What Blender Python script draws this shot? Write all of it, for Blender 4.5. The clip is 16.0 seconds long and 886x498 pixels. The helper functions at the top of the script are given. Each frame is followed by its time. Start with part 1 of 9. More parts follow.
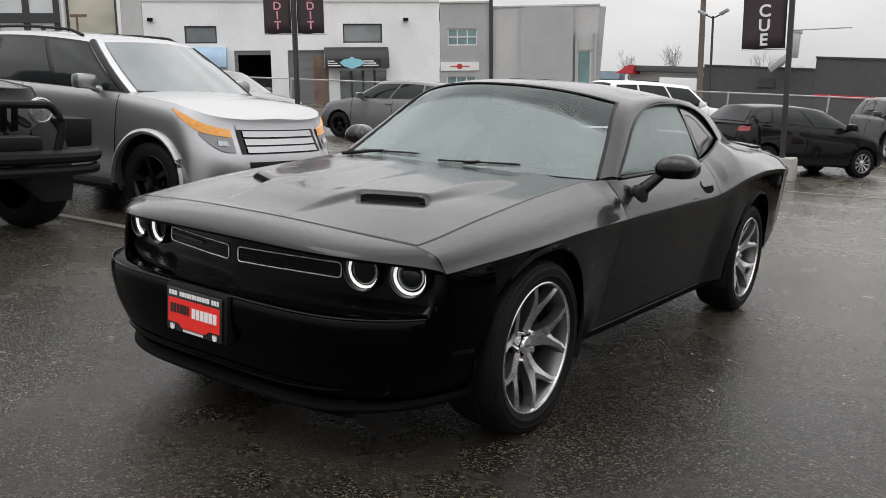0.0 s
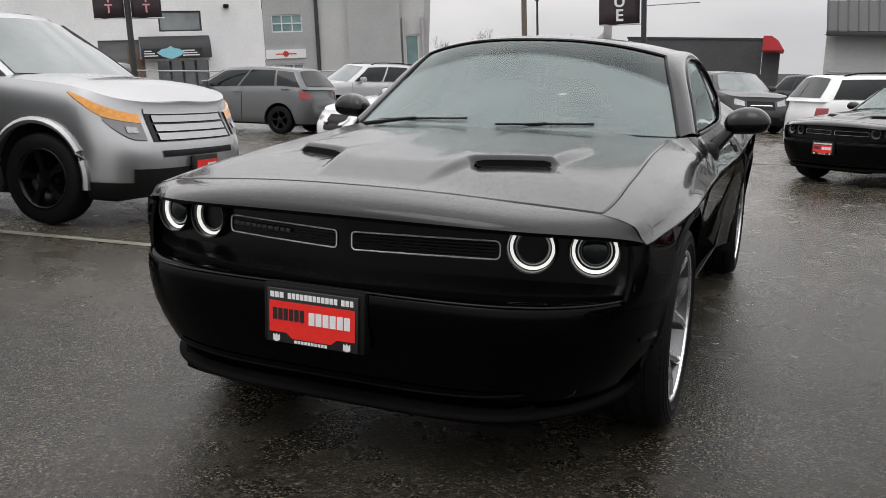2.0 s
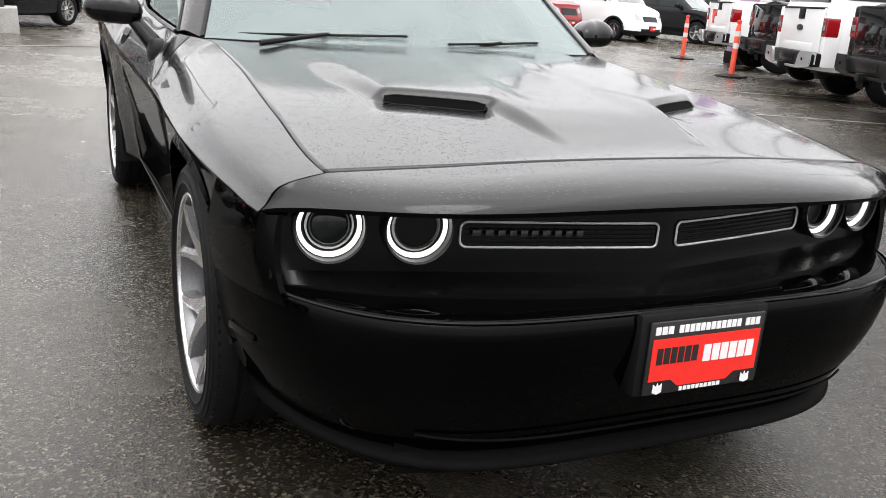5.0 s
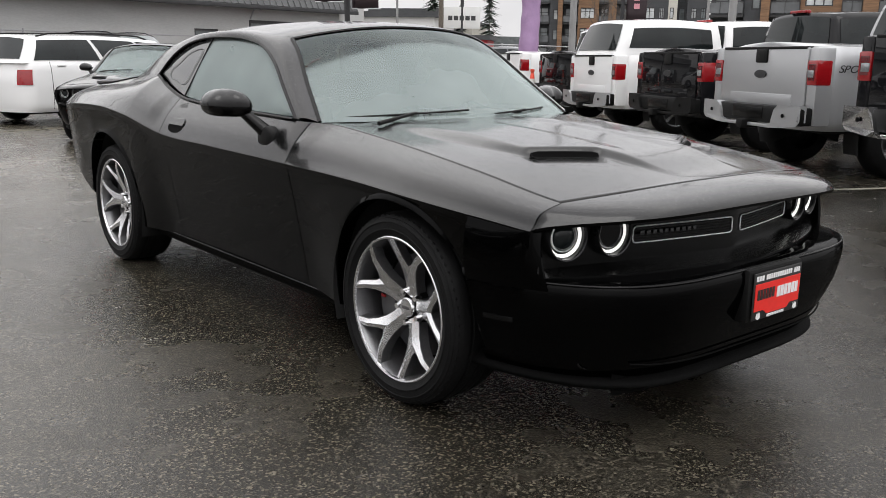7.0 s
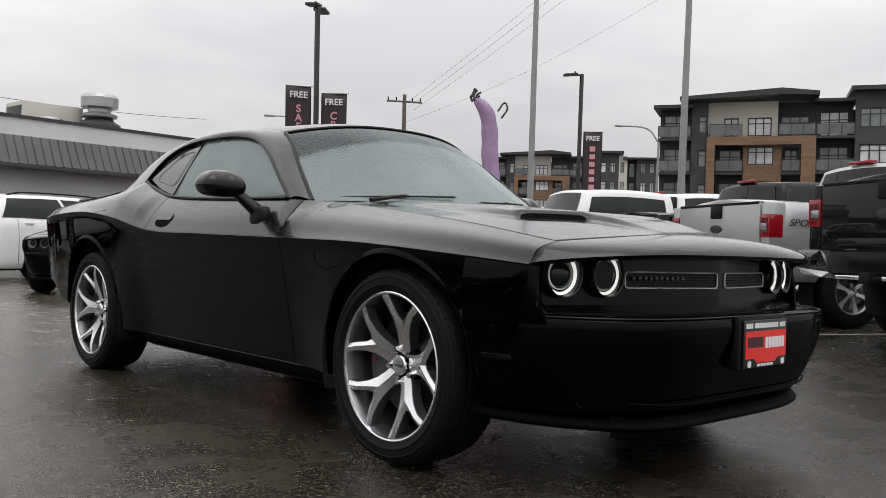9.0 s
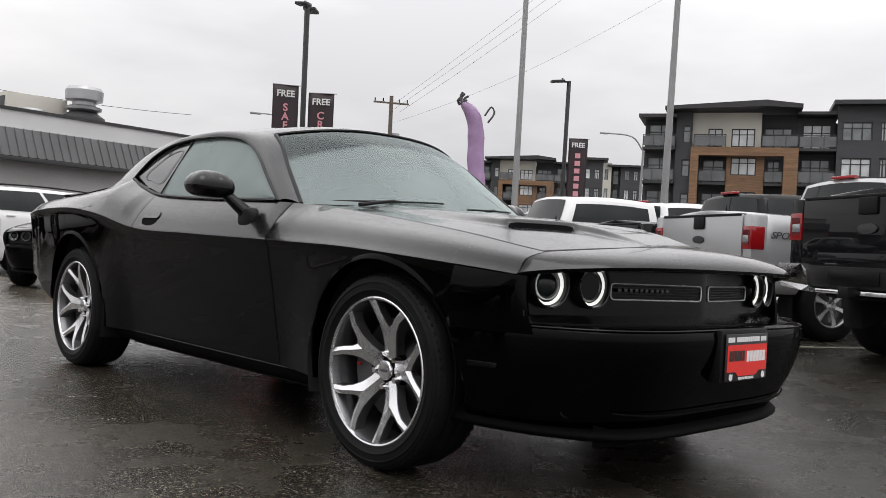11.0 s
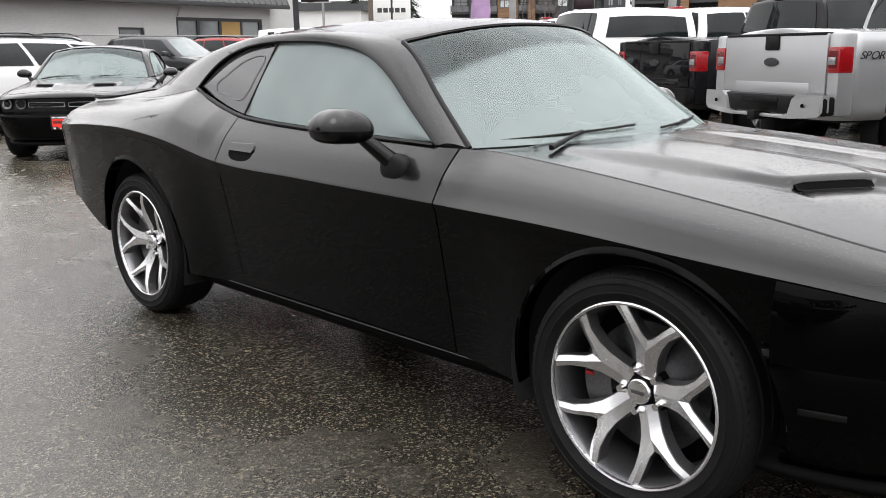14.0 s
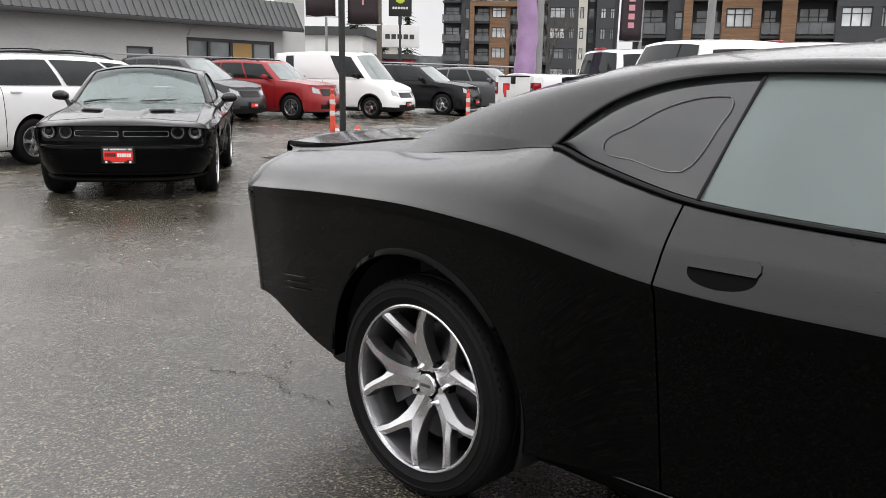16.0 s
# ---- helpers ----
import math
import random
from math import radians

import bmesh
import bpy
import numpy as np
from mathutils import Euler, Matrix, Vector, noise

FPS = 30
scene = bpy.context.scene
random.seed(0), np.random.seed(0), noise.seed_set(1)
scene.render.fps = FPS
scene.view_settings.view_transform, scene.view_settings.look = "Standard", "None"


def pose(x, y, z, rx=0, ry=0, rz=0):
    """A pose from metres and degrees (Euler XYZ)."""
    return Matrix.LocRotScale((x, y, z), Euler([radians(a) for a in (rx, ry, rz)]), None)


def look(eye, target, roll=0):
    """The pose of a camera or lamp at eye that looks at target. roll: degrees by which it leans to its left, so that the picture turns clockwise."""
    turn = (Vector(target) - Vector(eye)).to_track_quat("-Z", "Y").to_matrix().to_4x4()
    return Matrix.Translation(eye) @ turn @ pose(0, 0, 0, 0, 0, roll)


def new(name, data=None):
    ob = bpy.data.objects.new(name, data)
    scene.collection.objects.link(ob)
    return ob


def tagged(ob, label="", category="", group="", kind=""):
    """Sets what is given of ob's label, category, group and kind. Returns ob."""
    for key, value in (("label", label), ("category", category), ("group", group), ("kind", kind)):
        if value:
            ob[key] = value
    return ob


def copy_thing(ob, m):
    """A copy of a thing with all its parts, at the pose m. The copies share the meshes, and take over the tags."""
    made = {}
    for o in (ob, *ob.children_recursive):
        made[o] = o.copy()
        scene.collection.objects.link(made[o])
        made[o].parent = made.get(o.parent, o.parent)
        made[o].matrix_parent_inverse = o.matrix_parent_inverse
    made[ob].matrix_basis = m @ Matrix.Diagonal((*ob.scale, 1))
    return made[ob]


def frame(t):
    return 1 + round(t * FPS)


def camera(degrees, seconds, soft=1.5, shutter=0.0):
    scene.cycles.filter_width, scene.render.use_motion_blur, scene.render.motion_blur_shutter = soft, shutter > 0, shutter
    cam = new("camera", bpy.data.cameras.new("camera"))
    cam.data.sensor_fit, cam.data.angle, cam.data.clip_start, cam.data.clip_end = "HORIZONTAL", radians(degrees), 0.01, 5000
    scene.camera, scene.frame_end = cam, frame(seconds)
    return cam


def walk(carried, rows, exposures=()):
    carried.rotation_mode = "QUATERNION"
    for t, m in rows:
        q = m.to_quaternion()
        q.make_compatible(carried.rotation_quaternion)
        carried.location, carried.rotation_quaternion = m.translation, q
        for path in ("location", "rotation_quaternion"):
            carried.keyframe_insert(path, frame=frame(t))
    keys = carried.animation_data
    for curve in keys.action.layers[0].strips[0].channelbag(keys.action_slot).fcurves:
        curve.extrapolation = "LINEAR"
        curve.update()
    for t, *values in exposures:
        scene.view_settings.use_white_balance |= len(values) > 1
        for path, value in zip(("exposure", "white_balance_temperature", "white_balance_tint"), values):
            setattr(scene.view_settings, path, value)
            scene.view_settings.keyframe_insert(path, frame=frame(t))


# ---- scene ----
cam = camera(54.1, 16.0, soft=0.85)
PATH = [
    (0, (2.448, -3.043, 1.367), (1.357, -1.407, 1.002), 3.4),
    (0.5, (2.331, -3.265, 1.412), (1.289, -1.602, 1.03), 2.1),
    (1, (1.978, -3.37, 1.401), (1.048, -1.644, 1.006), 2.6),
    (1.5, (1.636, -3.29, 1.336), (0.776, -1.53, 0.936), 2.7),
    (2, (1.227, -3.099, 1.173), (0.504, -1.271, 0.803), 1.7),
    (2.5, (0.777, -3.064, 1.142), (0.425, -1.128, 0.783), 3.2),
    (3, (0.376, -2.92, 1.105), (0.135, -0.968, 0.737), 3.0),
    (3.5, (-0.018, -2.749, 1.069), (-0.026, -0.781, 0.709), 4.2),
    (4, (-0.427, -2.542, 1.077), (-0.15, -0.62, 0.595), 5.1),
    (4.5, (-0.823, -2.335, 1.129), (-0.334, -0.465, 0.614), 4.2),
    (5, (-1.289, -2.258, 1.186), (-0.44, -0.538, 0.62), 4.3),
    (7.5, (-2.875, -2.426, 1.256), (-1.578, -0.946, 0.897), -0.2),
    (8, (-2.882, -2.392, 1.087), (-1.555, -0.914, 0.86), -1.6),
    (8.5, (-2.9, -2.39, 0.819), (-1.545, -0.919, 0.818), 0.0),
    (9, (-2.936, -2.404, 0.785), (-1.564, -0.949, 0.788), 1.7),
    (11.5, (-2.968, -2.407, 0.805), (-1.567, -0.98, 0.816), 3.2),
    (12, (-2.949, -2.395, 0.818), (-1.536, -0.98, 0.818), 2.5),
    (12.5, (-2.907, -2.312, 1.068), (-1.538, -0.888, 0.755), 1.3),
    (13, (-2.981, -2.049, 1.258), (-1.618, -0.629, 0.902), 2.4),
    (13.5, (-2.983, -1.67, 1.28), (-1.585, -0.309, 0.838), 0.2),
    (14, (-2.891, -1.194, 1.302), (-1.492, 0.164, 0.858), -0.6),
    (14.5, (-2.857, -0.662, 1.314), (-1.45, 0.702, 0.912), 0.1),
    (15, (-2.756, -0.063, 1.31), (-1.36, 1.312, 0.911), -0.8),
    (15.5, (-2.797, 0.495, 1.342), (-1.414, 1.89, 0.964), 0.1),
    (16, (-2.716, 1.109, 1.32), (-1.27, 2.437, 0.937), 1.0),
]
walk(cam, [(t, look(eye, target, roll)) for t, eye, target, roll in PATH],
     [(0.0, -0.25), (1.5, -0.30), (3.0, -0.36), (3.5, -0.32), (4.0, -0.1), (5.0, 0.55), (7.5, -0.3), (8.5, -0.6), (9.0, -0.45), (11.5, -0.3), (12.0, -0.30), (12.3, 0.02), (12.7, 0.36), (13.0, 0.38), (13.5, 0.46), (14.0, 0.38), (14.5, -0.05), (15.0, -0.05), (15.5, -0.22), (16.0, 0.05)])

# ---- world and sun: flat overcast ----
world = bpy.data.worlds.new("overcast_sky")
scene.world = world
world.use_nodes = True
wn, wl = world.node_tree.nodes, world.node_tree.links
wn.clear()
w_out, w_bg, w_sky = wn.new("ShaderNodeOutputWorld"), wn.new("ShaderNodeBackground"), wn.new("ShaderNodeTexSky")
w_sky.sky_type, w_sky.sun_disc = "NISHITA", False
w_sky.sun_elevation, w_sky.sun_rotation = radians(48), radians(200)
w_hs, w_mix, w_cl, w_tc, w_map, w_ramp, w_mul = (wn.new("ShaderNodeHueSaturation"), wn.new("ShaderNodeMixRGB"), wn.new("ShaderNodeTexNoise"),
    wn.new("ShaderNodeTexCoord"), wn.new("ShaderNodeMapping"), wn.new("ShaderNodeValToRGB"), wn.new("ShaderNodeMixRGB"))
w_hs.inputs["Saturation"].default_value = 0.06
w_hs.inputs["Value"].default_value = 0.30
w_mix.inputs[0].default_value = 0.84
w_mix.inputs[2].default_value = (7.3, 7.25, 7.3, 1)
w_map.inputs["Scale"].default_value = (1.0, 1.0, 3.2)
w_cl.inputs["Scale"].default_value, w_cl.inputs["Detail"].default_value = 2.2, 5.0
w_ramp.color_ramp.elements[0].position, w_ramp.color_ramp.elements[0].color = 0.36, (0.80, 0.80, 0.82, 1)
w_ramp.color_ramp.elements[1].position, w_ramp.color_ramp.elements[1].color = 0.66, (1.08, 1.07, 1.06, 1)
w_mul.blend_type, w_mul.inputs[0].default_value = "MULTIPLY", 1.0
wl.new(w_tc.outputs["Generated"], w_map.inputs["Vector"])
wl.new(w_map.outputs[0], w_cl.inputs["Vector"])
wl.new(w_cl.outputs["Fac"], w_ramp.inputs[0])
wl.new(w_sky.outputs[0], w_hs.inputs["Color"])
wl.new(w_hs.outputs[0], w_mix.inputs[1])
wl.new(w_mix.outputs[0], w_mul.inputs[1])
wl.new(w_ramp.outputs[0], w_mul.inputs[2])
# an even overcast is brighter overhead than at the horizon
w_sep, w_rise, w_grad = wn.new("ShaderNodeSeparateXYZ"), wn.new("ShaderNodeMapRange"), wn.new("ShaderNodeVectorMath")
w_rise.inputs[1].default_value, w_rise.inputs[2].default_value, w_rise.inputs[3].default_value, w_rise.inputs[4].default_value = 0.05, 0.95, 1.0, 3.0
w_grad.operation = "SCALE"
wl.new(w_tc.outputs["Generated"], w_sep.inputs[0])
wl.new(w_sep.outputs["Z"], w_rise.inputs[0])
wl.new(w_mul.outputs[0], w_grad.inputs[0])
wl.new(w_rise.outputs[0], w_grad.inputs["Scale"])
wl.new(w_grad.outputs[0], w_bg.inputs["Color"])
w_bg.inputs["Strength"].default_value = 0.14
wl.new(w_bg.outputs[0], w_out.inputs[0])
sun_data = bpy.data.lights.new("sun", "SUN")
sun_data.energy, sun_data.angle, sun_data.color = 0.7, radians(35), (1.0, 0.985, 0.96)
sun = new("sun", sun_data)
sun.matrix_world = look((0, 0, 60), (12, 30, 0))

# ---- materials ----
MATS = {}


def material(name, color, rough=0.5, metal=0.0, grain=0.0, grain_scale=60.0, stain=0.0, stain_scale=1.2, bump=0.0, bump_scale=200.0,
             coat=0.0, spec=0.5, emit=0.0, trans=0.0, alpha=1.0, rough_var=0.0, island=0.0, stretch=None):
    """A principled surface with grain and stains at two scales, in object space."""
    if name in MATS:
        return MATS[name]
    m = bpy.data.materials.new(name)
    m.use_nodes = True
    nt = m.node_tree
    N, L = nt.nodes, nt.links
    b = N["Principled BSDF"]
    b.inputs["Base Color"].default_value = (*color, 1)
    b.inputs["Roughness"].default_value = rough
    b.inputs["Metallic"].default_value = metal
    b.inputs["Coat Weight"].default_value = coat
    b.inputs["Coat Roughness"].default_value = 0.03
    b.inputs["Specular IOR Level"].default_value = spec
    b.inputs["Transmission Weight"].default_value = trans
    b.inputs["Alpha"].default_value = alpha
    if emit:
        b.inputs["Emission Color"].default_value = (*color, 1)
        b.inputs["Emission Strength"].default_value = emit
    tc = N.new("ShaderNodeTexCoord")
    mp = N.new("ShaderNodeMapping")
    L.new(tc.outputs["Object"], mp.inputs["Vector"])
    if stretch:
        mp.inputs["Scale"].default_value = stretch
    sock = None
    if grain or stain:
        base = N.new("ShaderNodeRGB")
        base.outputs[0].default_value = (*color, 1)
        sock = base.outputs[0]
        for amount, scale, detail in ((grain, grain_scale, 2), (stain, stain_scale, 6)):
            if not amount:
                continue
            t = N.new("ShaderNodeTexNoise")
            t.inputs["Scale"].default_value, t.inputs["Detail"].default_value = scale, detail
            L.new(mp.outputs[0], t.inputs["Vector"])
            r = N.new("ShaderNodeMapRange")
            r.inputs[1].default_value, r.inputs[2].default_value = 0.3, 0.7
            r.inputs[3].default_value, r.inputs[4].default_value = 1 - amount, 1 + amount
            L.new(t.outputs["Fac"], r.inputs[0])
            x = N.new("ShaderNodeVectorMath")
            x.operation = "SCALE"
            L.new(sock, x.inputs[0])
            L.new(r.outputs[0], x.inputs["Scale"])
            sock = x.outputs[0]
    if island:
        gi = N.new("ShaderNodeObjectInfo")
        r = N.new("ShaderNodeMapRange")
        r.inputs[3].default_value, r.inputs[4].default_value = 1 - island, 1 + island
        L.new(gi.outputs["Random"], r.inputs[0])
        x = N.new("ShaderNodeVectorMath")
        x.operation = "SCALE"
        if sock is None:
            x.inputs[0].default_value = color
        else:
            L.new(sock, x.inputs[0])
        L.new(r.outputs[0], x.inputs["Scale"])
        sock = x.outputs[0]
    if sock is not None:
        L.new(sock, b.inputs["Base Color"])
    if bump or rough_var:
        t = N.new("ShaderNodeTexNoise")
        t.inputs["Scale"].default_value, t.inputs["Detail"].default_value = bump_scale, 3
        L.new(mp.outputs[0], t.inputs["Vector"])
        if bump:
            bp = N.new("ShaderNodeBump")
            bp.inputs["Strength"].default_value, bp.inputs["Distance"].default_value = bump, 0.004
            L.new(t.outputs["Fac"], bp.inputs["Height"])
            L.new(bp.outputs[0], b.inputs["Normal"])
        if rough_var:
            r = N.new("ShaderNodeMapRange")
            r.inputs[3].default_value, r.inputs[4].default_value = rough - rough_var, rough + rough_var
            L.new(t.outputs["Fac"], r.inputs[0])
            L.new(r.outputs[0], b.inputs["Roughness"])
    MATS[name] = m
    return m


def wet_paint(name, color, coat=1.0, metal=0.0, drops=1.0, rough=0.25, flake=0.0, film=0.0, spec=0.0):
    """Car paint with clear coat and fine rain beads on its upward faces."""
    if name in MATS:
        return MATS[name]
    m = material(name, color, rough=rough, metal=metal, coat=coat, grain=flake, grain_scale=900, spec=spec)
    N, L = m.node_tree.nodes, m.node_tree.links
    b = N["Principled BSDF"]
    tc, geo, sep = N.new("ShaderNodeTexCoord"), N.new("ShaderNodeNewGeometry"), N.new("ShaderNodeSeparateXYZ")
    L.new(geo.outputs["Normal"], sep.inputs[0])
    up = N.new("ShaderNodeMapRange")
    up.inputs[1].default_value, up.inputs[2].default_value = 0.1, 0.75
    L.new(sep.outputs["Z"], up.inputs[0])
    v = N.new("ShaderNodeTexVoronoi")
    v.inputs["Scale"].default_value = 120.0
    L.new(tc.outputs["Object"], v.inputs["Vector"])
    drop = N.new("ShaderNodeMapRange")
    drop.inputs[1].default_value, drop.inputs[2].default_value = 0.30, 0.12
    L.new(v.outputs["Distance"], drop.inputs[0])
    vb = N.new("ShaderNodeTexNoise")
    vb.inputs["Scale"].default_value, vb.inputs["Detail"].default_value = 45.0, 3.0
    L.new(tc.outputs["Object"], vb.inputs["Vector"])
    gate = N.new("ShaderNodeMapRange")
    gate.inputs[1].default_value, gate.inputs[2].default_value = 0.42, 0.50
    L.new(vb.outputs["Fac"], gate.inputs[0])
    m1, m2 = N.new("ShaderNodeMath"), N.new("ShaderNodeMath")
    m1.operation = m2.operation = "MULTIPLY"
    L.new(drop.outputs[0], m1.inputs[0])
    L.new(gate.outputs[0], m1.inputs[1])
    L.new(m1.outputs[0], m2.inputs[0])
    L.new(up.outputs[0], m2.inputs[1])
    b.inputs["Coat IOR"].default_value = 1.33
    b.inputs["Coat Weight"].default_value = coat
    bp = N.new("ShaderNodeBump")
    bp.inputs["Strength"].default_value, bp.inputs["Distance"].default_value = 1.0 * drops, 0.0021
    L.new(m2.outputs[0], bp.inputs["Height"])
    L.new(bp.outputs[0], b.inputs["Coat Normal"])
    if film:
        # upward faces of the rain-wet paint get added specular, brightening their sky shine
        up_sheen, amount = N.new("ShaderNodeMapRange"), N.new("ShaderNodeMapRange")
        up_sheen.inputs[1].default_value, up_sheen.inputs[2].default_value, up_sheen.inputs[4].default_value = 0.06, 0.45, 0.23
        L.new(sep.outputs["Z"], up_sheen.inputs[0])
        # less coat on undercut sides: a darkening set by how they face
        side_shade = N.new("ShaderNodeMapRange")
        side_shade.inputs[1].default_value, side_shade.inputs[2].default_value, side_shade.inputs[3].default_value, side_shade.inputs[4].default_value = -0.16, 0.04, 0.5 * coat, coat
        L.new(sep.outputs["Z"], side_shade.inputs[0])
        L.new(side_shade.outputs[0], b.inputs["Coat Weight"])
        L.new(up_sheen.outputs[0], b.inputs["Specular IOR Level"])
        b.inputs["Roughness"].default_value = 0.24
        mx = N.new("ShaderNodeMapRange")
        mx.inputs[3].default_value, mx.inputs[4].default_value = 0.02, film
        L.new(m2.outputs[0], mx.inputs[0])
        flat, more = N.new("ShaderNodeMapRange"), N.new("ShaderNodeMath")
        flat.inputs[1].default_value, flat.inputs[2].default_value, flat.inputs[4].default_value = 0.88, 0.995, 0.09
        more.operation = "ADD"
        L.new(sep.outputs["Z"], flat.inputs[0])
        L.new(flat.outputs[0], more.inputs[0])
        L.new(mx.outputs[0], more.inputs[1])
        L.new(more.outputs[0], b.inputs["Coat Roughness"])
    return m


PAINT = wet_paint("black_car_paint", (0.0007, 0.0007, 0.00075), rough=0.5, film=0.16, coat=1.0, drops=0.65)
PAINT_BARE = wet_paint("black_paint_panel", (0.0007, 0.0007, 0.00075), rough=0.5, drops=0.4, coat=0.34)
GLOSS_PLASTIC = material("black_gloss_plastic", (0.003, 0.003, 0.003), rough=0.22, spec=0.22, bump=0.05, bump_scale=300)
MATT_PLASTIC = material("black_matt_plastic", (0.005, 0.005, 0.005), rough=0.5, spec=0.18, bump=0.25, bump_scale=900, grain=0.2)
SILL_BLACK = material("black_sill_coating", (0.003, 0.003, 0.003), rough=0.6, spec=0.04, bump=0.2, bump_scale=500, grain=0.2)
TRIM_PLASTIC = material("dark_grey_trim", (0.035, 0.035, 0.037), rough=0.5, bump=0.2, bump_scale=700, grain=0.2)
RUBBER = material("tyre_rubber", (0.006, 0.006, 0.0062), rough=0.62, spec=0.14, grain=0.3, grain_scale=120, bump=0.4, bump_scale=220, stain=0.3, stain_scale=8)
CHROME = material("chrome", (0.82, 0.82, 0.83), rough=0.08, metal=1.0, rough_var=0.04, bump_scale=90)
ALLOY = material("machined_alloy", (0.78, 0.78, 0.79), rough=0.24, metal=1.0, grain=0.06, grain_scale=500, rough_var=0.08, bump_scale=160)
GUNMETAL = material("grey_alloy_paint", (0.17, 0.17, 0.175), rough=0.34, metal=0.85, grain=0.15, grain_scale=200, coat=0.3)
DISC = material("brake_disc_steel", (0.09, 0.09, 0.095), rough=0.4, metal=1.0, grain=0.15, grain_scale=90)
RED_PAINT = material("red_caliper", (0.45, 0.015, 0.02), rough=0.35, grain=0.1)
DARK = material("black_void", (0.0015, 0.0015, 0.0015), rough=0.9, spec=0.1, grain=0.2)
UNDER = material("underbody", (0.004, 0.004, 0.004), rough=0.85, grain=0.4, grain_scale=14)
SEAT = material("black_leather", (0.02, 0.02, 0.021), rough=0.5, bump=0.3, bump_scale=260, grain=0.2)
HALO = material("halo_led", (1.0, 0.99, 0.95), rough=0.4, emit=0.85)
HALO_OFF = material("halo_unlit", (0.42, 0.43, 0.43), rough=0.25, grain=0.1)
LAMP_GREY = material("lamp_housing", (0.020, 0.020, 0.021), rough=0.18, metal=0.5, grain=0.2)
PLATE_RED = material("plate_red", (0.75, 0.025, 0.018), rough=0.35, grain=0.05, grain_scale=40)
PLATE_WHITE = material("plate_white", (0.75, 0.74, 0.74), rough=0.4, grain=0.05)
PLATE_BLACK = material("plate_black", (0.014, 0.014, 0.014), rough=0.4, grain=0.1)
LINE_SILVER = material("silver_trim", (0.70, 0.70, 0.70), rough=0.4, metal=0.3, grain=0.05)
EMBLEM = material("dark_emblem", (0.06, 0.06, 0.062), rough=0.35, metal=0.6, grain=0.1)
TAIL_RED = material("tail_lamp_red", (0.26, 0.006, 0.009), rough=0.12, coat=0.6, grain=0.12, grain_scale=60)
TAIL_DARK = material("tail_lamp_smoked", (0.05, 0.006, 0.007), rough=0.1, coat=0.7, grain=0.1)
LAMP_CLEAR = material("clear_lamp", (0.34, 0.35, 0.36), rough=0.12, metal=0.55, coat=0.7, grain=0.25, grain_scale=40)
AMBER = material("amber_lamp", (0.72, 0.30, 0.04), rough=0.18, coat=0.5, grain=0.15, grain_scale=30)
CAR_GLASS = material("dark_car_glass", (0.010, 0.013, 0.0135), rough=0.04, spec=0.28, coat=0.05, stain=0.4, stain_scale=1.5)
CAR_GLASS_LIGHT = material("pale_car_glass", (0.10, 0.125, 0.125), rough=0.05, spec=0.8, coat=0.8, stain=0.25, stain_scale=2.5)


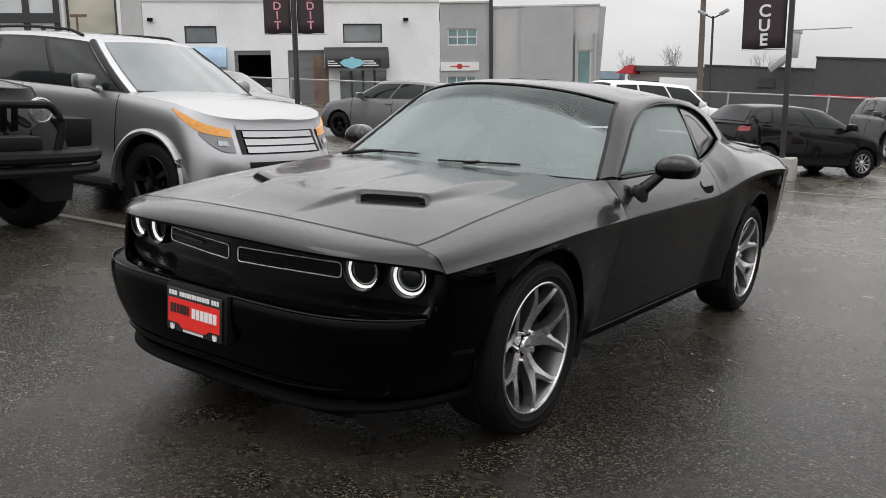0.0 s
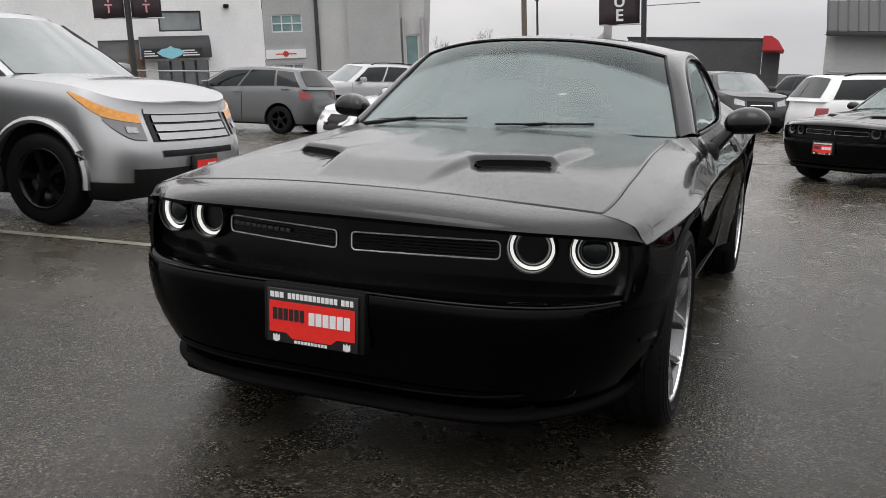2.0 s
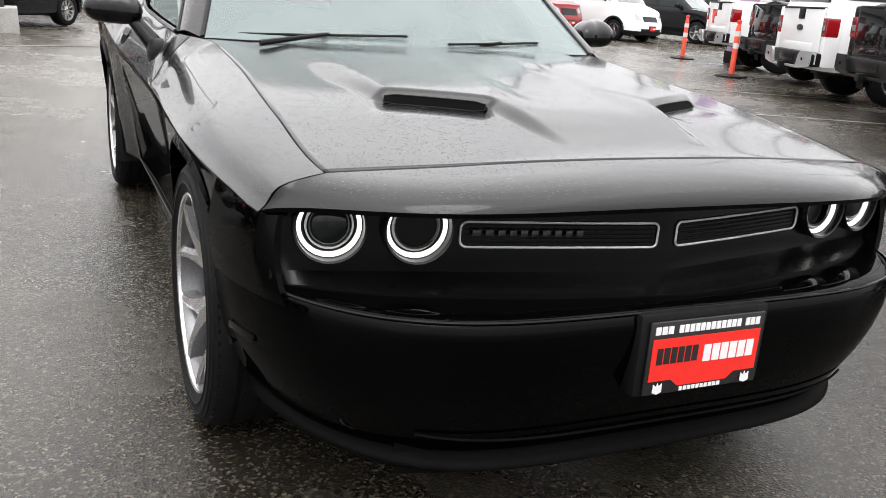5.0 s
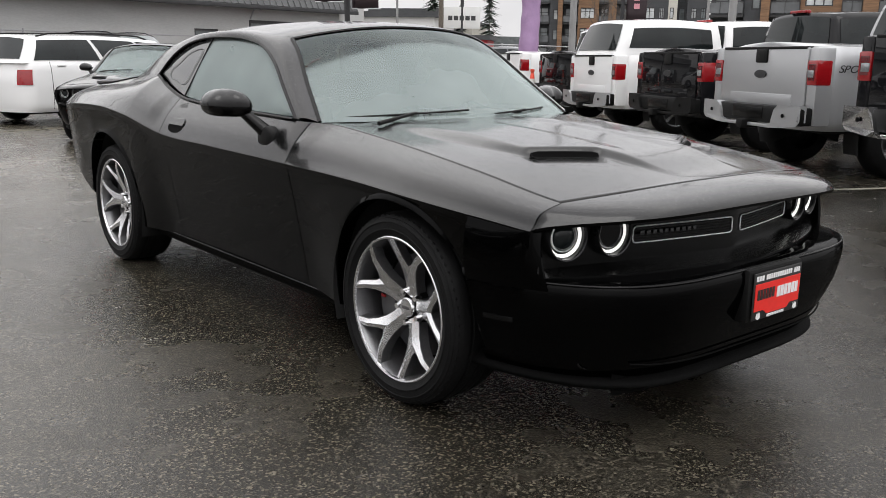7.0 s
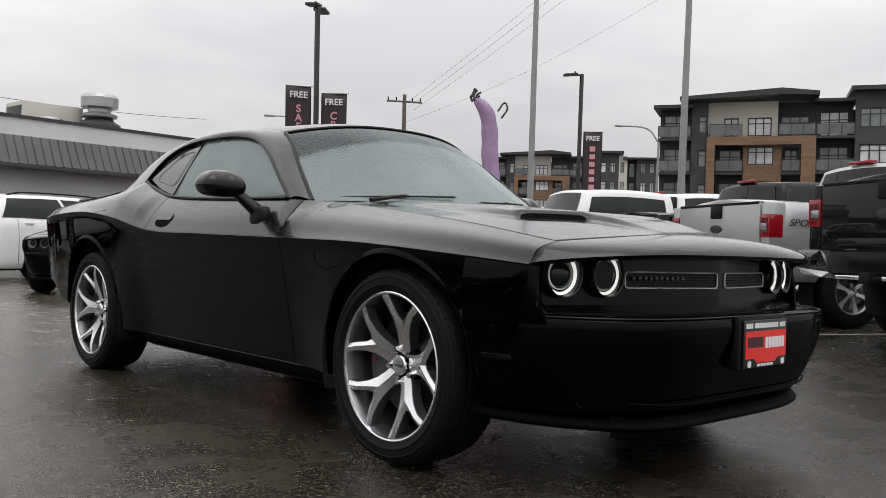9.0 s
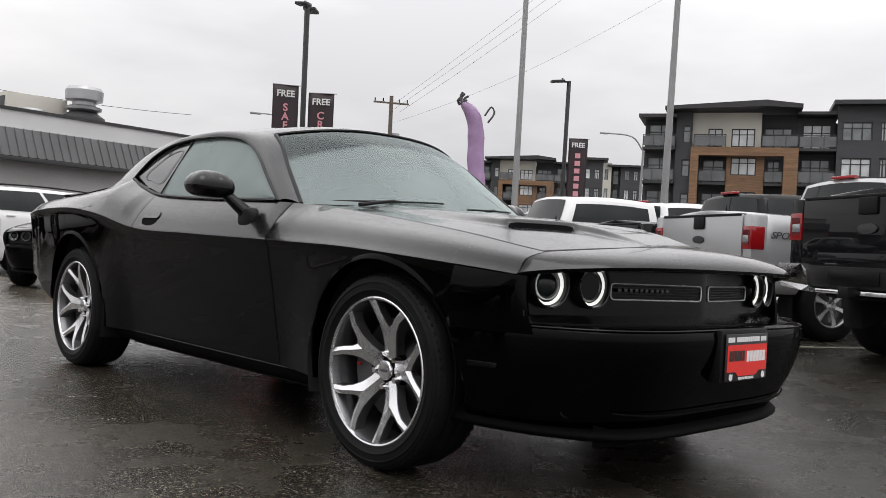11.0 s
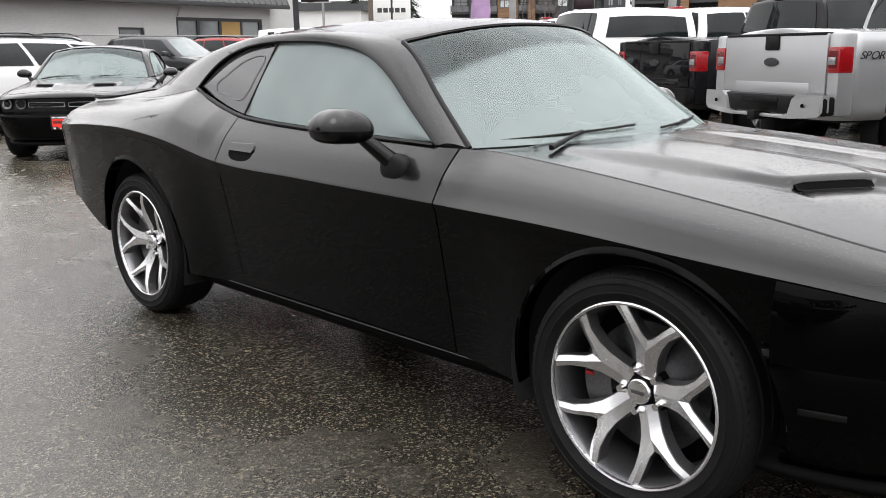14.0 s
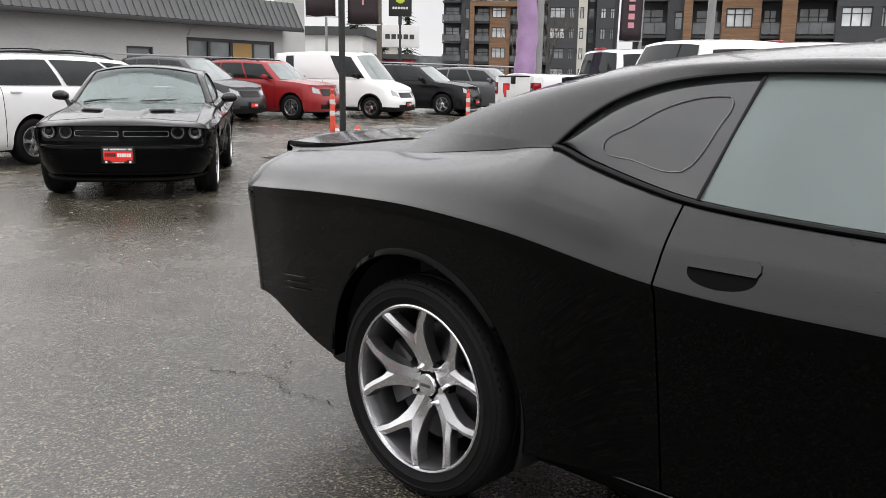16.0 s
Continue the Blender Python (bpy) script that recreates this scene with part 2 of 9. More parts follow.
def window_glass(name, tint, gloss=(0.86, 0.95, 0.94), ior=1.75, mist=0.0, limits=None):
    """A tinted pane: lets light through and mirrors the sky, with fine rain on it."""
    m = bpy.data.materials.new(name)
    m.use_nodes = True
    N, L = m.node_tree.nodes, m.node_tree.links
    N.clear()
    out, mix, clear, shine, fres = (N.new("ShaderNodeOutputMaterial"), N.new("ShaderNodeMixShader"), N.new("ShaderNodeBsdfTransparent"),
        N.new("ShaderNodeBsdfGlossy"), N.new("ShaderNodeFresnel"))
    clear.inputs[0].default_value = (*tint, 1)
    shine.inputs["Color"].default_value = (*gloss, 1)
    shine.inputs["Roughness"].default_value = 0.03
    fres.inputs["IOR"].default_value = ior
    tc, v = N.new("ShaderNodeTexCoord"), N.new("ShaderNodeTexVoronoi")
    v.inputs["Scale"].default_value = 150.0
    L.new(tc.outputs["Object"], v.inputs["Vector"])
    d = N.new("ShaderNodeMapRange")
    d.inputs[1].default_value, d.inputs[2].default_value = 0.25, 0.08
    L.new(v.outputs["Distance"], d.inputs[0])
    bp = N.new("ShaderNodeBump")
    bp.inputs["Strength"].default_value, bp.inputs["Distance"].default_value = 0.03, 0.001
    L.new(d.outputs[0], bp.inputs["Height"])
    if not mist:
        L.new(bp.outputs[0], shine.inputs["Normal"])
    L.new(fres.outputs[0], mix.inputs[0])
    L.new(clear.outputs[0], mix.inputs[1])
    L.new(shine.outputs[0], mix.inputs[2])
    if mist:
        # breath-misted inside: thick in the middle of the pane, clear at its rim
        fog, mix2, sep = N.new("ShaderNodeBsdfDiffuse"), N.new("ShaderNodeMixShader"), N.new("ShaderNodeSeparateXYZ")
        fog.inputs[0].default_value = (0.45, 0.525, 0.515, 1)
        L.new(tc.outputs["Object"], sep.inputs[0])
        wob = N.new("ShaderNodeTexNoise")
        wob.inputs["Scale"].default_value = 2.5
        L.new(tc.outputs["Object"], wob.inputs["Vector"])
        ax, lo, hi = N.new("ShaderNodeMath"), N.new("ShaderNodeMapRange"), N.new("ShaderNodeMapRange")
        ax.operation = "ABSOLUTE"
        L.new(sep.outputs["X"], ax.inputs[0])
        # height limit falls towards the sides
        drop, lim, m1, m2 = (N.new("ShaderNodeMath") for _ in range(4))
        drop.operation, lim.operation, m1.operation, m2.operation = "POWER", "MULTIPLY_ADD", "MULTIPLY", "MULTIPLY"
        L.new(ax.outputs[0], drop.inputs[0])
        drop.inputs[1].default_value = 2.0
        L.new(drop.outputs[0], lim.inputs[0])
        lim.inputs[1].default_value = limits[2]
        L.new(sep.outputs["Z"], lim.inputs[2])
        hi.inputs[1].default_value, hi.inputs[2].default_value, hi.inputs[3].default_value, hi.inputs[4].default_value = limits[0], limits[1], 1.0, 0.0
        L.new(lim.outputs[0], hi.inputs[0])
        lo.inputs[1].default_value, lo.inputs[2].default_value, lo.inputs[3].default_value, lo.inputs[4].default_value = 0.25, 0.75, 0.8, 1.1
        L.new(wob.outputs["Fac"], lo.inputs[0])
        L.new(hi.outputs[0], m1.inputs[0])
        L.new(lo.outputs[0], m1.inputs[1])
        L.new(m1.outputs[0], m2.inputs[0])
        m2.inputs[1].default_value = mist
        L.new(m2.outputs[0], mix2.inputs[0])
        L.new(mix.outputs[0], mix2.inputs[1])
        L.new(fog.outputs[0], mix2.inputs[2])
        L.new(mix2.outputs[0], out.inputs[0])
    else:
        L.new(mix.outputs[0], out.inputs[0])
    MATS[name] = m
    return m


PANE = window_glass("windscreen_glass", (0.62, 0.72, 0.70), ior=1.55, mist=0.33, limits=(1.318, 1.342, 0.30))
PANE_SIDE = window_glass("side_glass", (0.42, 0.52, 0.51), ior=1.7, mist=0.32, limits=(1.45, 1.50, 0.0))
PANE_PRIVACY = material("privacy_glass", (0.030, 0.032, 0.033), rough=0.06, spec=0.6, coat=0.5, stain=0.2, stain_scale=6)

# ---- mesh helpers ----


def mesh_from(verts, faces, mats, smooth=True, index=None):
    me = bpy.data.meshes.new("mesh")
    me.from_pydata([tuple(v) for v in verts], [], faces)
    for m in mats if isinstance(mats, (list, tuple)) else (mats,):
        me.materials.append(m)
    if smooth:
        me.polygons.foreach_set("use_smooth", [True] * len(me.polygons))
    if index is not None:
        me.polygons.foreach_set("material_index", index)
    me.update()
    return me


def put(name, verts, faces, mats, parent=None, label="", smooth=True, index=None, sharp=None, core=None):
    me = mesh_from(verts, faces, mats, smooth, index)
    if core is not None and sum((f.center - Vector(core)).dot(f.normal) * f.area for f in me.polygons) < 0:
        me.flip_normals()
    if sharp:
        me.set_sharp_from_angle(angle=radians(sharp))
    ob = new(name, me)
    ob.parent = parent
    return tagged(ob, label)


def part(name, bm, mat, parent, label="", smooth=True, sharp=35):
    """A bmesh as one mesh object under a thing or a part."""
    me = bpy.data.meshes.new(name)
    bm.to_mesh(me)
    bm.free()
    for m in mat if isinstance(mat, (list, tuple)) else (mat,):
        me.materials.append(m)
    if smooth:
        me.polygons.foreach_set("use_smooth", [True] * len(me.polygons))
        me.set_sharp_from_angle(angle=radians(sharp))
    ob = new(name, me)
    ob.parent = parent
    return tagged(ob, label)


def thing(name, m=Matrix(), label="", category="", group="", kind=""):
    ob = new(name)
    ob.empty_display_size = 0.2
    ob.matrix_world = m
    return tagged(ob, label, category, group, kind)


def box(bm, lo, hi, bevel=0.0, m=None):
    """An upright box between two corners, its edges rounded."""
    lo, hi = Vector(lo), Vector(hi)
    r = bmesh.ops.create_cube(bm, size=1.0)
    vs = r["verts"]
    for v in vs:
        v.co = Vector([(lo[i] + hi[i]) / 2 + v.co[i] * (hi[i] - lo[i]) for i in range(3)])
    if bevel:
        es = list({e for v in vs for e in v.link_edges})
        res = bmesh.ops.bevel(bm, geom=es, offset=bevel, segments=2, affect="EDGES", profile=0.6)
        vs = list({v for f in res["faces"] for v in f.verts} | {v for v in vs if v.is_valid})
    if m is not None:
        for v in vs:
            v.co = m @ v.co
    return vs


def tube(bm, a, b, r0, r1=None, seg=12, caps=True):
    a, b = Vector(a), Vector(b)
    r1 = r0 if r1 is None else r1
    m = Matrix.Translation((a + b) / 2) @ (b - a).to_track_quat("Z", "Y").to_matrix().to_4x4()
    return bmesh.ops.create_cone(bm, cap_ends=caps, segments=seg, radius1=r0, radius2=r1, depth=(b - a).length, matrix=m)["verts"]


def sweep(bm, pts, r, seg=6, closed=False):
    """A round rod along a line of points, as one skin."""
    pts = [Vector(p) for p in pts]
    n = len(pts)
    rings = []
    for i, p in enumerate(pts):
        d = pts[(i + 1) % n] - pts[i - 1] if closed else pts[min(i + 1, n - 1)] - pts[max(i - 1, 0)]
        d.normalize()
        ref = Vector((0, 0, 1)) if abs(d.z) < 0.9 else Vector((0, 1, 0))
        u = d.cross(ref).normalized()
        w = u.cross(d)
        rings.append([bm.verts.new(p + u * (r * math.cos(2 * math.pi * k / seg)) + w * (r * math.sin(2 * math.pi * k / seg))) for k in range(seg)])
    for i in range(n if closed else n - 1):
        a, b = rings[i], rings[(i + 1) % n]
        for k in range(seg):
            bm.faces.new((a[k], a[(k + 1) % seg], b[(k + 1) % seg], b[k]))
    if not closed:
        bm.faces.new(rings[0][::-1])
        bm.faces.new(rings[-1])
    bmesh.ops.recalc_face_normals(bm, faces=bm.faces)


def lathe(bm, profile, seg=48, axis="x", m=None, closed=False):
    """Turns (r, h) pairs round an axis through the origin."""
    rings = []
    for i in range(seg):
        c, s = math.cos(2 * math.pi * i / seg), math.sin(2 * math.pi * i / seg)
        ring = []
        for r, h in profile:
            co = Vector((h, r * c, r * s)) if axis == "x" else Vector((r * c, r * s, h)) if axis == "z" else Vector((r * c, h, r * s))
            ring.append(bm.verts.new(m @ co if m is not None else co))
        rings.append(ring)
    n = len(profile)
    for i in range(seg):
        p, q = rings[i], rings[(i + 1) % seg]
        for j in range(n if closed else n - 1):
            k = (j + 1) % n
            try:
                bm.faces.new((p[j], p[k], q[k], q[j]))
            except ValueError:
                pass


def sheet(rows):
    """Vertices and quads of a grid of points."""
    n, k = len(rows), len(rows[0])
    verts = [v for row in rows for v in row]
    faces = [(i * k + j, i * k + j + 1, (i + 1) * k + j + 1, (i + 1) * k + j) for i in range(n - 1) for j in range(k - 1)]
    return verts, faces


def extrude_shape(bm, outline, z0, z1, m=None, bevel=0.0):
    """A flat outline given as (x, y) pairs, made into a solid between two heights."""
    low = [bm.verts.new((x, y, z0)) for x, y in outline]
    top = [bm.verts.new((x, y, z1)) for x, y in outline]
    n = len(outline)
    f = [bm.faces.new(top), bm.faces.new(low[::-1])]
    for i in range(n):
        f.append(bm.faces.new((low[i], low[(i + 1) % n], top[(i + 1) % n], top[i])))
    vs = low + top
    if bevel:
        es = [e for e in f[0].edges]
        res = bmesh.ops.bevel(bm, geom=es, offset=bevel, segments=2, affect="EDGES")
        vs = list({v for v in vs if v.is_valid} | {v for g in res["faces"] for v in g.verts})
    if m is not None:
        for v in vs:
            v.co = m @ v.co
    return vs


def lerp(a, b, t):
    return a + (b - a) * t


def curve(table):
    """A smooth function through (input, value) pairs."""
    xs = np.array([p[0] for p in table], float)
    ys = np.array([p[1] for p in table], float)
    d = np.diff(ys) / np.diff(xs)
    s = np.r_[d[0], (d[:-1] + d[1:]) / 2, d[-1]]
    s[1:-1] = np.where(d[:-1] * d[1:] <= 0, 0, s[1:-1])

    def f(x):
        x = min(max(x, xs[0]), xs[-1])
        i = min(int(np.searchsorted(xs, x, side="right")) - 1, len(xs) - 2)
        h = xs[i + 1] - xs[i]
        t = (x - xs[i]) / h
        return float((2 * t**3 - 3 * t**2 + 1) * ys[i] + (t**3 - 2 * t**2 + t) * h * s[i] + (3 * t**2 - 2 * t**3) * ys[i + 1] + (t**3 - t**2) * h * s[i + 1])

    return f


def smooth(a, b, x):
    t = min(max((x - a) / (b - a), 0.0), 1.0)
    return t * t * (3 - 2 * t)


def path3(points, n):
    """n points along a smooth line through 3D points, by even steps."""
    P = [Vector(p) for p in points]
    acc = [0.0]
    for a, b in zip(P, P[1:]):
        acc.append(acc[-1] + (b - a).length)
    f = [curve([(s, p[i]) for s, p in zip(acc, P)]) for i in range(3)]
    return [Vector([g(acc[-1] * i / (n - 1)) for g in f]) for i in range(n)]


def bars(name, row, parent, mat, m, height, depth=0.002):
    """Writing that is not spelled out: a row of plain bars of (start, end) in metres."""
    bm = bmesh.new()
    for a, b in row:
        box(bm, (a, -height / 2, 0), (b, height / 2, depth), m=m)
    return part(name, bm, mat, parent, smooth=False)


def gz(y):
    """The yard rises gently towards its far side."""
    return float(np.interp(y, [16.0, 22.0, 45.0], [0.0, 0.125, 0.41]))

# ---- the black coupe ----
crease_z = curve([(-0.70, 0.745), (-0.43, 0.768), (0.17, 0.807), (0.69, 0.818), (1.5, 0.832), (2.07, 0.848), (2.55, 0.925), (3.0, 0.955), (3.35, 0.948), (3.8, 0.92)])
crease_x = curve([(-0.70, 0.850), (-0.64, 0.884), (-0.60, 0.893), (-0.50, 0.906), (-0.35, 0.926), (-0.15, 0.943), (0.0, 0.948), (0.7, 0.932), (1.5, 0.928), (2.07, 0.934), (2.6, 0.958), (3.0, 0.962), (3.4, 0.948), (3.6, 0.930), (3.80, 0.893)])
belt_z = curve([(-0.70, 0.815), (-0.62, 0.828), (-0.25, 0.885), (0.3, 0.948), (0.72, 0.985), (0.85, 0.990), (1.49, 1.004), (2.02, 1.028), (2.12, 1.040), (2.4, 1.102), (2.53, 1.137), (2.8, 1.110), (3.1, 1.082), (3.4, 1.066), (3.8, 1.042)])
belt_x = curve([(-0.70, 0.735), (-0.62, 0.757), (-0.25, 0.762), (0.3, 0.745), (0.62, 0.745), (0.85, 0.832), (1.49, 0.822), (2.02, 0.806), (2.4, 0.760), (2.53, 0.738), (2.8, 0.70), (3.1, 0.67), (3.4, 0.665), (3.8, 0.67)])
ARCHES = ((0.0, 0.428, 0.408), (2.912, 0.412, 0.436))


def lower_z(y):
    base = 0.275
    if y < -0.40:
        base = crease_z(y) - 0.014
    elif y > 3.30:
        base = lerp(0.37, 0.51, smooth(3.28, 3.80, y))
    for c, rx, rz in ARCHES:
        d = (y - c) / rx
        if abs(d) < 1:
            base = max(base, 0.364 + rz * math.sqrt(1 - d * d))
    return base


def side_point(y, k, s):
    """A point of the car's flank: k runs from its lower edge (0) over the crease (0.6) to the belt (1)."""
    zl, zc, zb, xc, xb = lower_z(y), crease_z(y), belt_z(y), crease_x(y), belt_x(y)
    if k <= 0.6:
        t = k / 0.6
        z = lerp(zl, zc, t)
        h = min(max((zc - z) / 0.55, 0.0), 1.2)
        # the side leans in below its crease, less so beside the wheels
        lean = 0.104 - 0.052 * max(1 - smooth(0.36, 0.75, abs(y)), 1 - smooth(0.36, 0.75, 2.912 - y))
        x = xc - lean * h * (1.12 - 0.12 * h) - 0.008 * smooth(0, 0.05, h)
    else:
        t = (k - 0.6) / 0.4
        z = lerp(zc, zb, t)
        bulge = math.sin(math.pi * t) * (0.020 if y < 0.75 or y > 2.2 else 0.006) * smooth(0, 0.5, t)
        x = lerp(xc, xb, t**1.15) + bulge
        z += bulge * 0.55
    return Vector((s * x, y, z))


def side_x(y, z):
    """How far out the flank stands at y and z."""
    zl, zc, zb = lower_z(y), crease_z(y), belt_z(y)
    k = 0.6 * (z - zl) / max(zc - zl, 0.02) if z < zc else 0.6 + 0.4 * (z - zc) / (zb - zc)
    return abs(side_point(y, min(max(k, 0.0), 1.0), 1).x)


def flank(name, y0, y1, s, parent, label=""):
    ys = set(np.linspace(y0, y1, max(4, int((y1 - y0) / 0.045))).tolist())
    for c, rx, _ in ARCHES:
        for a in np.linspace(0, math.pi, 25):
            y = c + rx * math.cos(a)
            if y0 < y < y1:
                ys.add(y)
        for y in (c - rx - 0.003, c + rx + 0.003):
            if y0 < y < y1:
                ys.add(y)
    ys = sorted(ys)
    ks = np.r_[np.linspace(0, 0.5, 9), 0.54, 0.575, 0.592, 0.60, 0.608, 0.625, 0.66, np.linspace(0.70, 1.0, 7)]
    rows = []
    for y in ys:
        low = side_point(y, 0, s)
        row = [low + Vector((-s * 0.055, 0, 0.004)), low + Vector((-s * 0.012, 0, -0.002))]
        row += [side_point(y, k, s) for k in ks]
        row.append(row[-1] + Vector((-s * 0.012, 0, -0.02)))
        rows.append(row)
    inner0 = [v + Vector((-s * 0.02, 0, 0)) for v in rows[0]]
    inner1 = [v + Vector((-s * 0.02, 0, 0)) for v in rows[-1]]
    verts, faces = sheet([inner0] + rows + [inner1])
    if s < 0:
        faces = [f[::-1] for f in faces]
    return put(name, verts, faces, PAINT, parent, label, sharp=38, core=(0, 1.5, 0.5))


def front_y(x, width=0.93, nose=0.60):
    return -0.35 - nose * max(0.0, 1 - (abs(x) / width) ** 4.6) ** 0.60


def grille_y(x):
    return -0.79 + 0.085 * (abs(x) / 0.47) ** 1.2


def front_columns(n=61, width=0.93):
    """Plan stations along the nose, denser at the corners."""
    return [width * math.sin(a) * (1 - 1e-5) for a in np.linspace(-math.pi / 2, math.pi / 2, n)]


hood_mid = curve([(-0.80, 0.868), (-0.70, 0.872), (-0.36, 0.925), (-0.2, 0.942), (0.1, 0.966), (0.4, 0.988), (0.75, 1.003)])
SCOOP_IN, SCOOP_OUT = Vector((0.250, -0.365)), Vector((0.490, -0.225))
SCOOP_ALONG = (SCOOP_OUT - SCOOP_IN).normalized()
SCOOP_AHEAD = Vector((SCOOP_ALONG.y, -SCOOP_ALONG.x))


def hood_z(x, y):
    xe, ze = belt_x(y), belt_z(y)
    ax = abs(x)
    z = hood_mid(y) - (hood_mid(y) - ze) * min(ax / xe, 1.1) ** 2.3
    edge = float(np.interp(y, [-0.70, -0.365, -0.225, 0.60], [0.185, 0.245, 0.495, 0.575]))
    wide = 0.021 if y < -0.20 else lerp(0.021, 0.06, smooth(-0.20, 0.1, y))
    z += 0.022 * (1 - smooth(edge - wide, edge + wide, ax)) * smooth(-0.70, -0.42, y) * (1 - 0.6 * smooth(0.1, 0.6, y))
    z -= 0.008 * (1 - smooth(0.10, 0.20, ax)) * smooth(-0.55, -0.30, y) * (1 - smooth(0.2, 0.5, y))
    p = Vector((ax, y)) - SCOOP_IN
    a, d = p.dot(SCOOP_ALONG), p.dot(SCOOP_AHEAD)
    inside = smooth(-0.02, 0.012, a) * (1 - smooth(0.262, 0.295, a))
    ahead = smooth(-0.016, 0.004, d)
    z += inside * (-0.007 * ahead * (1 - smooth(0.0, 0.15, max(d, 0.0))) + 0.004 * (1 - ahead) * (1 - smooth(0.0, 0.25, max(-d, 0.0))))
    return z


def hood_front(x):
    return -0.748 + 0.118 * (abs(x) / 0.757) ** 2.2


def hood_back(x):
    return 0.50 + 0.20 * (abs(x) / 0.745) ** 2.2


def build_hood(car):
    us = np.linspace(-1, 1, 161)
    rows = []
    for v in np.linspace(0, 1, 130):
        row = []
        for u in us:
            y = lerp(hood_front(u * 0.757), hood_back(u * 0.745), v)
            x = u * (belt_x(y) - 0.006)
            row.append(Vector((x, y, hood_z(x, y))))
        rows.append(row)
    lip = [p + Vector((0, 0.004, -0.018)) for p in rows[0]]
    tail = [p + Vector((0, 0.0, -0.02)) for p in rows[-1]]
    rows = [lip] + rows + [tail]
    rows = [[r[0] + Vector((0.003, 0, -0.02))] + r + [r[-1] + Vector((-0.003, 0, -0.02))] for r in rows]
    verts, faces = sheet(rows)
    hood = put("hood", verts, [f[::-1] for f in faces][::1], PAINT, car, "black hood beaded with rain, two scoops", core=(0, 0.6, 0.4))
    for s in (-1, 1):
        # slot closed by black faces that stand for its dark inside
        bm = bmesh.new()
        n = 10
        top, low = [], []
        for i in range(n + 1):
            p = SCOOP_IN + SCOOP_ALONG * lerp(0.010, 0.264, i / n) + SCOOP_AHEAD * 0.004
            zt = hood_z(p.x - SCOOP_AHEAD.x * 0.03, p.y - SCOOP_AHEAD.y * 0.03)
            zb = hood_z(p.x + SCOOP_AHEAD.x * 0.02, p.y + SCOOP_AHEAD.y * 0.02)
            e = min(i, n - i)
            pinch = 0.55 if e == 0 else 1.0
            zt = zb + min(zt - zb, 0.021)
            zm = (zt + zb) / 2
            zt, zb = zm + (zt - zm) * pinch + 0.001, zm + (zb - zm) * pinch
            top.append((s * p.x, p.y, zt))
            low.append((s * (p.x + 0.014 * SCOOP_AHEAD.x), p.y + 0.014 * SCOOP_AHEAD.y, zb))
        tv, lv = [bm.verts.new(c) for c in top], [bm.verts.new(c) for c in low]
        bk = [bm.verts.new((c[0] - s * 0.05 * SCOOP_AHEAD.x, c[1] - 0.05 * SCOOP_AHEAD.y, c[2] - 0.006)) for c in top]
        for i in range(n):
            bm.faces.new((tv[i], tv[i + 1], lv[i + 1], lv[i]))
            bm.faces.new((bk[i], bk[i + 1], tv[i + 1], tv[i]))
        scoop = part("hood_scoop", bm, DARK, hood, "black face closing the hood scoop opening")
        bm = bmesh.new()
        ring = [Vector(t) for t in top] + [Vector(t) for t in low[::-1]]
        sweep(bm, ring, 0.0018, 6, True)
        part("scoop_rim", bm, MATT_PLASTIC, hood)
    return hood


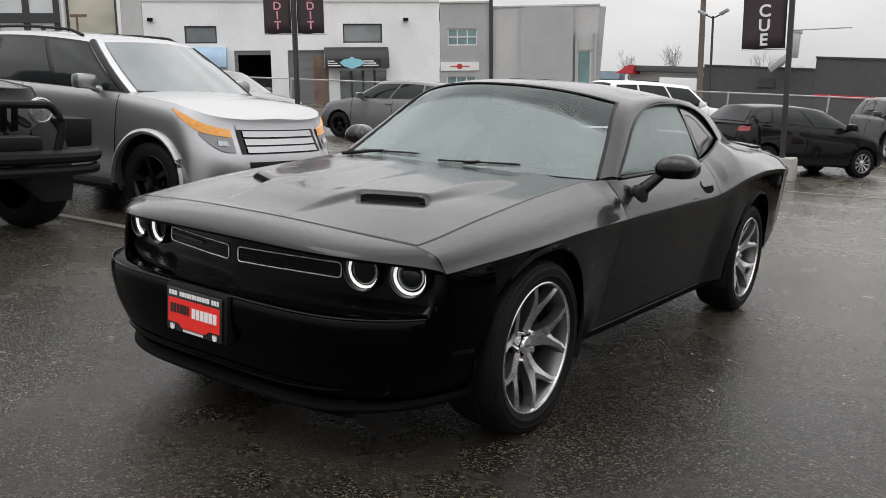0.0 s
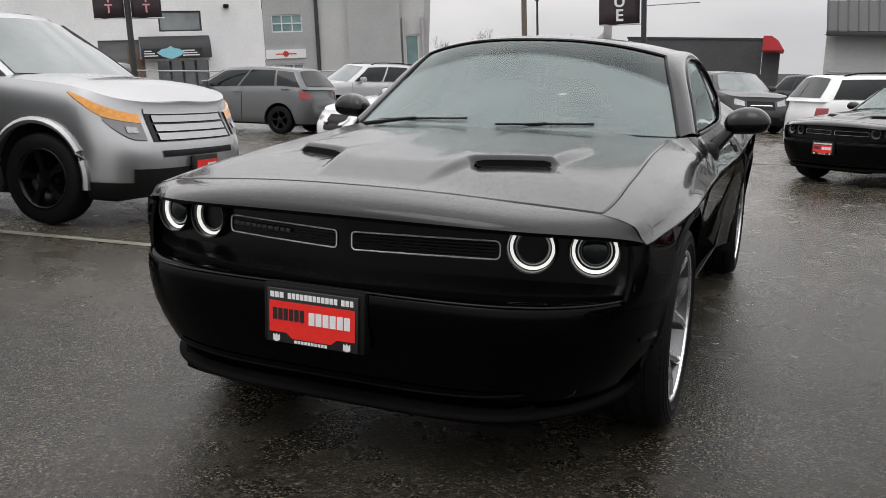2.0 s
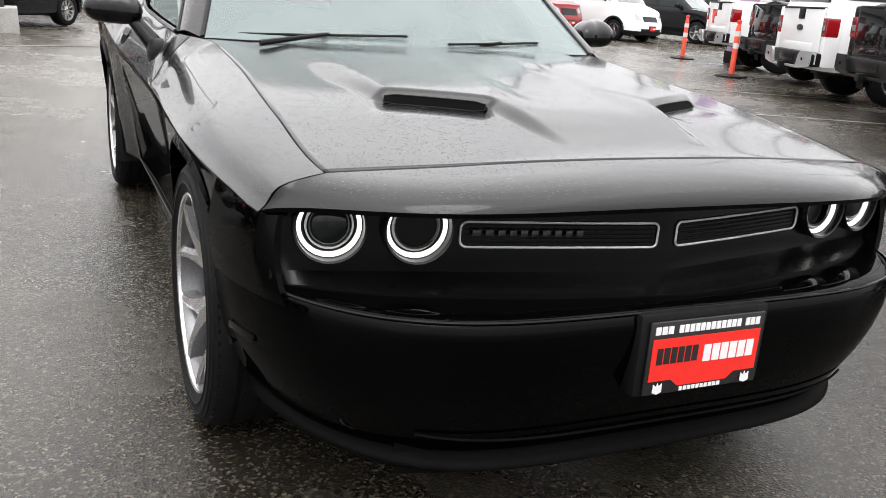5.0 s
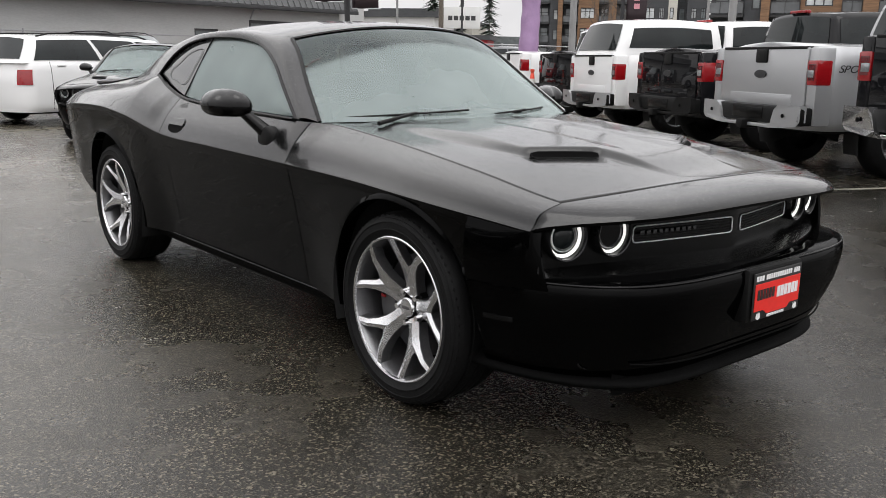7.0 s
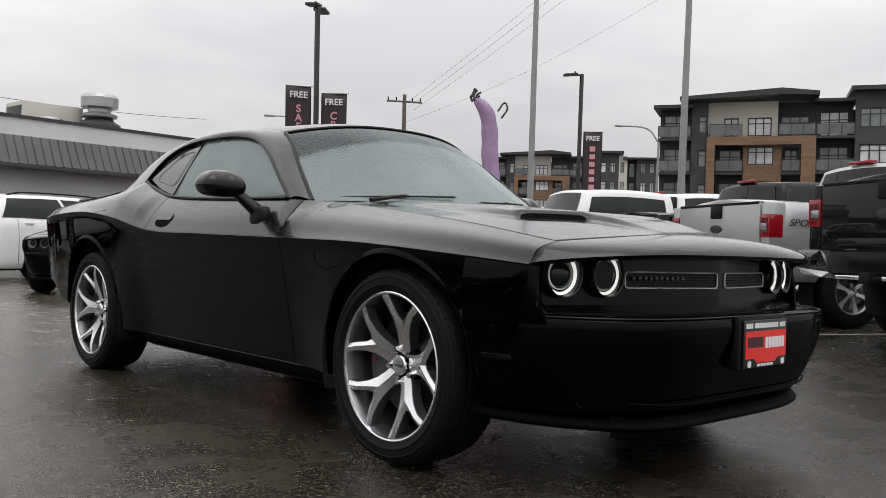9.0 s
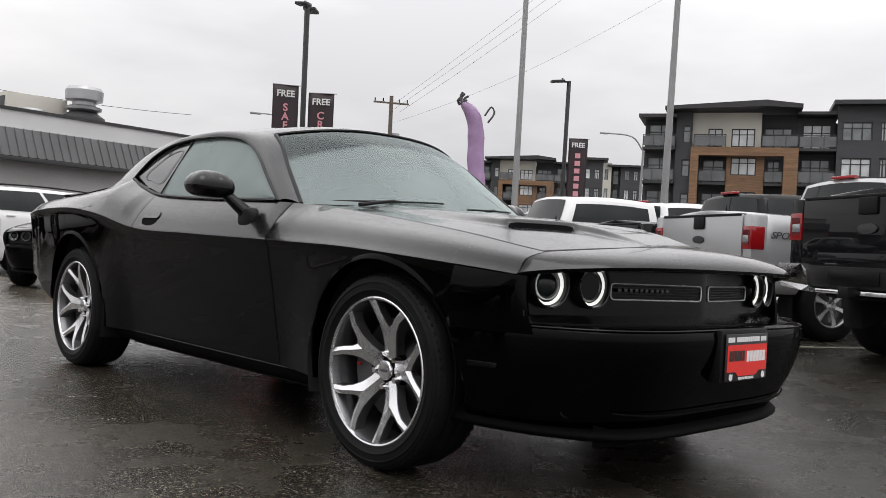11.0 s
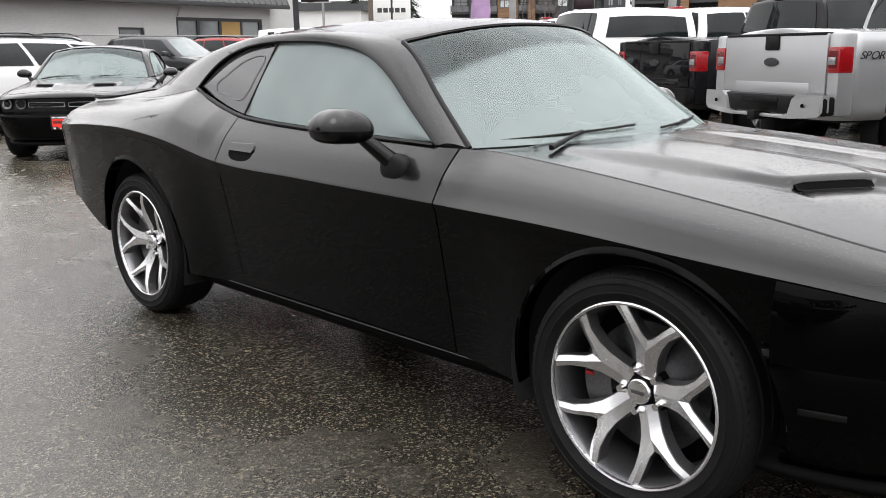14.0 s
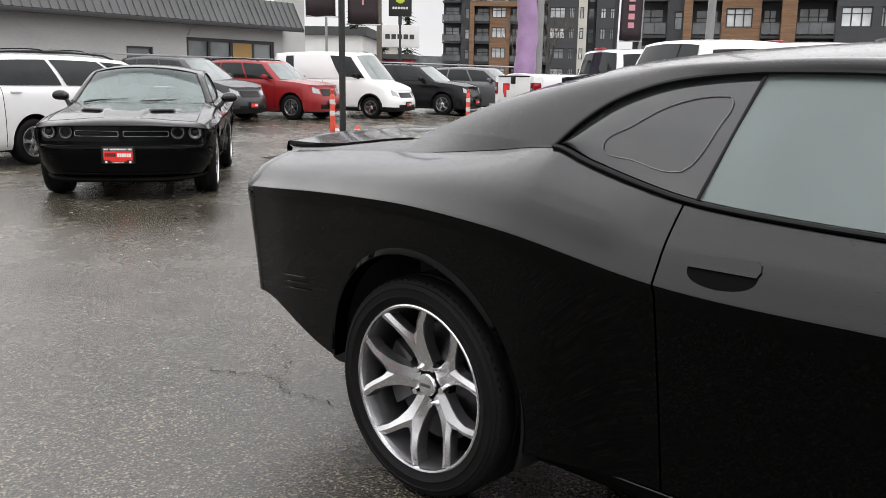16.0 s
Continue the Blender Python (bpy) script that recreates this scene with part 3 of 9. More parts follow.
def build_nose(car):
    xs = front_columns(81, 0.93)
    # painted header between hood and grille
    rows = []
    for k in range(13):
        t = k / 12
        row = []
        for u in np.linspace(-1, 1, 81):
            xh = u * 0.757
            a = Vector((xh, hood_front(xh) - 0.006, hood_z(xh * 0.995, hood_front(xh)) - 0.002))
            a = a.lerp(Vector((math.copysign(0.757, u), -0.638, 0.8235)), abs(u) ** 12)
            xl = u * 0.881
            w6 = abs(u) ** 8
            b = Vector((xl, lerp(front_y(xl, 0.955) + 0.055, -0.639, w6), lerp(0.795 - 0.020 * abs(u) ** 3, 0.760, w6)))
            c = Vector((lerp(a.x, b.x, 0.7), lerp(a.y, b.y, 0.93), lerp(a.z, b.z, 0.24)))
            p = a.lerp(c, t).lerp(c.lerp(b, t), t)
            row.append(p.lerp(side_point(-0.642, 1 - 0.4 * t, math.copysign(1, u)), abs(u) ** 10))
        rows.append(row)
    rows = [[p + Vector((0, 0.004, -0.016)) for p in rows[0]]] + rows
    edge = rows[-1]
    rows.append([p + Vector((0, 0.004, -0.010)) for p in edge])
    rows.append([p + Vector((0, 0.025, -0.015)) for p in edge])
    rows.append([Vector((p.x * 0.975, min(grille_y(p.x) + 0.004, -0.60), 0.792)) for p in edge])
    verts, faces = sheet(rows)
    put("nose_panel", verts, faces, PAINT, car, "black header panel beaded with rain", sharp=30, core=(0, 0.6, 0.4))
    # recessed black panel that carries lamps and grilles
    rows = []
    for z in (0.805, 0.74, 0.70, 0.66, 0.62, 0.598, 0.588):
        row = []
        for u in np.linspace(-1, 1, 81):
            x = u * 0.868
            y = grille_y(x) if abs(x) < 0.82 else lerp(grille_y(0.82), -0.61, ((abs(x) - 0.82) / 0.048) ** 2)
            if z < 0.6:
                y -= 0.10 * (1 - abs(u) ** 4)
            row.append(Vector((x, y - 0.010 * (0.7 - z), z - (0.07 * abs(u) ** 10 if z > 0.76 else 0.0))))
        rows.append(row)
    verts, faces = sheet(rows)
    grille = put("grille_panel", verts, faces, GLOSS_PLASTIC, car, "black recessed grille panel", sharp=40, core=(0, 0.6, 0.4))
    # bumper skin with a thin bright top edge
    rows = []
    prof = [(0.590, 0.150, 0.860), (0.595, 0.045, 0.902), (0.593, 0.024, 0.912), (0.586, 0.010, 0.919), (0.574, 0.002, 0.923), (0.55, 0.000, 0.924), (0.50, 0.006, 0.921), (0.44, 0.020, 0.911),
            (0.38, 0.040, 0.890), (0.33, 0.062, 0.866), (0.295, 0.078, 0.846), (0.275, 0.092, 0.830), (0.24, 0.115, 0.80)]
    cols = np.linspace(-math.pi / 2, math.pi / 2, 97)
    for z, back, width in prof:
        row = []
        for a in cols:
            x = width * math.sin(a) * (1 - 1e-6)
            y = front_y(x, width + 1e-4, 0.60 - back)
            row.append(Vector((x, y + 0.0, z)))
        rows.append(row)
    # carry the skin back to the wheel arch on both sides
    full = []
    for (z, back, width), row in zip(prof, rows):
        yb = -0.36 if z > 0.6 else -math.sqrt(max(0.0, 1 - ((z - 0.364) / 0.413) ** 2)) * 0.440
        yb = max(yb, -0.437)
        yb = min(yb, -0.352) if z > 0.31 else -0.40
        left = [p for p in row if p.y < yb - 0.004]
        ends = [Vector((-width, yb, z)), Vector((width, yb, z))]
        pts = [ends[0]] + left + [ends[1]]
        acc = [0.0]
        for a, b in zip(pts, pts[1:]):
            acc.append(acc[-1] + (b - a).length)
        total = acc[-1]
        res = []
        for i in range(97):
            s = total * i / 96
            j = min(int(np.searchsorted(acc, s, side="right")) - 1, len(pts) - 2)
            res.append(pts[j].lerp(pts[j + 1], (s - acc[j]) / max(acc[j + 1] - acc[j], 1e-9)))
        full.append(res)
    verts, faces = sheet(full)
    bumper = put("front_bumper", verts, faces, PAINT_BARE, car, "black front bumper skin", sharp=50, core=(0, 0.6, 0.4))
    bm = bmesh.new()
    pts = [p + Vector((0, -0.0035, 0.002)) for p in full[3] if p.y < -0.635]
    for end, k in ((0, 0), (-1, 10 ** 6)):
        s = 1 if pts[end].x > 0 else -1
        for x, y, z in ((0.862, -0.66, 0.62), (0.856, -0.655, 0.68)):
            pts.insert(min(k, len(pts)), Vector((s * x, y, z)))
    sweep(bm, pts, 0.0036, 6)
    part("bumper_edge", bm, GLOSS_PLASTIC, bumper)
    # cheeks beside the lamps, from the bumper up to the crease
    for s in (-1, 1):
        low_x = lambda y: 0.924 * max(0.0, 1 - ((-0.35 - y) / 0.594) ** (1 / 0.60)) ** (1 / 4.6) if y < -0.352 else 0.924
        rows = []
        cols_ = np.r_[np.linspace(-0.395, -0.64, 18), np.linspace(-0.646, -0.680, 6)]
        for t in np.linspace(0, 1, 9):
            row = []
            for y in cols_:
                a = Vector((low_x(y) + 0.0015, y, 0.562))
                if y >= -0.6401:
                    b = Vector((crease_x(y) - 0.002, y, crease_z(y) - 0.003))
                else:
                    f = (-0.64 - y) / 0.04
                    b = Vector((lerp(0.879, 0.846, f), lerp(-0.640, -0.652, f), lerp(crease_z(-0.64) - 0.006, 0.745, f)))
                p = a.lerp(b, t)
                p.x += 0.016 * math.sin(math.pi * t) ** 0.8
                row.append(Vector((s * p.x, p.y, p.z)))
            row.append(row[-1] + Vector((-s * 0.012, 0.004, 0)))
            row.append(row[-1] + Vector((-s * 0.012, 0.050, 0)))
            rows.append(row)
        verts, faces = sheet(rows)
        put("bumper_cheek", verts, faces if s < 0 else [f[::-1] for f in faces], PAINT_BARE, bumper, sharp=40, core=(0, 0.0, 0.6))
    # lower intake with its fine mesh, and the chin lip
    rows = []
    for z in (0.295, 0.25, 0.20):
        rows.append([Vector((u * 0.62, front_y(u * 0.62, 0.90, 0.475), z)) for u in np.linspace(-1, 1, 41)])
    verts, faces = sheet(rows)
    put("lower_intake", verts, faces, DARK, car, "black lower air intake")
    prof = [(0.270, 0.070, 0.80), (0.252, 0.040, 0.822), (0.240, 0.020, 0.836), (0.231, 0.010, 0.842), (0.222, 0.010, 0.842), (0.212, 0.022, 0.834), (0.20, 0.10, 0.79)]
    rows = []
    for z, back, width in prof:
        row = []
        for a in np.linspace(-math.pi / 2, math.pi / 2, 81):
            x = width * math.sin(a) * (1 - 1e-6)
            y = front_y(x, width + 1e-4, 0.535 - back) + 0.035 * (abs(x) / width) ** 6
            row.append(Vector((x, y, z + 0.02 * (abs(x) / width) ** 3)))
        rows.append(row)
    verts, faces = sheet(rows)
    put("chin_spoiler", verts, faces, SILL_BLACK, car, "matt black chin lip", sharp=50, core=(0, 0.6, 0.4))
    bm = bmesh.new()
    pts = [Vector((u * 0.60, front_y(u * 0.60, 0.865, 0.536) - 0.001, 0.297 + 0.02 * abs(u) ** 4)) for u in np.linspace(-1, 1, 40)]
    sweep(bm, pts, 0.0035, 6)
    part("intake_trim", bm, SILL_BLACK, car)
    # twin grilles with silver outlines
    for s in (-1, 1):
        x0, x1, z0, z1 = 0.026, 0.474, 0.676, 0.731
        outline = []
        for cx, cz, a0 in ((x1 - 0.016, z1 - 0.016, 0), (x0 + 0.012, z1 - 0.012, 90), (x0 + 0.012, z0 + 0.012, 180), (x1 - 0.016, z0 + 0.016, 270)):
            for a in range(0, 91, 18):
                r = 0.016 if cx > 0.2 else 0.012
                outline.append((cx + r * math.cos(radians(a0 + a)), cz + r * math.sin(radians(a0 + a))))
        bm = bmesh.new()
        dense = []
        for (ax, az), (bx, bz) in zip(outline, outline[1:] + outline[:1]):
            for i in range(6):
                dense.append((lerp(ax, bx, i / 6), lerp(az, bz, i / 6)))
        pts = [Vector((s * x, grille_y(x) - 0.004, z)) for x, z in dense]
        sweep(bm, pts, 0.0027, 6, True)
        g = part("grille_outline", bm, LINE_SILVER, grille, "thin silver grille outline")
        for i in range(5):
            bm = bmesh.new()
            z = lerp(z0 + 0.008, z1 - 0.008, i / 4)
            pts = [Vector((s * lerp(x0 + 0.008, x1 - 0.010, j / 12), grille_y(lerp(x0, x1, j / 12)) - 0.001, z)) for j in range(13)]
            sweep(bm, pts, 0.0024, 5)
            part("grille_bar", bm, MATT_PLASTIC, grille)
    letters = [(-0.452, -0.428), (-0.424, -0.401), (-0.397, -0.376), (-0.372, -0.352), (-0.348, -0.328), (-0.324, -0.304), (-0.300, -0.277), (-0.273, -0.252), (-0.248, -0.228), (-0.224, -0.204)]
    for a, b in letters:
        bm = bmesh.new()
        y = grille_y((a + b) / 2) - 0.008
        box(bm, (a, y - 0.004, 0.702), (b - 0.003, y, 0.716), bevel=0.002)
        part("badge_letter", bm, EMBLEM, grille, sharp=60)
    # four round lamps
    for s in (-1, 1):
        for x, inner in ((0.741, False), (0.566, True)):
            y = grille_y(x) - 0.006
            tilt = Matrix.Translation((s * x, y, 0.719)) @ Euler((0, 0, radians(s * (6 if inner else 10)))).to_matrix().to_4x4()
            bm = bmesh.new()
            lathe(bm, [(0.080, 0.020), (0.080, -0.022), (0.078, -0.026), (0.0735, -0.024), (0.0715, 0.004), (0.056, 0.004), (0.050, 0.016), (0.034, 0.030), (0.0, 0.034)], seg=48, axis="y", m=tilt @ Matrix.Diagonal((0.95, 1, 0.95, 1)))
            lamp = part("headlight", bm, LAMP_GREY, car, "round headlight with a lit white halo")
            bm = bmesh.new()
            lathe(bm, [(0.0700, 0.0000), (0.0695, -0.0050), (0.0625, -0.0050), (0.0605, -0.0020), (0.0605, 0.0060)], seg=56, axis="y", m=tilt @ Matrix.Diagonal((0.95, 1, 0.95, 1)))
            part("halo_ring", bm, HALO, lamp, "glowing white halo ring")
            bm = bmesh.new()
            if inner:
                lathe(bm, [(0.045, 0.004), (0.040, 0.02), (0.0, 0.026)], seg=32, axis="y", m=tilt)
                part("lamp_bowl", bm, DARK, lamp, "dark inner lamp bowl")
                bm = bmesh.new()
                lathe(bm, [(0.053, 0.002), (0.048, -0.003), (0.044, 0.002)], seg=40, axis="y", m=tilt)
                part("lamp_rim", bm, GUNMETAL, lamp)
            else:
                lathe(bm, [(0.046, 0.006), (0.043, -0.002), (0.032, -0.010), (0.016, -0.014), (0.0, -0.015)], seg=36, axis="y", m=tilt)
                part("projector_lens", bm, CAR_GLASS, lamp, "grey glass projector lens")
                bm = bmesh.new()
                lathe(bm, [(0.050, 0.006), (0.050, -0.002), (0.046, -0.002), (0.046, 0.006)], seg=40, axis="y", m=tilt)
                part("lens_ring", bm, LINE_SILVER, lamp)
    for s in (-1, 1):
        bm = bmesh.new()
        tilt = Matrix.Translation((s * 0.690, -0.728, 0.335)) @ Euler((0, 0, radians(s * 26))).to_matrix().to_4x4()
        lathe(bm, [(0.044, 0.03), (0.044, -0.002), (0.038, -0.008), (0.032, 0.006), (0.018, 0.000), (0.0, -0.004)], seg=32, axis="y", m=tilt)
        part("fog_light", bm, LAMP_GREY, car, "small round fog light")
        bm = bmesh.new()
        box(bm, (-0.055, -0.006, -0.009), (0.055, 0.0, 0.009), bevel=0.003, m=Matrix.Translation((s * 0.886, -0.515, 0.451)) @ Euler((0, 0, radians(s * 74))).to_matrix().to_4x4())
        part("side_marker", bm, GLOSS_PLASTIC, car, "smoked side marker lamp")
    # dealer plate in its frame
    bm = bmesh.new()
    box(bm, (-0.175, -0.965, 0.405), (0.165, -0.915, 0.590), bevel=0.012)
    holder = part("plate_bracket", bm, MATT_PLASTIC, car, "black plastic plate bracket")
    plate = Matrix.Translation((-0.004, -0.969, 0.494)) @ Euler((radians(90), 0, 0)).to_matrix().to_4x4()
    bm = bmesh.new()
    box(bm, (-0.152, -0.082, 0), (0.152, 0.082, 0.004), bevel=0.003, m=plate)
    part("plate_frame", bm, PLATE_BLACK, holder, "black licence plate frame", sharp=60)
    bm = bmesh.new()
    extrude_shape(bm, [(-0.143, 0.044), (-0.143, -0.050), (-0.085, -0.050), (-0.065, -0.066), (0.065, -0.066), (0.085, -0.050), (0.143, -0.050), (0.143, 0.044)], 0.0045, 0.0065, m=plate)
    part("plate", bm, PLATE_RED, holder, "red dealer plate with black and white lettering", smooth=False)

    def plate_bars(row, y, h, mat):
        for a, b in row:
            bm = bmesh.new()
            box(bm, (a, y - h / 2, 0.0067), (b, y + h / 2, 0.0078), m=plate)
            part("letter", bm, mat, holder, smooth=False)

    def run(a, b, n, gap):
        w = (b - a) / n
        return [(a + i * w, a + (i + 1) * w - gap) for i in range(n)]

    plate_bars(run(-0.130, -0.020, 6, 0.004), 0.006, 0.036, PLATE_BLACK)
    plate_bars(run(-0.008, 0.132, 6, 0.004), 0.002, 0.038, PLATE_WHITE)
    for rows_, z0, z1 in ((run(-0.140, -0.092, 3, 0.003) + run(-0.080, 0.088, 12, 0.003) + run(0.098, 0.140, 3, 0.003), 0.054, 0.071), (run(-0.058, 0.055, 10, 0.003), -0.079, -0.070)):
        for a, b in rows_:
            bm = bmesh.new()
            box(bm, (a, z0, 0.0042), (b, z1, 0.0056), m=plate)
            part("letter", bm, PLATE_WHITE, holder, smooth=False)
    for x in (-0.118, 0.118):
        bm = bmesh.new()
        extrude_shape(bm, [(x - 0.011, -0.056), (x - 0.012, -0.075), (x, -0.080), (x + 0.012, -0.075), (x + 0.011, -0.056), (x + 0.004, -0.062), (x, -0.054), (x - 0.004, -0.062)], 0.0066, 0.0080, m=plate)
        part("crest", bm, PLATE_WHITE, holder, smooth=False)


# ---- cabin of the coupe ----
OUTER = [(0.764, 0.745, 0.985), (0.694, 0.965, 1.150), (0.628, 1.16, 1.300), (0.606, 1.27, 1.352), (0.600, 1.5, 1.378), (0.602, 1.8, 1.388), (0.600, 2.1, 1.378), (0.590, 2.38, 1.356), (0.578, 2.56, 1.326), (0.566, 2.85, 1.264), (0.562, 3.22, 1.134)]
WINDOW_TOP = [(0.826, 0.835, 0.993), (0.775, 1.02, 1.115), (0.722, 1.20, 1.232), (0.690, 1.36, 1.303), (0.672, 1.55, 1.338), (0.664, 1.80, 1.352), (0.664, 2.02, 1.349), (0.672, 2.24, 1.320), (0.690, 2.38, 1.268), (0.712, 2.47, 1.205), (0.736, 2.535, 1.140)]


def build_cabin(car):
    for s in (-1, 1):
        n = 60
        A = [Vector((s * p.x, p.y, p.z)) for p in path3(WINDOW_TOP, n)]
        B = [Vector((s * p.x, p.y, p.z)) for p in path3(OUTER, n)]
        base = Vector((s * 0.60, 3.22, 1.045))
        rows = []
        for j in range(9):
            t = j / 8
            row = []
            for i, (a, b) in enumerate(zip(A, B)):
                p = a.lerp(b, t)
                bulge = 0.016 * math.sin(math.pi * t)
                row.append(p + Vector((s * bulge, 0, bulge * 0.9)))
            rows.append(row)
        rows = [[p + Vector((-s * 0.022, 0, -0.004)) for p in rows[0]]] + rows
        verts, faces = sheet(rows)
        if s > 0:
            faces = [f[::-1] for f in faces]
        put("roof_pillar", verts, faces, PAINT, car, "black roof rail with slim pillar", sharp=45)
        # sail panel below the pillar's tail
        top = [r[-1].copy() for r in rows[1:]]
        rows = [top]
        for k in (0.5, 1.0):
            rows.append([p.lerp(Vector((s * (belt_x(p.y) + 0.002), p.y, belt_z(p.y) + 0.001)), k) for p in top])
        verts, faces = sheet(rows)
        if s < 0:
            faces = [f[::-1] for f in faces]
        put("sail_panel", verts, faces, PAINT, car, "black sail panel behind the window", core=(0, 2.8, 0.8))
        # glass: door pane and fixed quarter pane
        wt = path3(WINDOW_TOP, 120)
        low = lambda y: Vector((belt_x(y) - 0.004, y, belt_z(y) + 0.012))
        split_low, split_top = 2.060, 1.965

        def pane(name, i0, i1, y0, y1, mat, label):
            idx = [i for i in range(len(wt)) if i0 <= i <= i1]
            rows = []
            for t in np.linspace(0, 1, 8):
                row = []
                for k, i in enumerate(idx):
                    f = k / (len(idx) - 1)
                    a = low(lerp(y0, y1, f))
                    p = a.lerp(wt[i], t)
                    row.append(Vector((s * (p.x - 0.016 + 0.008 * math.sin(math.pi * t)), p.y, p.z)))
                rows.append(row)
            verts, faces = sheet(rows)
            if s < 0:
                faces = [f[::-1] for f in faces]
            return put(name, verts, faces, mat, car, label, core=(0, 1.6, 0.8))

        cut = min(range(120), key=lambda i: abs(wt[i].y - split_top))
        pane("door_window", 0, cut, 0.845, split_low, PANE_SIDE, "tinted side window with rain streaks")
        g2 = pane("quarter_window", cut, 119, split_low, 2.525, PANE_PRIVACY, "dark fixed rear quarter window")
        # thin printed outline on the quarter pane
        ring = [(2.125, 1.105), (2.100, 1.125), (2.055, 1.220), (2.035, 1.272), (2.050, 1.292), (2.120, 1.288), (2.215, 1.260), (2.300, 1.210), (2.375, 1.158), (2.372, 1.142), (2.270, 1.122), (2.160, 1.102), (2.125, 1.105)]
        pts = []
        for p in path3([(0, y_, z_) for y_, z_ in ring], 60)[:-1]:
            for y, z in ((p.y, p.z),):
                ylo = belt_z(y) + 0.012
                ztop = np.interp(y, [p.y for p in wt], [p.z for p in wt])
                xtop = np.interp(y, [p.y for p in wt], [p.x for p in wt])
                t = min(max((z - ylo) / max(ztop - ylo, 1e-3), 0), 1)
                x = lerp(belt_x(y) - 0.004, xtop, t) - 0.016 + 0.008 * math.sin(math.pi * t) + 0.0035
                pts.append(Vector((s * x, y, z)))
        bm = bmesh.new()
        sweep(bm, pts, 0.0016, 5, True)
        part("window_outline", bm, TRIM_PLASTIC_PALE, g2)
        # rubber and trim round the openings
        bm = bmesh.new()
        edge = [Vector((s * (p.x + 0.002), p.y, p.z)) for p in wt]
        sweep(bm, edge, 0.0065, 6)
        sill = [Vector((s * (belt_x(y) + 0.002), y, belt_z(y) + 0.006)) for y in np.linspace(0.845, 2.535, 50)]
        sweep(bm, sill, 0.008, 6)
        part("window_seal", bm, GLOSS_PLASTIC, car, "black window seal")
        bm = bmesh.new()
        a, b = low(split_low), wt[cut]
        tube(bm, Vector((s * (a.x - 0.008), a.y, a.z)), Vector((s * (b.x - 0.009), b.y, b.z)), 0.0045, seg=8)
        part("window_divider", bm, GLOSS_PLASTIC, car)
    n = 61
    B = path3(OUTER, 121)
    i_ws = min(range(121), key=lambda i: abs(B[i].y - 1.235))
    i_rw = min(range(121), key=lambda i: abs(B[i].y - 2.50))

    def span(i0, i1, fwd, up, name, mat, label, inset=0.0, lower=0.0, sink=0.0):
        rows = []
        for k in range(i0, i1 + 1):
            b = B[k]
            f = (k - i0) / (i1 - i0)
            row = []
            for u in np.linspace(-1, 1, 41):
                w = 1 - abs(u) ** 2.4
                row.append(Vector((u * (b.x - inset), b.y - fwd(f) * w, b.z + up(f) * w - sink)))
            rows.append(row)
        verts, faces = sheet(rows)
        return put(name, verts, [q[::-1] for q in faces], mat, car, label, core=(0, 1.6, 0.5))

    span(0, i_ws, lambda f: lerp(0.260, 0.150, f), lambda f: lerp(0.014, 0.068, f), "windscreen", PANE, "large tinted windscreen wet with rain", 0.002)
    span(i_ws, i_rw, lambda f: lerp(0.150, -0.06, f), lambda f: lerp(0.068, 0.050, f), "roof", PAINT, "black roof panel wet with rain", 0.0)
    span(i_rw, 120, lambda f: lerp(-0.06, -0.10, f), lambda f: lerp(0.050, 0.020, f), "rear_window", CAR_GLASS, "dark rear window", 0.004)
    # black band round the screen, cowl and wipers
    bm = bmesh.new()
    for s in (-1, 1):
        pts = [Vector((s * (B[k].x - 0.002), B[k].y, B[k].z + 0.002)) for k in range(0, i_ws + 1)]
        sweep(bm, pts, 0.009, 6)
    pts = [Vector((u * B[i_ws].x, B[i_ws].y - 0.150 * (1 - abs(u) ** 2.4), B[i_ws].z + 0.068 * (1 - abs(u) ** 2.4) + 0.001)) for u in np.linspace(-1, 1, 41)]
    sweep(bm, pts, 0.008, 6)
    part("windscreen_seal", bm, GLOSS_PLASTIC, car)
    rows = []
    for t in np.linspace(0, 1, 5):
        row = []
        for u in np.linspace(-1, 1, 41):
            xa, xb = u * 0.742, u * 0.748
            a = Vector((xa, hood_back(xa) - 0.02, hood_z(xa, hood_back(xa)) - 0.030))
            w = 1 - abs(u) ** 2.4
            b = Vector((xb, 0.745 - 0.260 * w + 0.02, 0.985 + 0.014 * w + 0.004))
            row.append(a.lerp(b, t))
        rows.append(row)
    verts, faces = sheet(rows)
    put("cowl", verts, [q for q in faces], MATT_PLASTIC, car, "black cowl panel")
    for x0, x1, rise in ((-0.69, -0.12, 0.0), (0.02, 0.43, 0.01)):
        bm = bmesh.new()
        pts = []
        for t in np.linspace(0, 1, 14):
            x = lerp(x0, x1, t)
            u = x / 0.72
            w = 1 - abs(u) ** 2.4
            climb = 0.012 + 0.030 * t
            pts.append(Vector((x, 0.745 - 0.260 * w + climb * 0.75, 0.985 + 0.014 * w + climb * 0.62 + 0.010)))
        sweep(bm, pts, 0.0045, 6)
        tube(bm, pts[7] + Vector((0, 0, 0.004)), (lerp(x0, x1, 0.12), 0.512, 0.992), 0.006, 0.010, seg=8)
        part("wiper", bm, MATT_PLASTIC, car, "black windscreen wiper")


TRIM_PLASTIC_PALE = material("pale_print", (0.16, 0.16, 0.16), rough=0.5, grain=0.05)


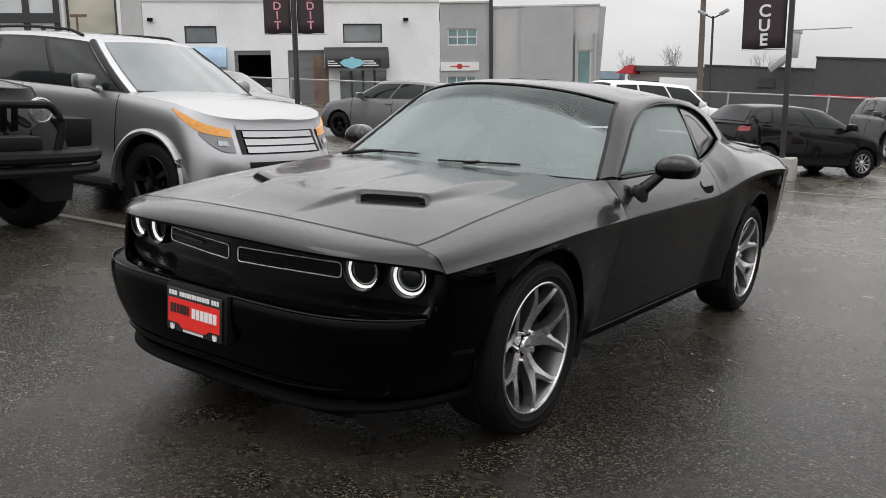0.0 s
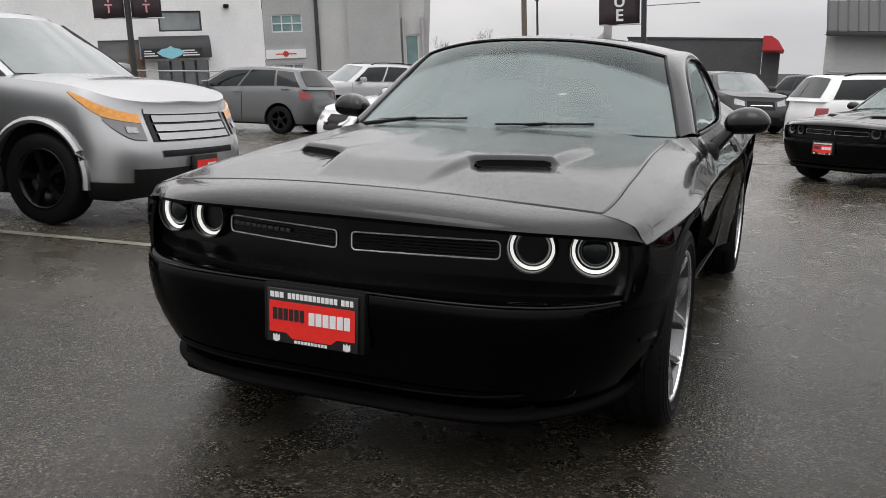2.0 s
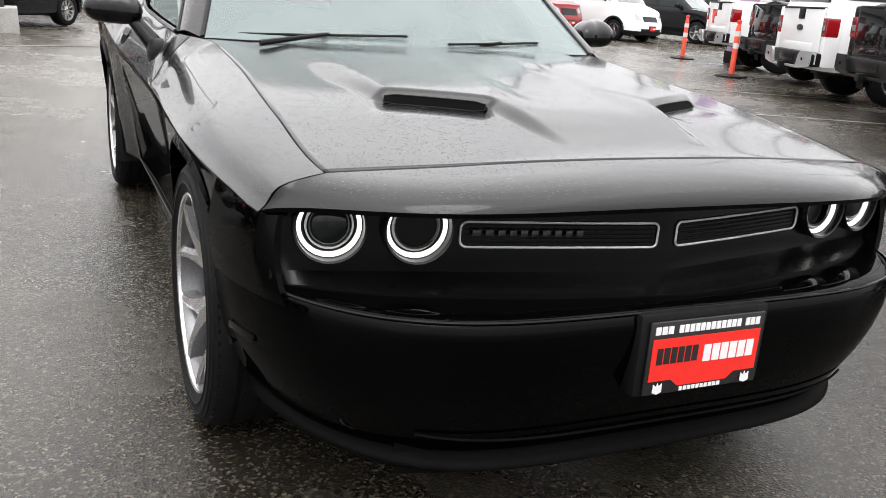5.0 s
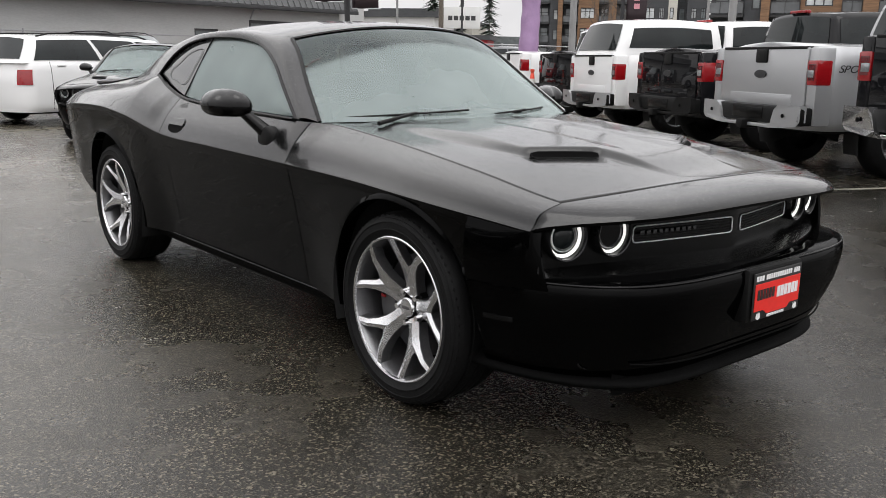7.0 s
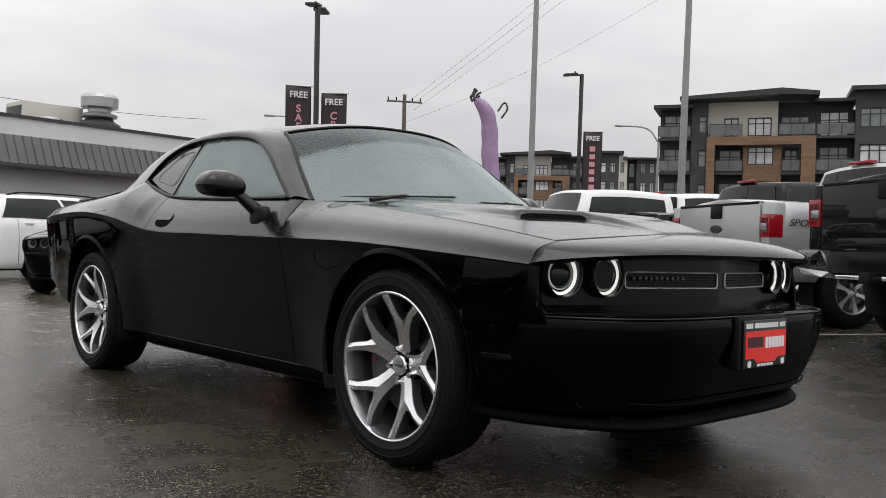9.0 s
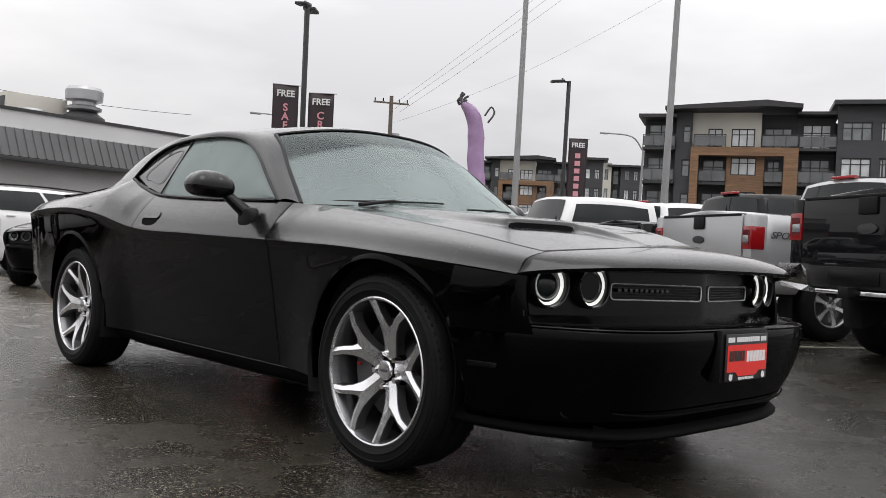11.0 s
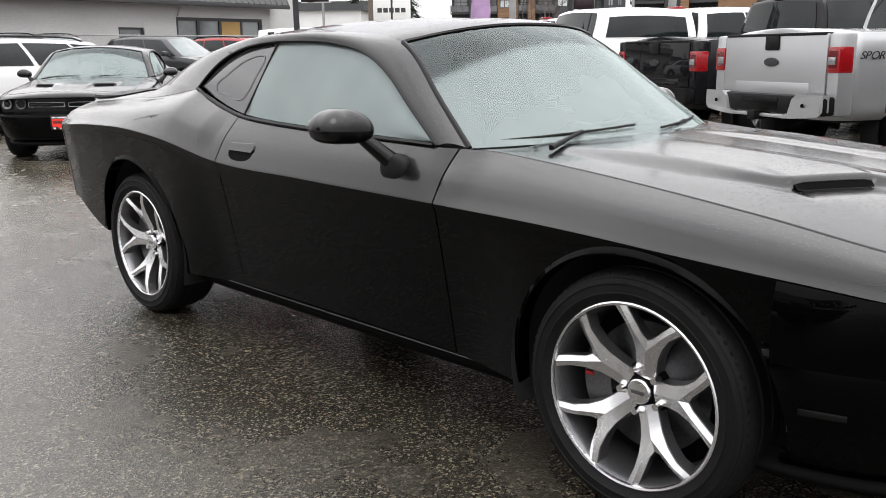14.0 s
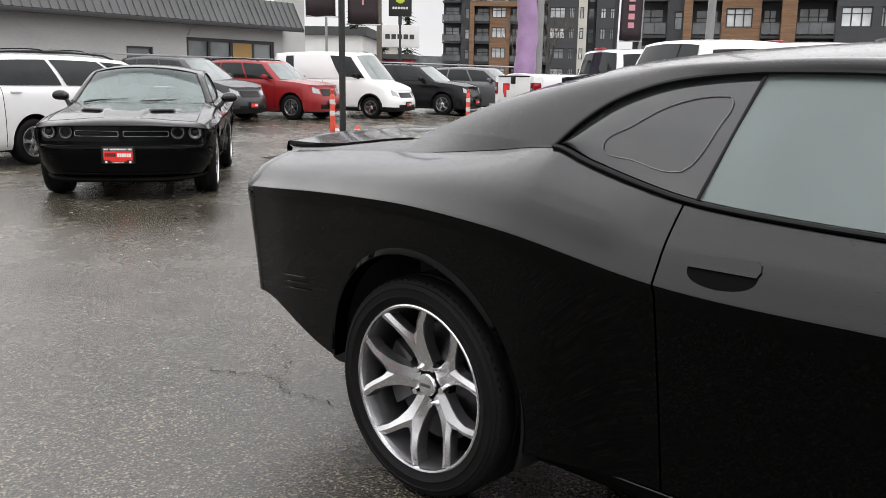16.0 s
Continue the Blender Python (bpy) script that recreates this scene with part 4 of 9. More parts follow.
def build_tail(car):
    flare = lambda y: 0.055 * smooth(3.28, 3.76, y)
    rise = lambda y: 0.014 + 0.026 * (1 - smooth(3.2, 3.72, y))
    rows = []
    for t in np.linspace(0, 1, 18):
        y = lerp(3.20, 3.915, t)
        row = []
        for u in np.linspace(-1, 1, 41):
            x = u * (belt_x(min(y, 3.8)) - 0.094 + flare(y))
            yy = y + 0.10 * (1 - abs(u) ** 2.4)
            row.append(Vector((x, yy, belt_z(min(y, 3.8)) + 0.004 + rise(y) + 0.026 * (1 - u * u) + 0.012 * smooth(3.45, 3.86, y))))
        drop = Vector((0, 0, -0.022))
        rows.append([row[0] + drop] + row + [row[-1] + drop])
    rows.append([p + Vector((0, 0.014, -0.006)) for p in rows[-1]])
    rows.append([p + Vector((0, 0.004, -0.022)) for p in rows[-1]])
    rows.append([p + Vector((0, -0.05, -0.030)) for p in rows[-1]])
    verts, faces = sheet(rows)
    put("boot_lid", verts, faces, PAINT, car, "black boot lid with a lip at its edge", sharp=40, core=(0, 3.4, 0.6))
    for s in (-1, 1):
        rows = []
        for f in np.linspace(0, 1, 7):
            rows.append([Vector((s * (belt_x(min(y, 3.8)) - 0.002 - (0.088 - 0.94 * flare(y)) * f), y + 0.03 * f, belt_z(min(y, 3.8)) - 0.002 + (rise(y) + 0.002) * f ** 0.85)) for y in np.linspace(3.14, 3.85, 20)])
        rows.append([p + Vector((0, 0, -0.02)) for p in rows[-1]])
        verts, faces = sheet(rows)
        put("quarter_top", verts, faces, PAINT, car, "black shoulder beside the boot lid", sharp=40, core=(0, 3.4, 0.5))
        bm = bmesh.new()
        sweep(bm, [Vector((s * (belt_x(min(y, 3.8)) - 0.092 + flare(y)), y + 0.03, belt_z(min(y, 3.8)) + rise(y))) for y in np.linspace(3.24, 3.84, 16)], 0.0055, 6)
        part("boot_gap", bm, DARK, car, "dark gap beside the boot lid")
    # rear skin carried round from the quarter panels, tail lamp band and lower valance
    rows = []
    low = side_point(3.80, 0, 1)
    stations = [(Vector((low.x * 0.80, 3.50, 0.34)), 0.10), (Vector((low.x * 0.92, 3.66, 0.42)), 0.16), (Vector((low.x * 0.985, 3.77, 0.52)), 0.19)]
    for k in np.linspace(0, 1, 15):
        stations.append((side_point(3.80, k, 1), lerp(0.20, 0.245, smooth(0, 0.6, k)) - 0.045 * smooth(0.6, 1.0, k)))
    top = Vector((belt_x(3.8) - 0.088 + 0.94 * flare(3.80), 3.905, belt_z(3.8) + 0.014))
    for f in (0.35, 0.7, 1.0):
        stations.append((side_point(3.80, 1, 1).lerp(top, f), lerp(0.20, 0.11, f)))
    for e, deep in stations:
        row = []
        for a in np.linspace(-math.pi / 2, math.pi / 2, 61):
            w = math.sin(a)
            row.append(Vector((math.copysign(e.x * abs(w) ** 0.72, w), e.y + deep * max(0.0, math.cos(a)) ** 0.9, e.z)))
        rows.append(row)
    verts, faces = sheet(rows)
    put("rear_bumper", verts, faces, PAINT, car, "black rear bumper skin", sharp=45, core=(0, 3.0, 0.7))
    rows = []
    for z, out in ((0.955, 0.018), (0.945, 0.028), (0.84, 0.030), (0.83, 0.02)):
        rows.append([Vector((0.77 * u, 3.800 + out + 0.245 * max(0.0, 1 - abs(0.77 * u / 0.862) ** 3.0) ** 0.7, z)) for u in np.linspace(-1, 1, 61)])
    verts, faces = sheet(rows)
    put("tail_light", verts, [q[::-1] for q in faces], TAIL_DARK, car, "smoked full-width tail light")
    for s in (-1, 1):
        bm = bmesh.new()
        for i in range(3):
            z = 0.585 + 0.022 * i
            a, b = side_point(3.42, 0.22, s), side_point(3.56, 0.22, s)
            tube(bm, (a.x + s * 0.003, 3.44 + 0.01 * i, z), (b.x + s * 0.001, 3.57 + 0.01 * i, z - 0.012), 0.0025, seg=5)
        part("side_slit", bm, GLOSS_PLASTIC, car)


def build_wheel(car, x, y, s, name="wheel", caliper=True, turned=0.35):
    hub = Matrix.Translation((s * x, y, 0.359)) @ Matrix.Diagonal((1, 1.015, 1.015, 1)) @ (Matrix.Rotation(math.pi, 4, "Z") if s < 0 else Matrix())
    bm = bmesh.new()
    prof = [(0.258, -0.105), (0.272, -0.121), (0.308, -0.126), (0.336, -0.119), (0.347, -0.102), (0.3525, -0.085)]
    for g in (-0.055, 0.0, 0.055):
        prof += [(0.354, g - 0.008), (0.347, g - 0.006), (0.347, g + 0.006), (0.354, g + 0.008)]
    prof += [(0.3525, 0.085), (0.347, 0.102), (0.337, 0.117), (0.3345, 0.1175), (0.333, 0.1215), (0.322, 0.1245), (0.3205, 0.1275), (0.3175, 0.1275), (0.316, 0.1255),
             (0.296, 0.1262), (0.2945, 0.1285), (0.2915, 0.1285), (0.290, 0.1258), (0.274, 0.121), (0.258, 0.105)]
    lathe(bm, prof, seg=72, axis="x", m=hub)
    wheel = part(name, bm, RUBBER, car, "low-profile tyre on a twin-spoke alloy wheel", sharp=50)
    # shoulder blocks
    bm = bmesh.new()
    for i in range(72):
        m = hub @ Matrix.Rotation(2 * math.pi * i / 72, 4, "X")
        for side in (-1, 1):
            box(bm, (side * 0.106 - 0.007, -0.0055, 0.334), (side * 0.106 + 0.005, 0.0055, 0.3456), m=m @ Matrix.Rotation(side * 0.05, 4, "Z"))
    tagged(part("tread", bm, RUBBER, wheel, smooth=False), "small shoulder blocks of the tread", kind="stuff")
    bm = bmesh.new()
    lathe(bm, [(0.268, 0.108), (0.268, 0.118), (0.264, 0.1205), (0.2585, 0.118), (0.256, 0.108)], seg=72, axis="x", m=hub)
    part("rim", bm, [ALLOY], wheel, "machined alloy rim lip", sharp=50)
    bm = bmesh.new()
    lathe(bm, [(0.2575, 0.112), (0.250, 0.098), (0.244, 0.05), (0.240, -0.09), (0.262, -0.11)], seg=72, axis="x", m=hub)
    part("rim_barrel", bm, GUNMETAL, wheel, "dark grey inner barrel", sharp=50)
    bm = bmesh.new()
    lathe(bm, [(0.190, -0.015), (0.190, 0.004), (0.105, 0.004), (0.095, 0.012), (0.0, 0.012)], seg=56, axis="x", m=hub)
    part("brake_disc", bm, DISC, wheel, "steel brake disc", sharp=40)
    if caliper:
        bm = bmesh.new()
        for i in range(8):
            a0, a1 = radians(150 + i * 8), radians(158 + i * 8)
            pts = [(0.115, a0), (0.205, a0), (0.205, a1), (0.115, a1)]
            low = [bm.verts.new(hub @ Vector((0.000, r * math.cos(a), r * math.sin(a)))) for r, a in pts]
            top = [bm.verts.new(hub @ Vector((0.030, r * math.cos(a), r * math.sin(a)))) for r, a in pts]
            bm.faces.new(top)
            for k in range(4):
                bm.faces.new((low[k], low[(k + 1) % 4], top[(k + 1) % 4], top[k]))
        bmesh.ops.remove_doubles(bm, verts=bm.verts, dist=0.0005)
        part("brake_caliper", bm, GUNMETAL, wheel, "grey brake caliper")
        bm = bmesh.new()
        box(bm, (0.026, -0.200, -0.006), (0.036, -0.174, 0.007), bevel=0.003, m=hub)
        part("caliper_tag", bm, RED_PAINT, wheel, "red caliper mark")
    bm = bmesh.new()
    lathe(bm, [(0.245, -0.04), (0.10, -0.04), (0.0, -0.04)], seg=40, axis="x", m=hub)
    part("wheel_back", bm, DARK, wheel)
    # five forked spokes: dark sides, bright faces folded along a ridge that forks with them
    outer = [(0.034, 0.042), (0.034, 0.085), (0.038, 0.122), (0.050, 0.160), (0.072, 0.198), (0.108, 0.2345)]
    inner = [(0.072, 0.248), (0.041, 0.211), (0.016, 0.178)]
    ridge = [(0.0, 0.042), (0.0, 0.085), (0.0, 0.132), (0.032, 0.172), (0.057, 0.206), (0.090, 0.242)]
    rise = [0.009, 0.010, 0.009, 0.008, 0.007, 0.004]

    def dish(v):
        r = math.hypot(v.co.x, v.co.y)
        v.co.z += 0.044 + 0.066 * smooth(0.02, 0.27, r)

    for k in range(5):
        turn = hub @ Matrix.Rotation(2 * math.pi * k / 5 + turned, 4, "X") @ Matrix(((0, 0, 1, 0), (1, 0, 0, 0), (0, 1, 0, 0), (0, 0, 0, 1)))
        bm = bmesh.new()
        stem = [bm.verts.new((0, r_, h_)) for (_, r_), h_ in zip(ridge[:3], rise)]
        notch = bm.verts.new((0, 0.167, -0.003))
        deep = bm.verts.new((0, 0.167, -0.040))
        faces, ends = [], []
        for g in (-1, 1):
            o = [bm.verts.new((g * x_, r_, 0.0)) for x_, r_ in outer]
            n_ = [bm.verts.new((g * x_, r_, -0.003)) for x_, r_ in inner] + [notch]
            a = stem + [bm.verts.new((g * x_, r_, h_)) for (x_, r_), h_ in zip(ridge[3:], rise[3:])]
            for q in range(5):
                faces.append(bm.faces.new((o[q], o[q + 1], a[q + 1], a[q])))
            for q in range(3):
                faces.append(bm.faces.new((a[5 - q], n_[q], n_[q + 1], a[4 - q])))
            loop = o + n_
            low = [bm.verts.new((v.co.x * 1.06, v.co.y, -0.040)) for v in loop[:-1]] + [deep]
            for q in range(len(loop) - 1):
                f = bm.faces.new((loop[q], loop[q + 1], low[q + 1], low[q]) if q != 5 else (o[5], a[5], n_[0], low[6], low[5]))
                f.material_index = 1
        bmesh.ops.recalc_face_normals(bm, faces=bm.faces)
        es = list({e for f in faces for e in f.edges if len([q for q in e.link_faces if q in faces]) == 1})
        bmesh.ops.bevel(bm, geom=es, offset=0.0022, segments=2, affect="EDGES", material=1)
        for v in bm.verts:
            dish(v)
        for v in bm.verts:
            v.co = turn @ v.co
        part("spoke", bm, [ALLOY, GUNMETAL], wheel, "forked bright alloy spoke", sharp=14)
    bm = bmesh.new()
    lathe(bm, [(0.080, 0.000), (0.076, 0.038), (0.062, 0.048), (0.036, 0.050)], seg=40, axis="x", m=hub)
    part("hub", bm, DARK, wheel, sharp=40)
    bm = bmesh.new()
    lathe(bm, [(0.037, 0.042), (0.0365, 0.064), (0.033, 0.068), (0.020, 0.070), (0.0, 0.0705)], seg=32, axis="x", m=hub)
    part("hub_cap", bm, ALLOY, wheel, "silver hub cap")
    bm = bmesh.new()
    box(bm, (0.066, -0.022, -0.006), (0.0715, 0.022, 0.006), bevel=0.002, m=hub)
    part("hub_badge", bm, GUNMETAL, wheel)
    for k in range(5):
        a = 2 * math.pi * (k + 0.5) / 5 + turned
        bm = bmesh.new()
        p = hub @ Vector((0.038, 0.062 * -math.sin(a), 0.062 * math.cos(a)))
        q = hub @ Vector((0.066, 0.062 * -math.sin(a), 0.062 * math.cos(a)))
        tube(bm, p, q, 0.0130, 0.0105, seg=12)
        part("wheel_nut", bm, CHROME, wheel, smooth=False)
    return wheel


def build_mirror(car, s):
    shells = []
    for upper in (True, False):
        rows = []
        for k in np.linspace(0, 1, 10):
            rise, wide = (math.sin(k * math.pi / 2), math.cos(k * math.pi / 2) ** 0.92) if upper else (-math.sin(k * math.pi / 2), math.cos(k * math.pi / 2) ** 0.55)
            row = []
            for a in np.linspace(0, 2 * math.pi, 37):
                cx, cy = (math.copysign(abs(q) ** 0.80, q) for q in (math.cos(a), math.sin(a)))
                y = 1.125 + (0.075 * cy - 0.03 * abs(cx) * min(1.0, max(0.0, -3 * cy))) * wide + 0.016 * cx * wide
                row.append(Vector((s * (1.012 + 0.100 * cx * wide * (1 if upper else 0.97)), y, 1.042 + (0.076 if upper else 0.046) * rise + 0.004 * cx * wide)))
            rows.append(row)
        shells.append(sheet(rows))
    cap = put("mirror", *shells[0], PAINT, car, "black door mirror on a slanted stalk", core=(s * 1.012, 1.125, 1.045))
    put("mirror_shell", *shells[1], GLOSS_PLASTIC, cap, "black lower mirror shell", core=(s * 1.012, 1.125, 1.040))
    bm = bmesh.new()
    tube(bm, (s * 0.945, 1.075, 1.012), (s * 0.868, 0.985, 0.915), 0.024, 0.034, seg=12)
    part("mirror_arm", bm, GLOSS_PLASTIC, cap, "black mirror stalk")
    bm = bmesh.new()
    for v in bmesh.ops.create_uvsphere(bm, u_segments=20, v_segments=12, radius=1.0)["verts"]:
        c = Vector([math.copysign(abs(k) ** 0.7, k) for k in v.co])
        v.co = Vector((s * (0.872 + 0.040 * c.x), 0.985 + 0.070 * c.y, 0.910 + 0.050 * c.z))
    part("mirror_base", bm, MATT_PLASTIC, cap, "black mirror foot")
    bm = bmesh.new()
    box(bm, (-0.066, 0.0, -0.026), (0.066, 0.004, 0.030), bevel=0.0015, m=Matrix.Translation((s * 1.02, 1.190, 1.046)))
    part("mirror_glass", bm, CHROME, cap, "mirror glass")


def build_interior(car):
    bm = bmesh.new()
    box(bm, (-0.72, 0.62, 0.30), (0.72, 2.9, 0.55), bevel=0.03)
    box(bm, (-0.72, 2.35, 0.50), (0.72, 3.1, 0.98), bevel=0.05)
    cabin = part("cabin_floor", bm, SEAT, car, "black interior")
    bm = bmesh.new()
    box(bm, (-0.70, 0.62, 0.62), (0.70, 1.02, 0.955), bevel=0.06)
    box(bm, (0.18, 0.80, 0.90), (0.56, 1.06, 1.005), bevel=0.04)
    part("dashboard", bm, MATT_PLASTIC, car, "black dashboard")
    bm = bmesh.new()
    m = Matrix.Translation((0.37, 1.20, 0.92)) @ Matrix.Rotation(radians(-22), 4, "X")
    for i in range(28):
        a, b = 2 * math.pi * i / 28, 2 * math.pi * (i + 1) / 28
        tube(bm, m @ Vector((0.185 * math.cos(a), 0, 0.185 * math.sin(a))), m @ Vector((0.185 * math.cos(b), 0, 0.185 * math.sin(b))), 0.015, seg=8)
    for a in (0, math.pi, -math.pi / 2):
        tube(bm, m @ Vector((0, -0.02, 0)), m @ Vector((0.18 * math.cos(a), 0, 0.18 * math.sin(a))), 0.016, seg=8)
    part("steering_wheel", bm, MATT_PLASTIC, car, "black steering wheel")
    for s in (-1, 1):
        bm = bmesh.new()
        box(bm, (s * 0.37 - 0.25, 1.35, 0.48), (s * 0.37 + 0.25, 1.92, 0.64), bevel=0.05)
        box(bm, (-0.24, -0.07, 0.0), (0.24, 0.07, 0.58), bevel=0.05, m=Matrix.Translation((s * 0.37, 1.92, 0.60)) @ Matrix.Rotation(radians(-16), 4, "X"))
        seat = part("seat", bm, SEAT, car, "black leather front seat")
        bm = bmesh.new()
        box(bm, (-0.13, -0.045, 0.0), (0.13, 0.045, 0.17), bevel=0.035, m=Matrix.Translation((s * 0.37, 2.09, 1.17)) @ Matrix.Rotation(radians(-12), 4, "X"))
        part("headrest", bm, SEAT, seat)
    bm = bmesh.new()
    box(bm, (-0.10, 1.13, 1.300), (0.10, 1.16, 1.355), bevel=0.012)
    part("rear_view_mirror", bm, MATT_PLASTIC, car)


def build_coupe(m):
    car = thing("muscle_coupe", m, "black two-door muscle coupe wet with rain, halo lamps lit", "car", "black coupes")
    for s in (-1, 1):
        flank("front_fender", -0.64, 0.752, s, car, "black front fender")
        door = flank("door", 0.758, 2.085, s, car, "black door")
        flank("rear_quarter", 2.091, 3.80, s, car, "black rear quarter panel")
        bm = bmesh.new()
        face = lambda y, z: Vector((s * (side_x(y, z) + 0.001), y, z))
        lid = [(0.105, 0.022), (0.100, 0.026), (-0.090, 0.030), (-0.104, 0.022), (-0.108, 0.006), (-0.100, -0.006), (0.104, -0.004)]
        for v_lo, v_hi, shape, mat_, nm, lab in ((0.0, 0.007, lid, PAINT, "door_handle", "black flap door handle"),
                ):
            low = [bm.verts.new(face(1.930 + 0.84 * a, 0.908 + b_) + Vector((-s * 0.004, 0, 0))) for a, b_ in shape]
            top = [bm.verts.new(face(1.930 + 0.84 * a * 0.97, 0.908 + b_ * 0.94) + Vector((s * v_hi, 0, 0))) for a, b_ in shape]
            bm.faces.new(top)
            for q in range(len(shape)):
                bm.faces.new((low[q], low[(q + 1) % len(shape)], top[(q + 1) % len(shape)], top[q]))
            bmesh.ops.recalc_face_normals(bm, faces=bm.faces)
            handle = part(nm, bm, mat_, door, lab, sharp=30)
        bm = bmesh.new()
        # flat black face on the door, in place of a shaded hollow
        cup = [(0.100, -0.004)] + [(0.100 * math.cos(a), -0.004 - 0.040 * math.sin(a) ** 0.7) for a in np.linspace(0.15, math.pi - 0.15, 16)] + [(-0.100, -0.006)]
        rim_ = [bm.verts.new(face(1.930 + 0.84 * a, 0.908 + b_) + Vector((s * 0.0015, 0, 0))) for a, b_ in cup]
        bm.faces.new(rim_ if s < 0 else rim_[::-1])
        part("handle_recess", bm, DARK, handle, "flat black shade of the finger recess below the handle")
        # rocker sill
        rows = []
        for x, z in ((0.800, 0.286), (0.820, 0.276), (0.815, 0.254), (0.792, 0.222), (0.74, 0.200), (0.60, 0.19)):
            rows.append([Vector((s * x, y, z)) for y in np.linspace(0.435, 2.52, 30)])
        verts, faces = sheet(rows)
        if s > 0:
            faces = [f[::-1] for f in faces]
        sill = put("sill", verts, faces, SILL_BLACK, car, "black rocker sill", sharp=40)
        bm = bmesh.new()
        tube(bm, (s * 0.823, 0.44, 0.274), (s * 0.823, 2.51, 0.276), 0.0022, seg=6)
        part("sill_edge", bm, TRIM_PLASTIC, sill)
        for c0, rx, rz in ARCHES:
            rows = [[], [], [], []]
            for a in np.linspace(0.05, math.pi - 0.05 if c0 > 1 else 2.45, 44):
                w = 0.012 * math.sin(a) ** 1.3 * (1 - smooth(2.0, 2.5, a) if c0 < 1 else 1) + 0.004
                ca, sa = math.cos(a), math.sin(a)
                yo, zo = c0 + (rx + w) * ca, 0.364 + (rz + w) * sa
                yi, zi = c0 + (rx - 0.004) * ca, 0.364 + (rz - 0.004) * sa
                xo = side_x(yo, max(zo, lower_z(yo) + 0.002)) 
                bulge = 0.011 * math.sin(a) ** 0.8 * (1 - 0.8 * smooth(2.0, 2.5, a) if c0 < 1 else 1)
                rows[0].append(Vector((s * (xo + 0.001), yo, zo)))
                rows[1].append(Vector((s * (xo + 0.001 + bulge * 0.9), lerp(yo, yi, 0.82), lerp(zo, zi, 0.82))))
                rows[2].append(Vector((s * (xo + bulge), yi, zi)))
                rows[3].append(Vector((s * (xo - 0.05), yi, zi)))
            verts, faces = sheet(rows)
            put("arch_lip", verts, faces if s > 0 else [f[::-1] for f in faces], PAINT_BARE, car, "rolled wheel arch flange", sharp=30, core=(0, c0, 0.36))
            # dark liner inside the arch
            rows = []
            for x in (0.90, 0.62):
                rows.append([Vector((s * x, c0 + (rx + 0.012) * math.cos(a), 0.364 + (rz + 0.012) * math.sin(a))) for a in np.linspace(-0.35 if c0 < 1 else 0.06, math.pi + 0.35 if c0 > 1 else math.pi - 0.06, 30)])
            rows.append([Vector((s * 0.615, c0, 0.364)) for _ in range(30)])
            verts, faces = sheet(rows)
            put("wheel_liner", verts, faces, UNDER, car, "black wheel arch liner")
        for y in (0.0, 2.918):
            build_wheel(car, 0.798 if y == 0 else 0.782, y, s, turned=1.06 if y == 0 else 0.26)
        build_mirror(car, s)
    build_hood(car)
    build_nose(car)
    build_cabin(car)
    build_tail(car)
    build_interior(car)
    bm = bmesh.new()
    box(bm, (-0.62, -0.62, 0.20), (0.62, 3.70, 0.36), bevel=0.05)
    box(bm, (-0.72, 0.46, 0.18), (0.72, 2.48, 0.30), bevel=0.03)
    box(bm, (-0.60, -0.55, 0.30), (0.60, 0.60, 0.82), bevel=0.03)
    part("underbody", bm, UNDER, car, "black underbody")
    return car


coupe = build_coupe(pose(0.002, 0, 0, 0, 0, -0.9))

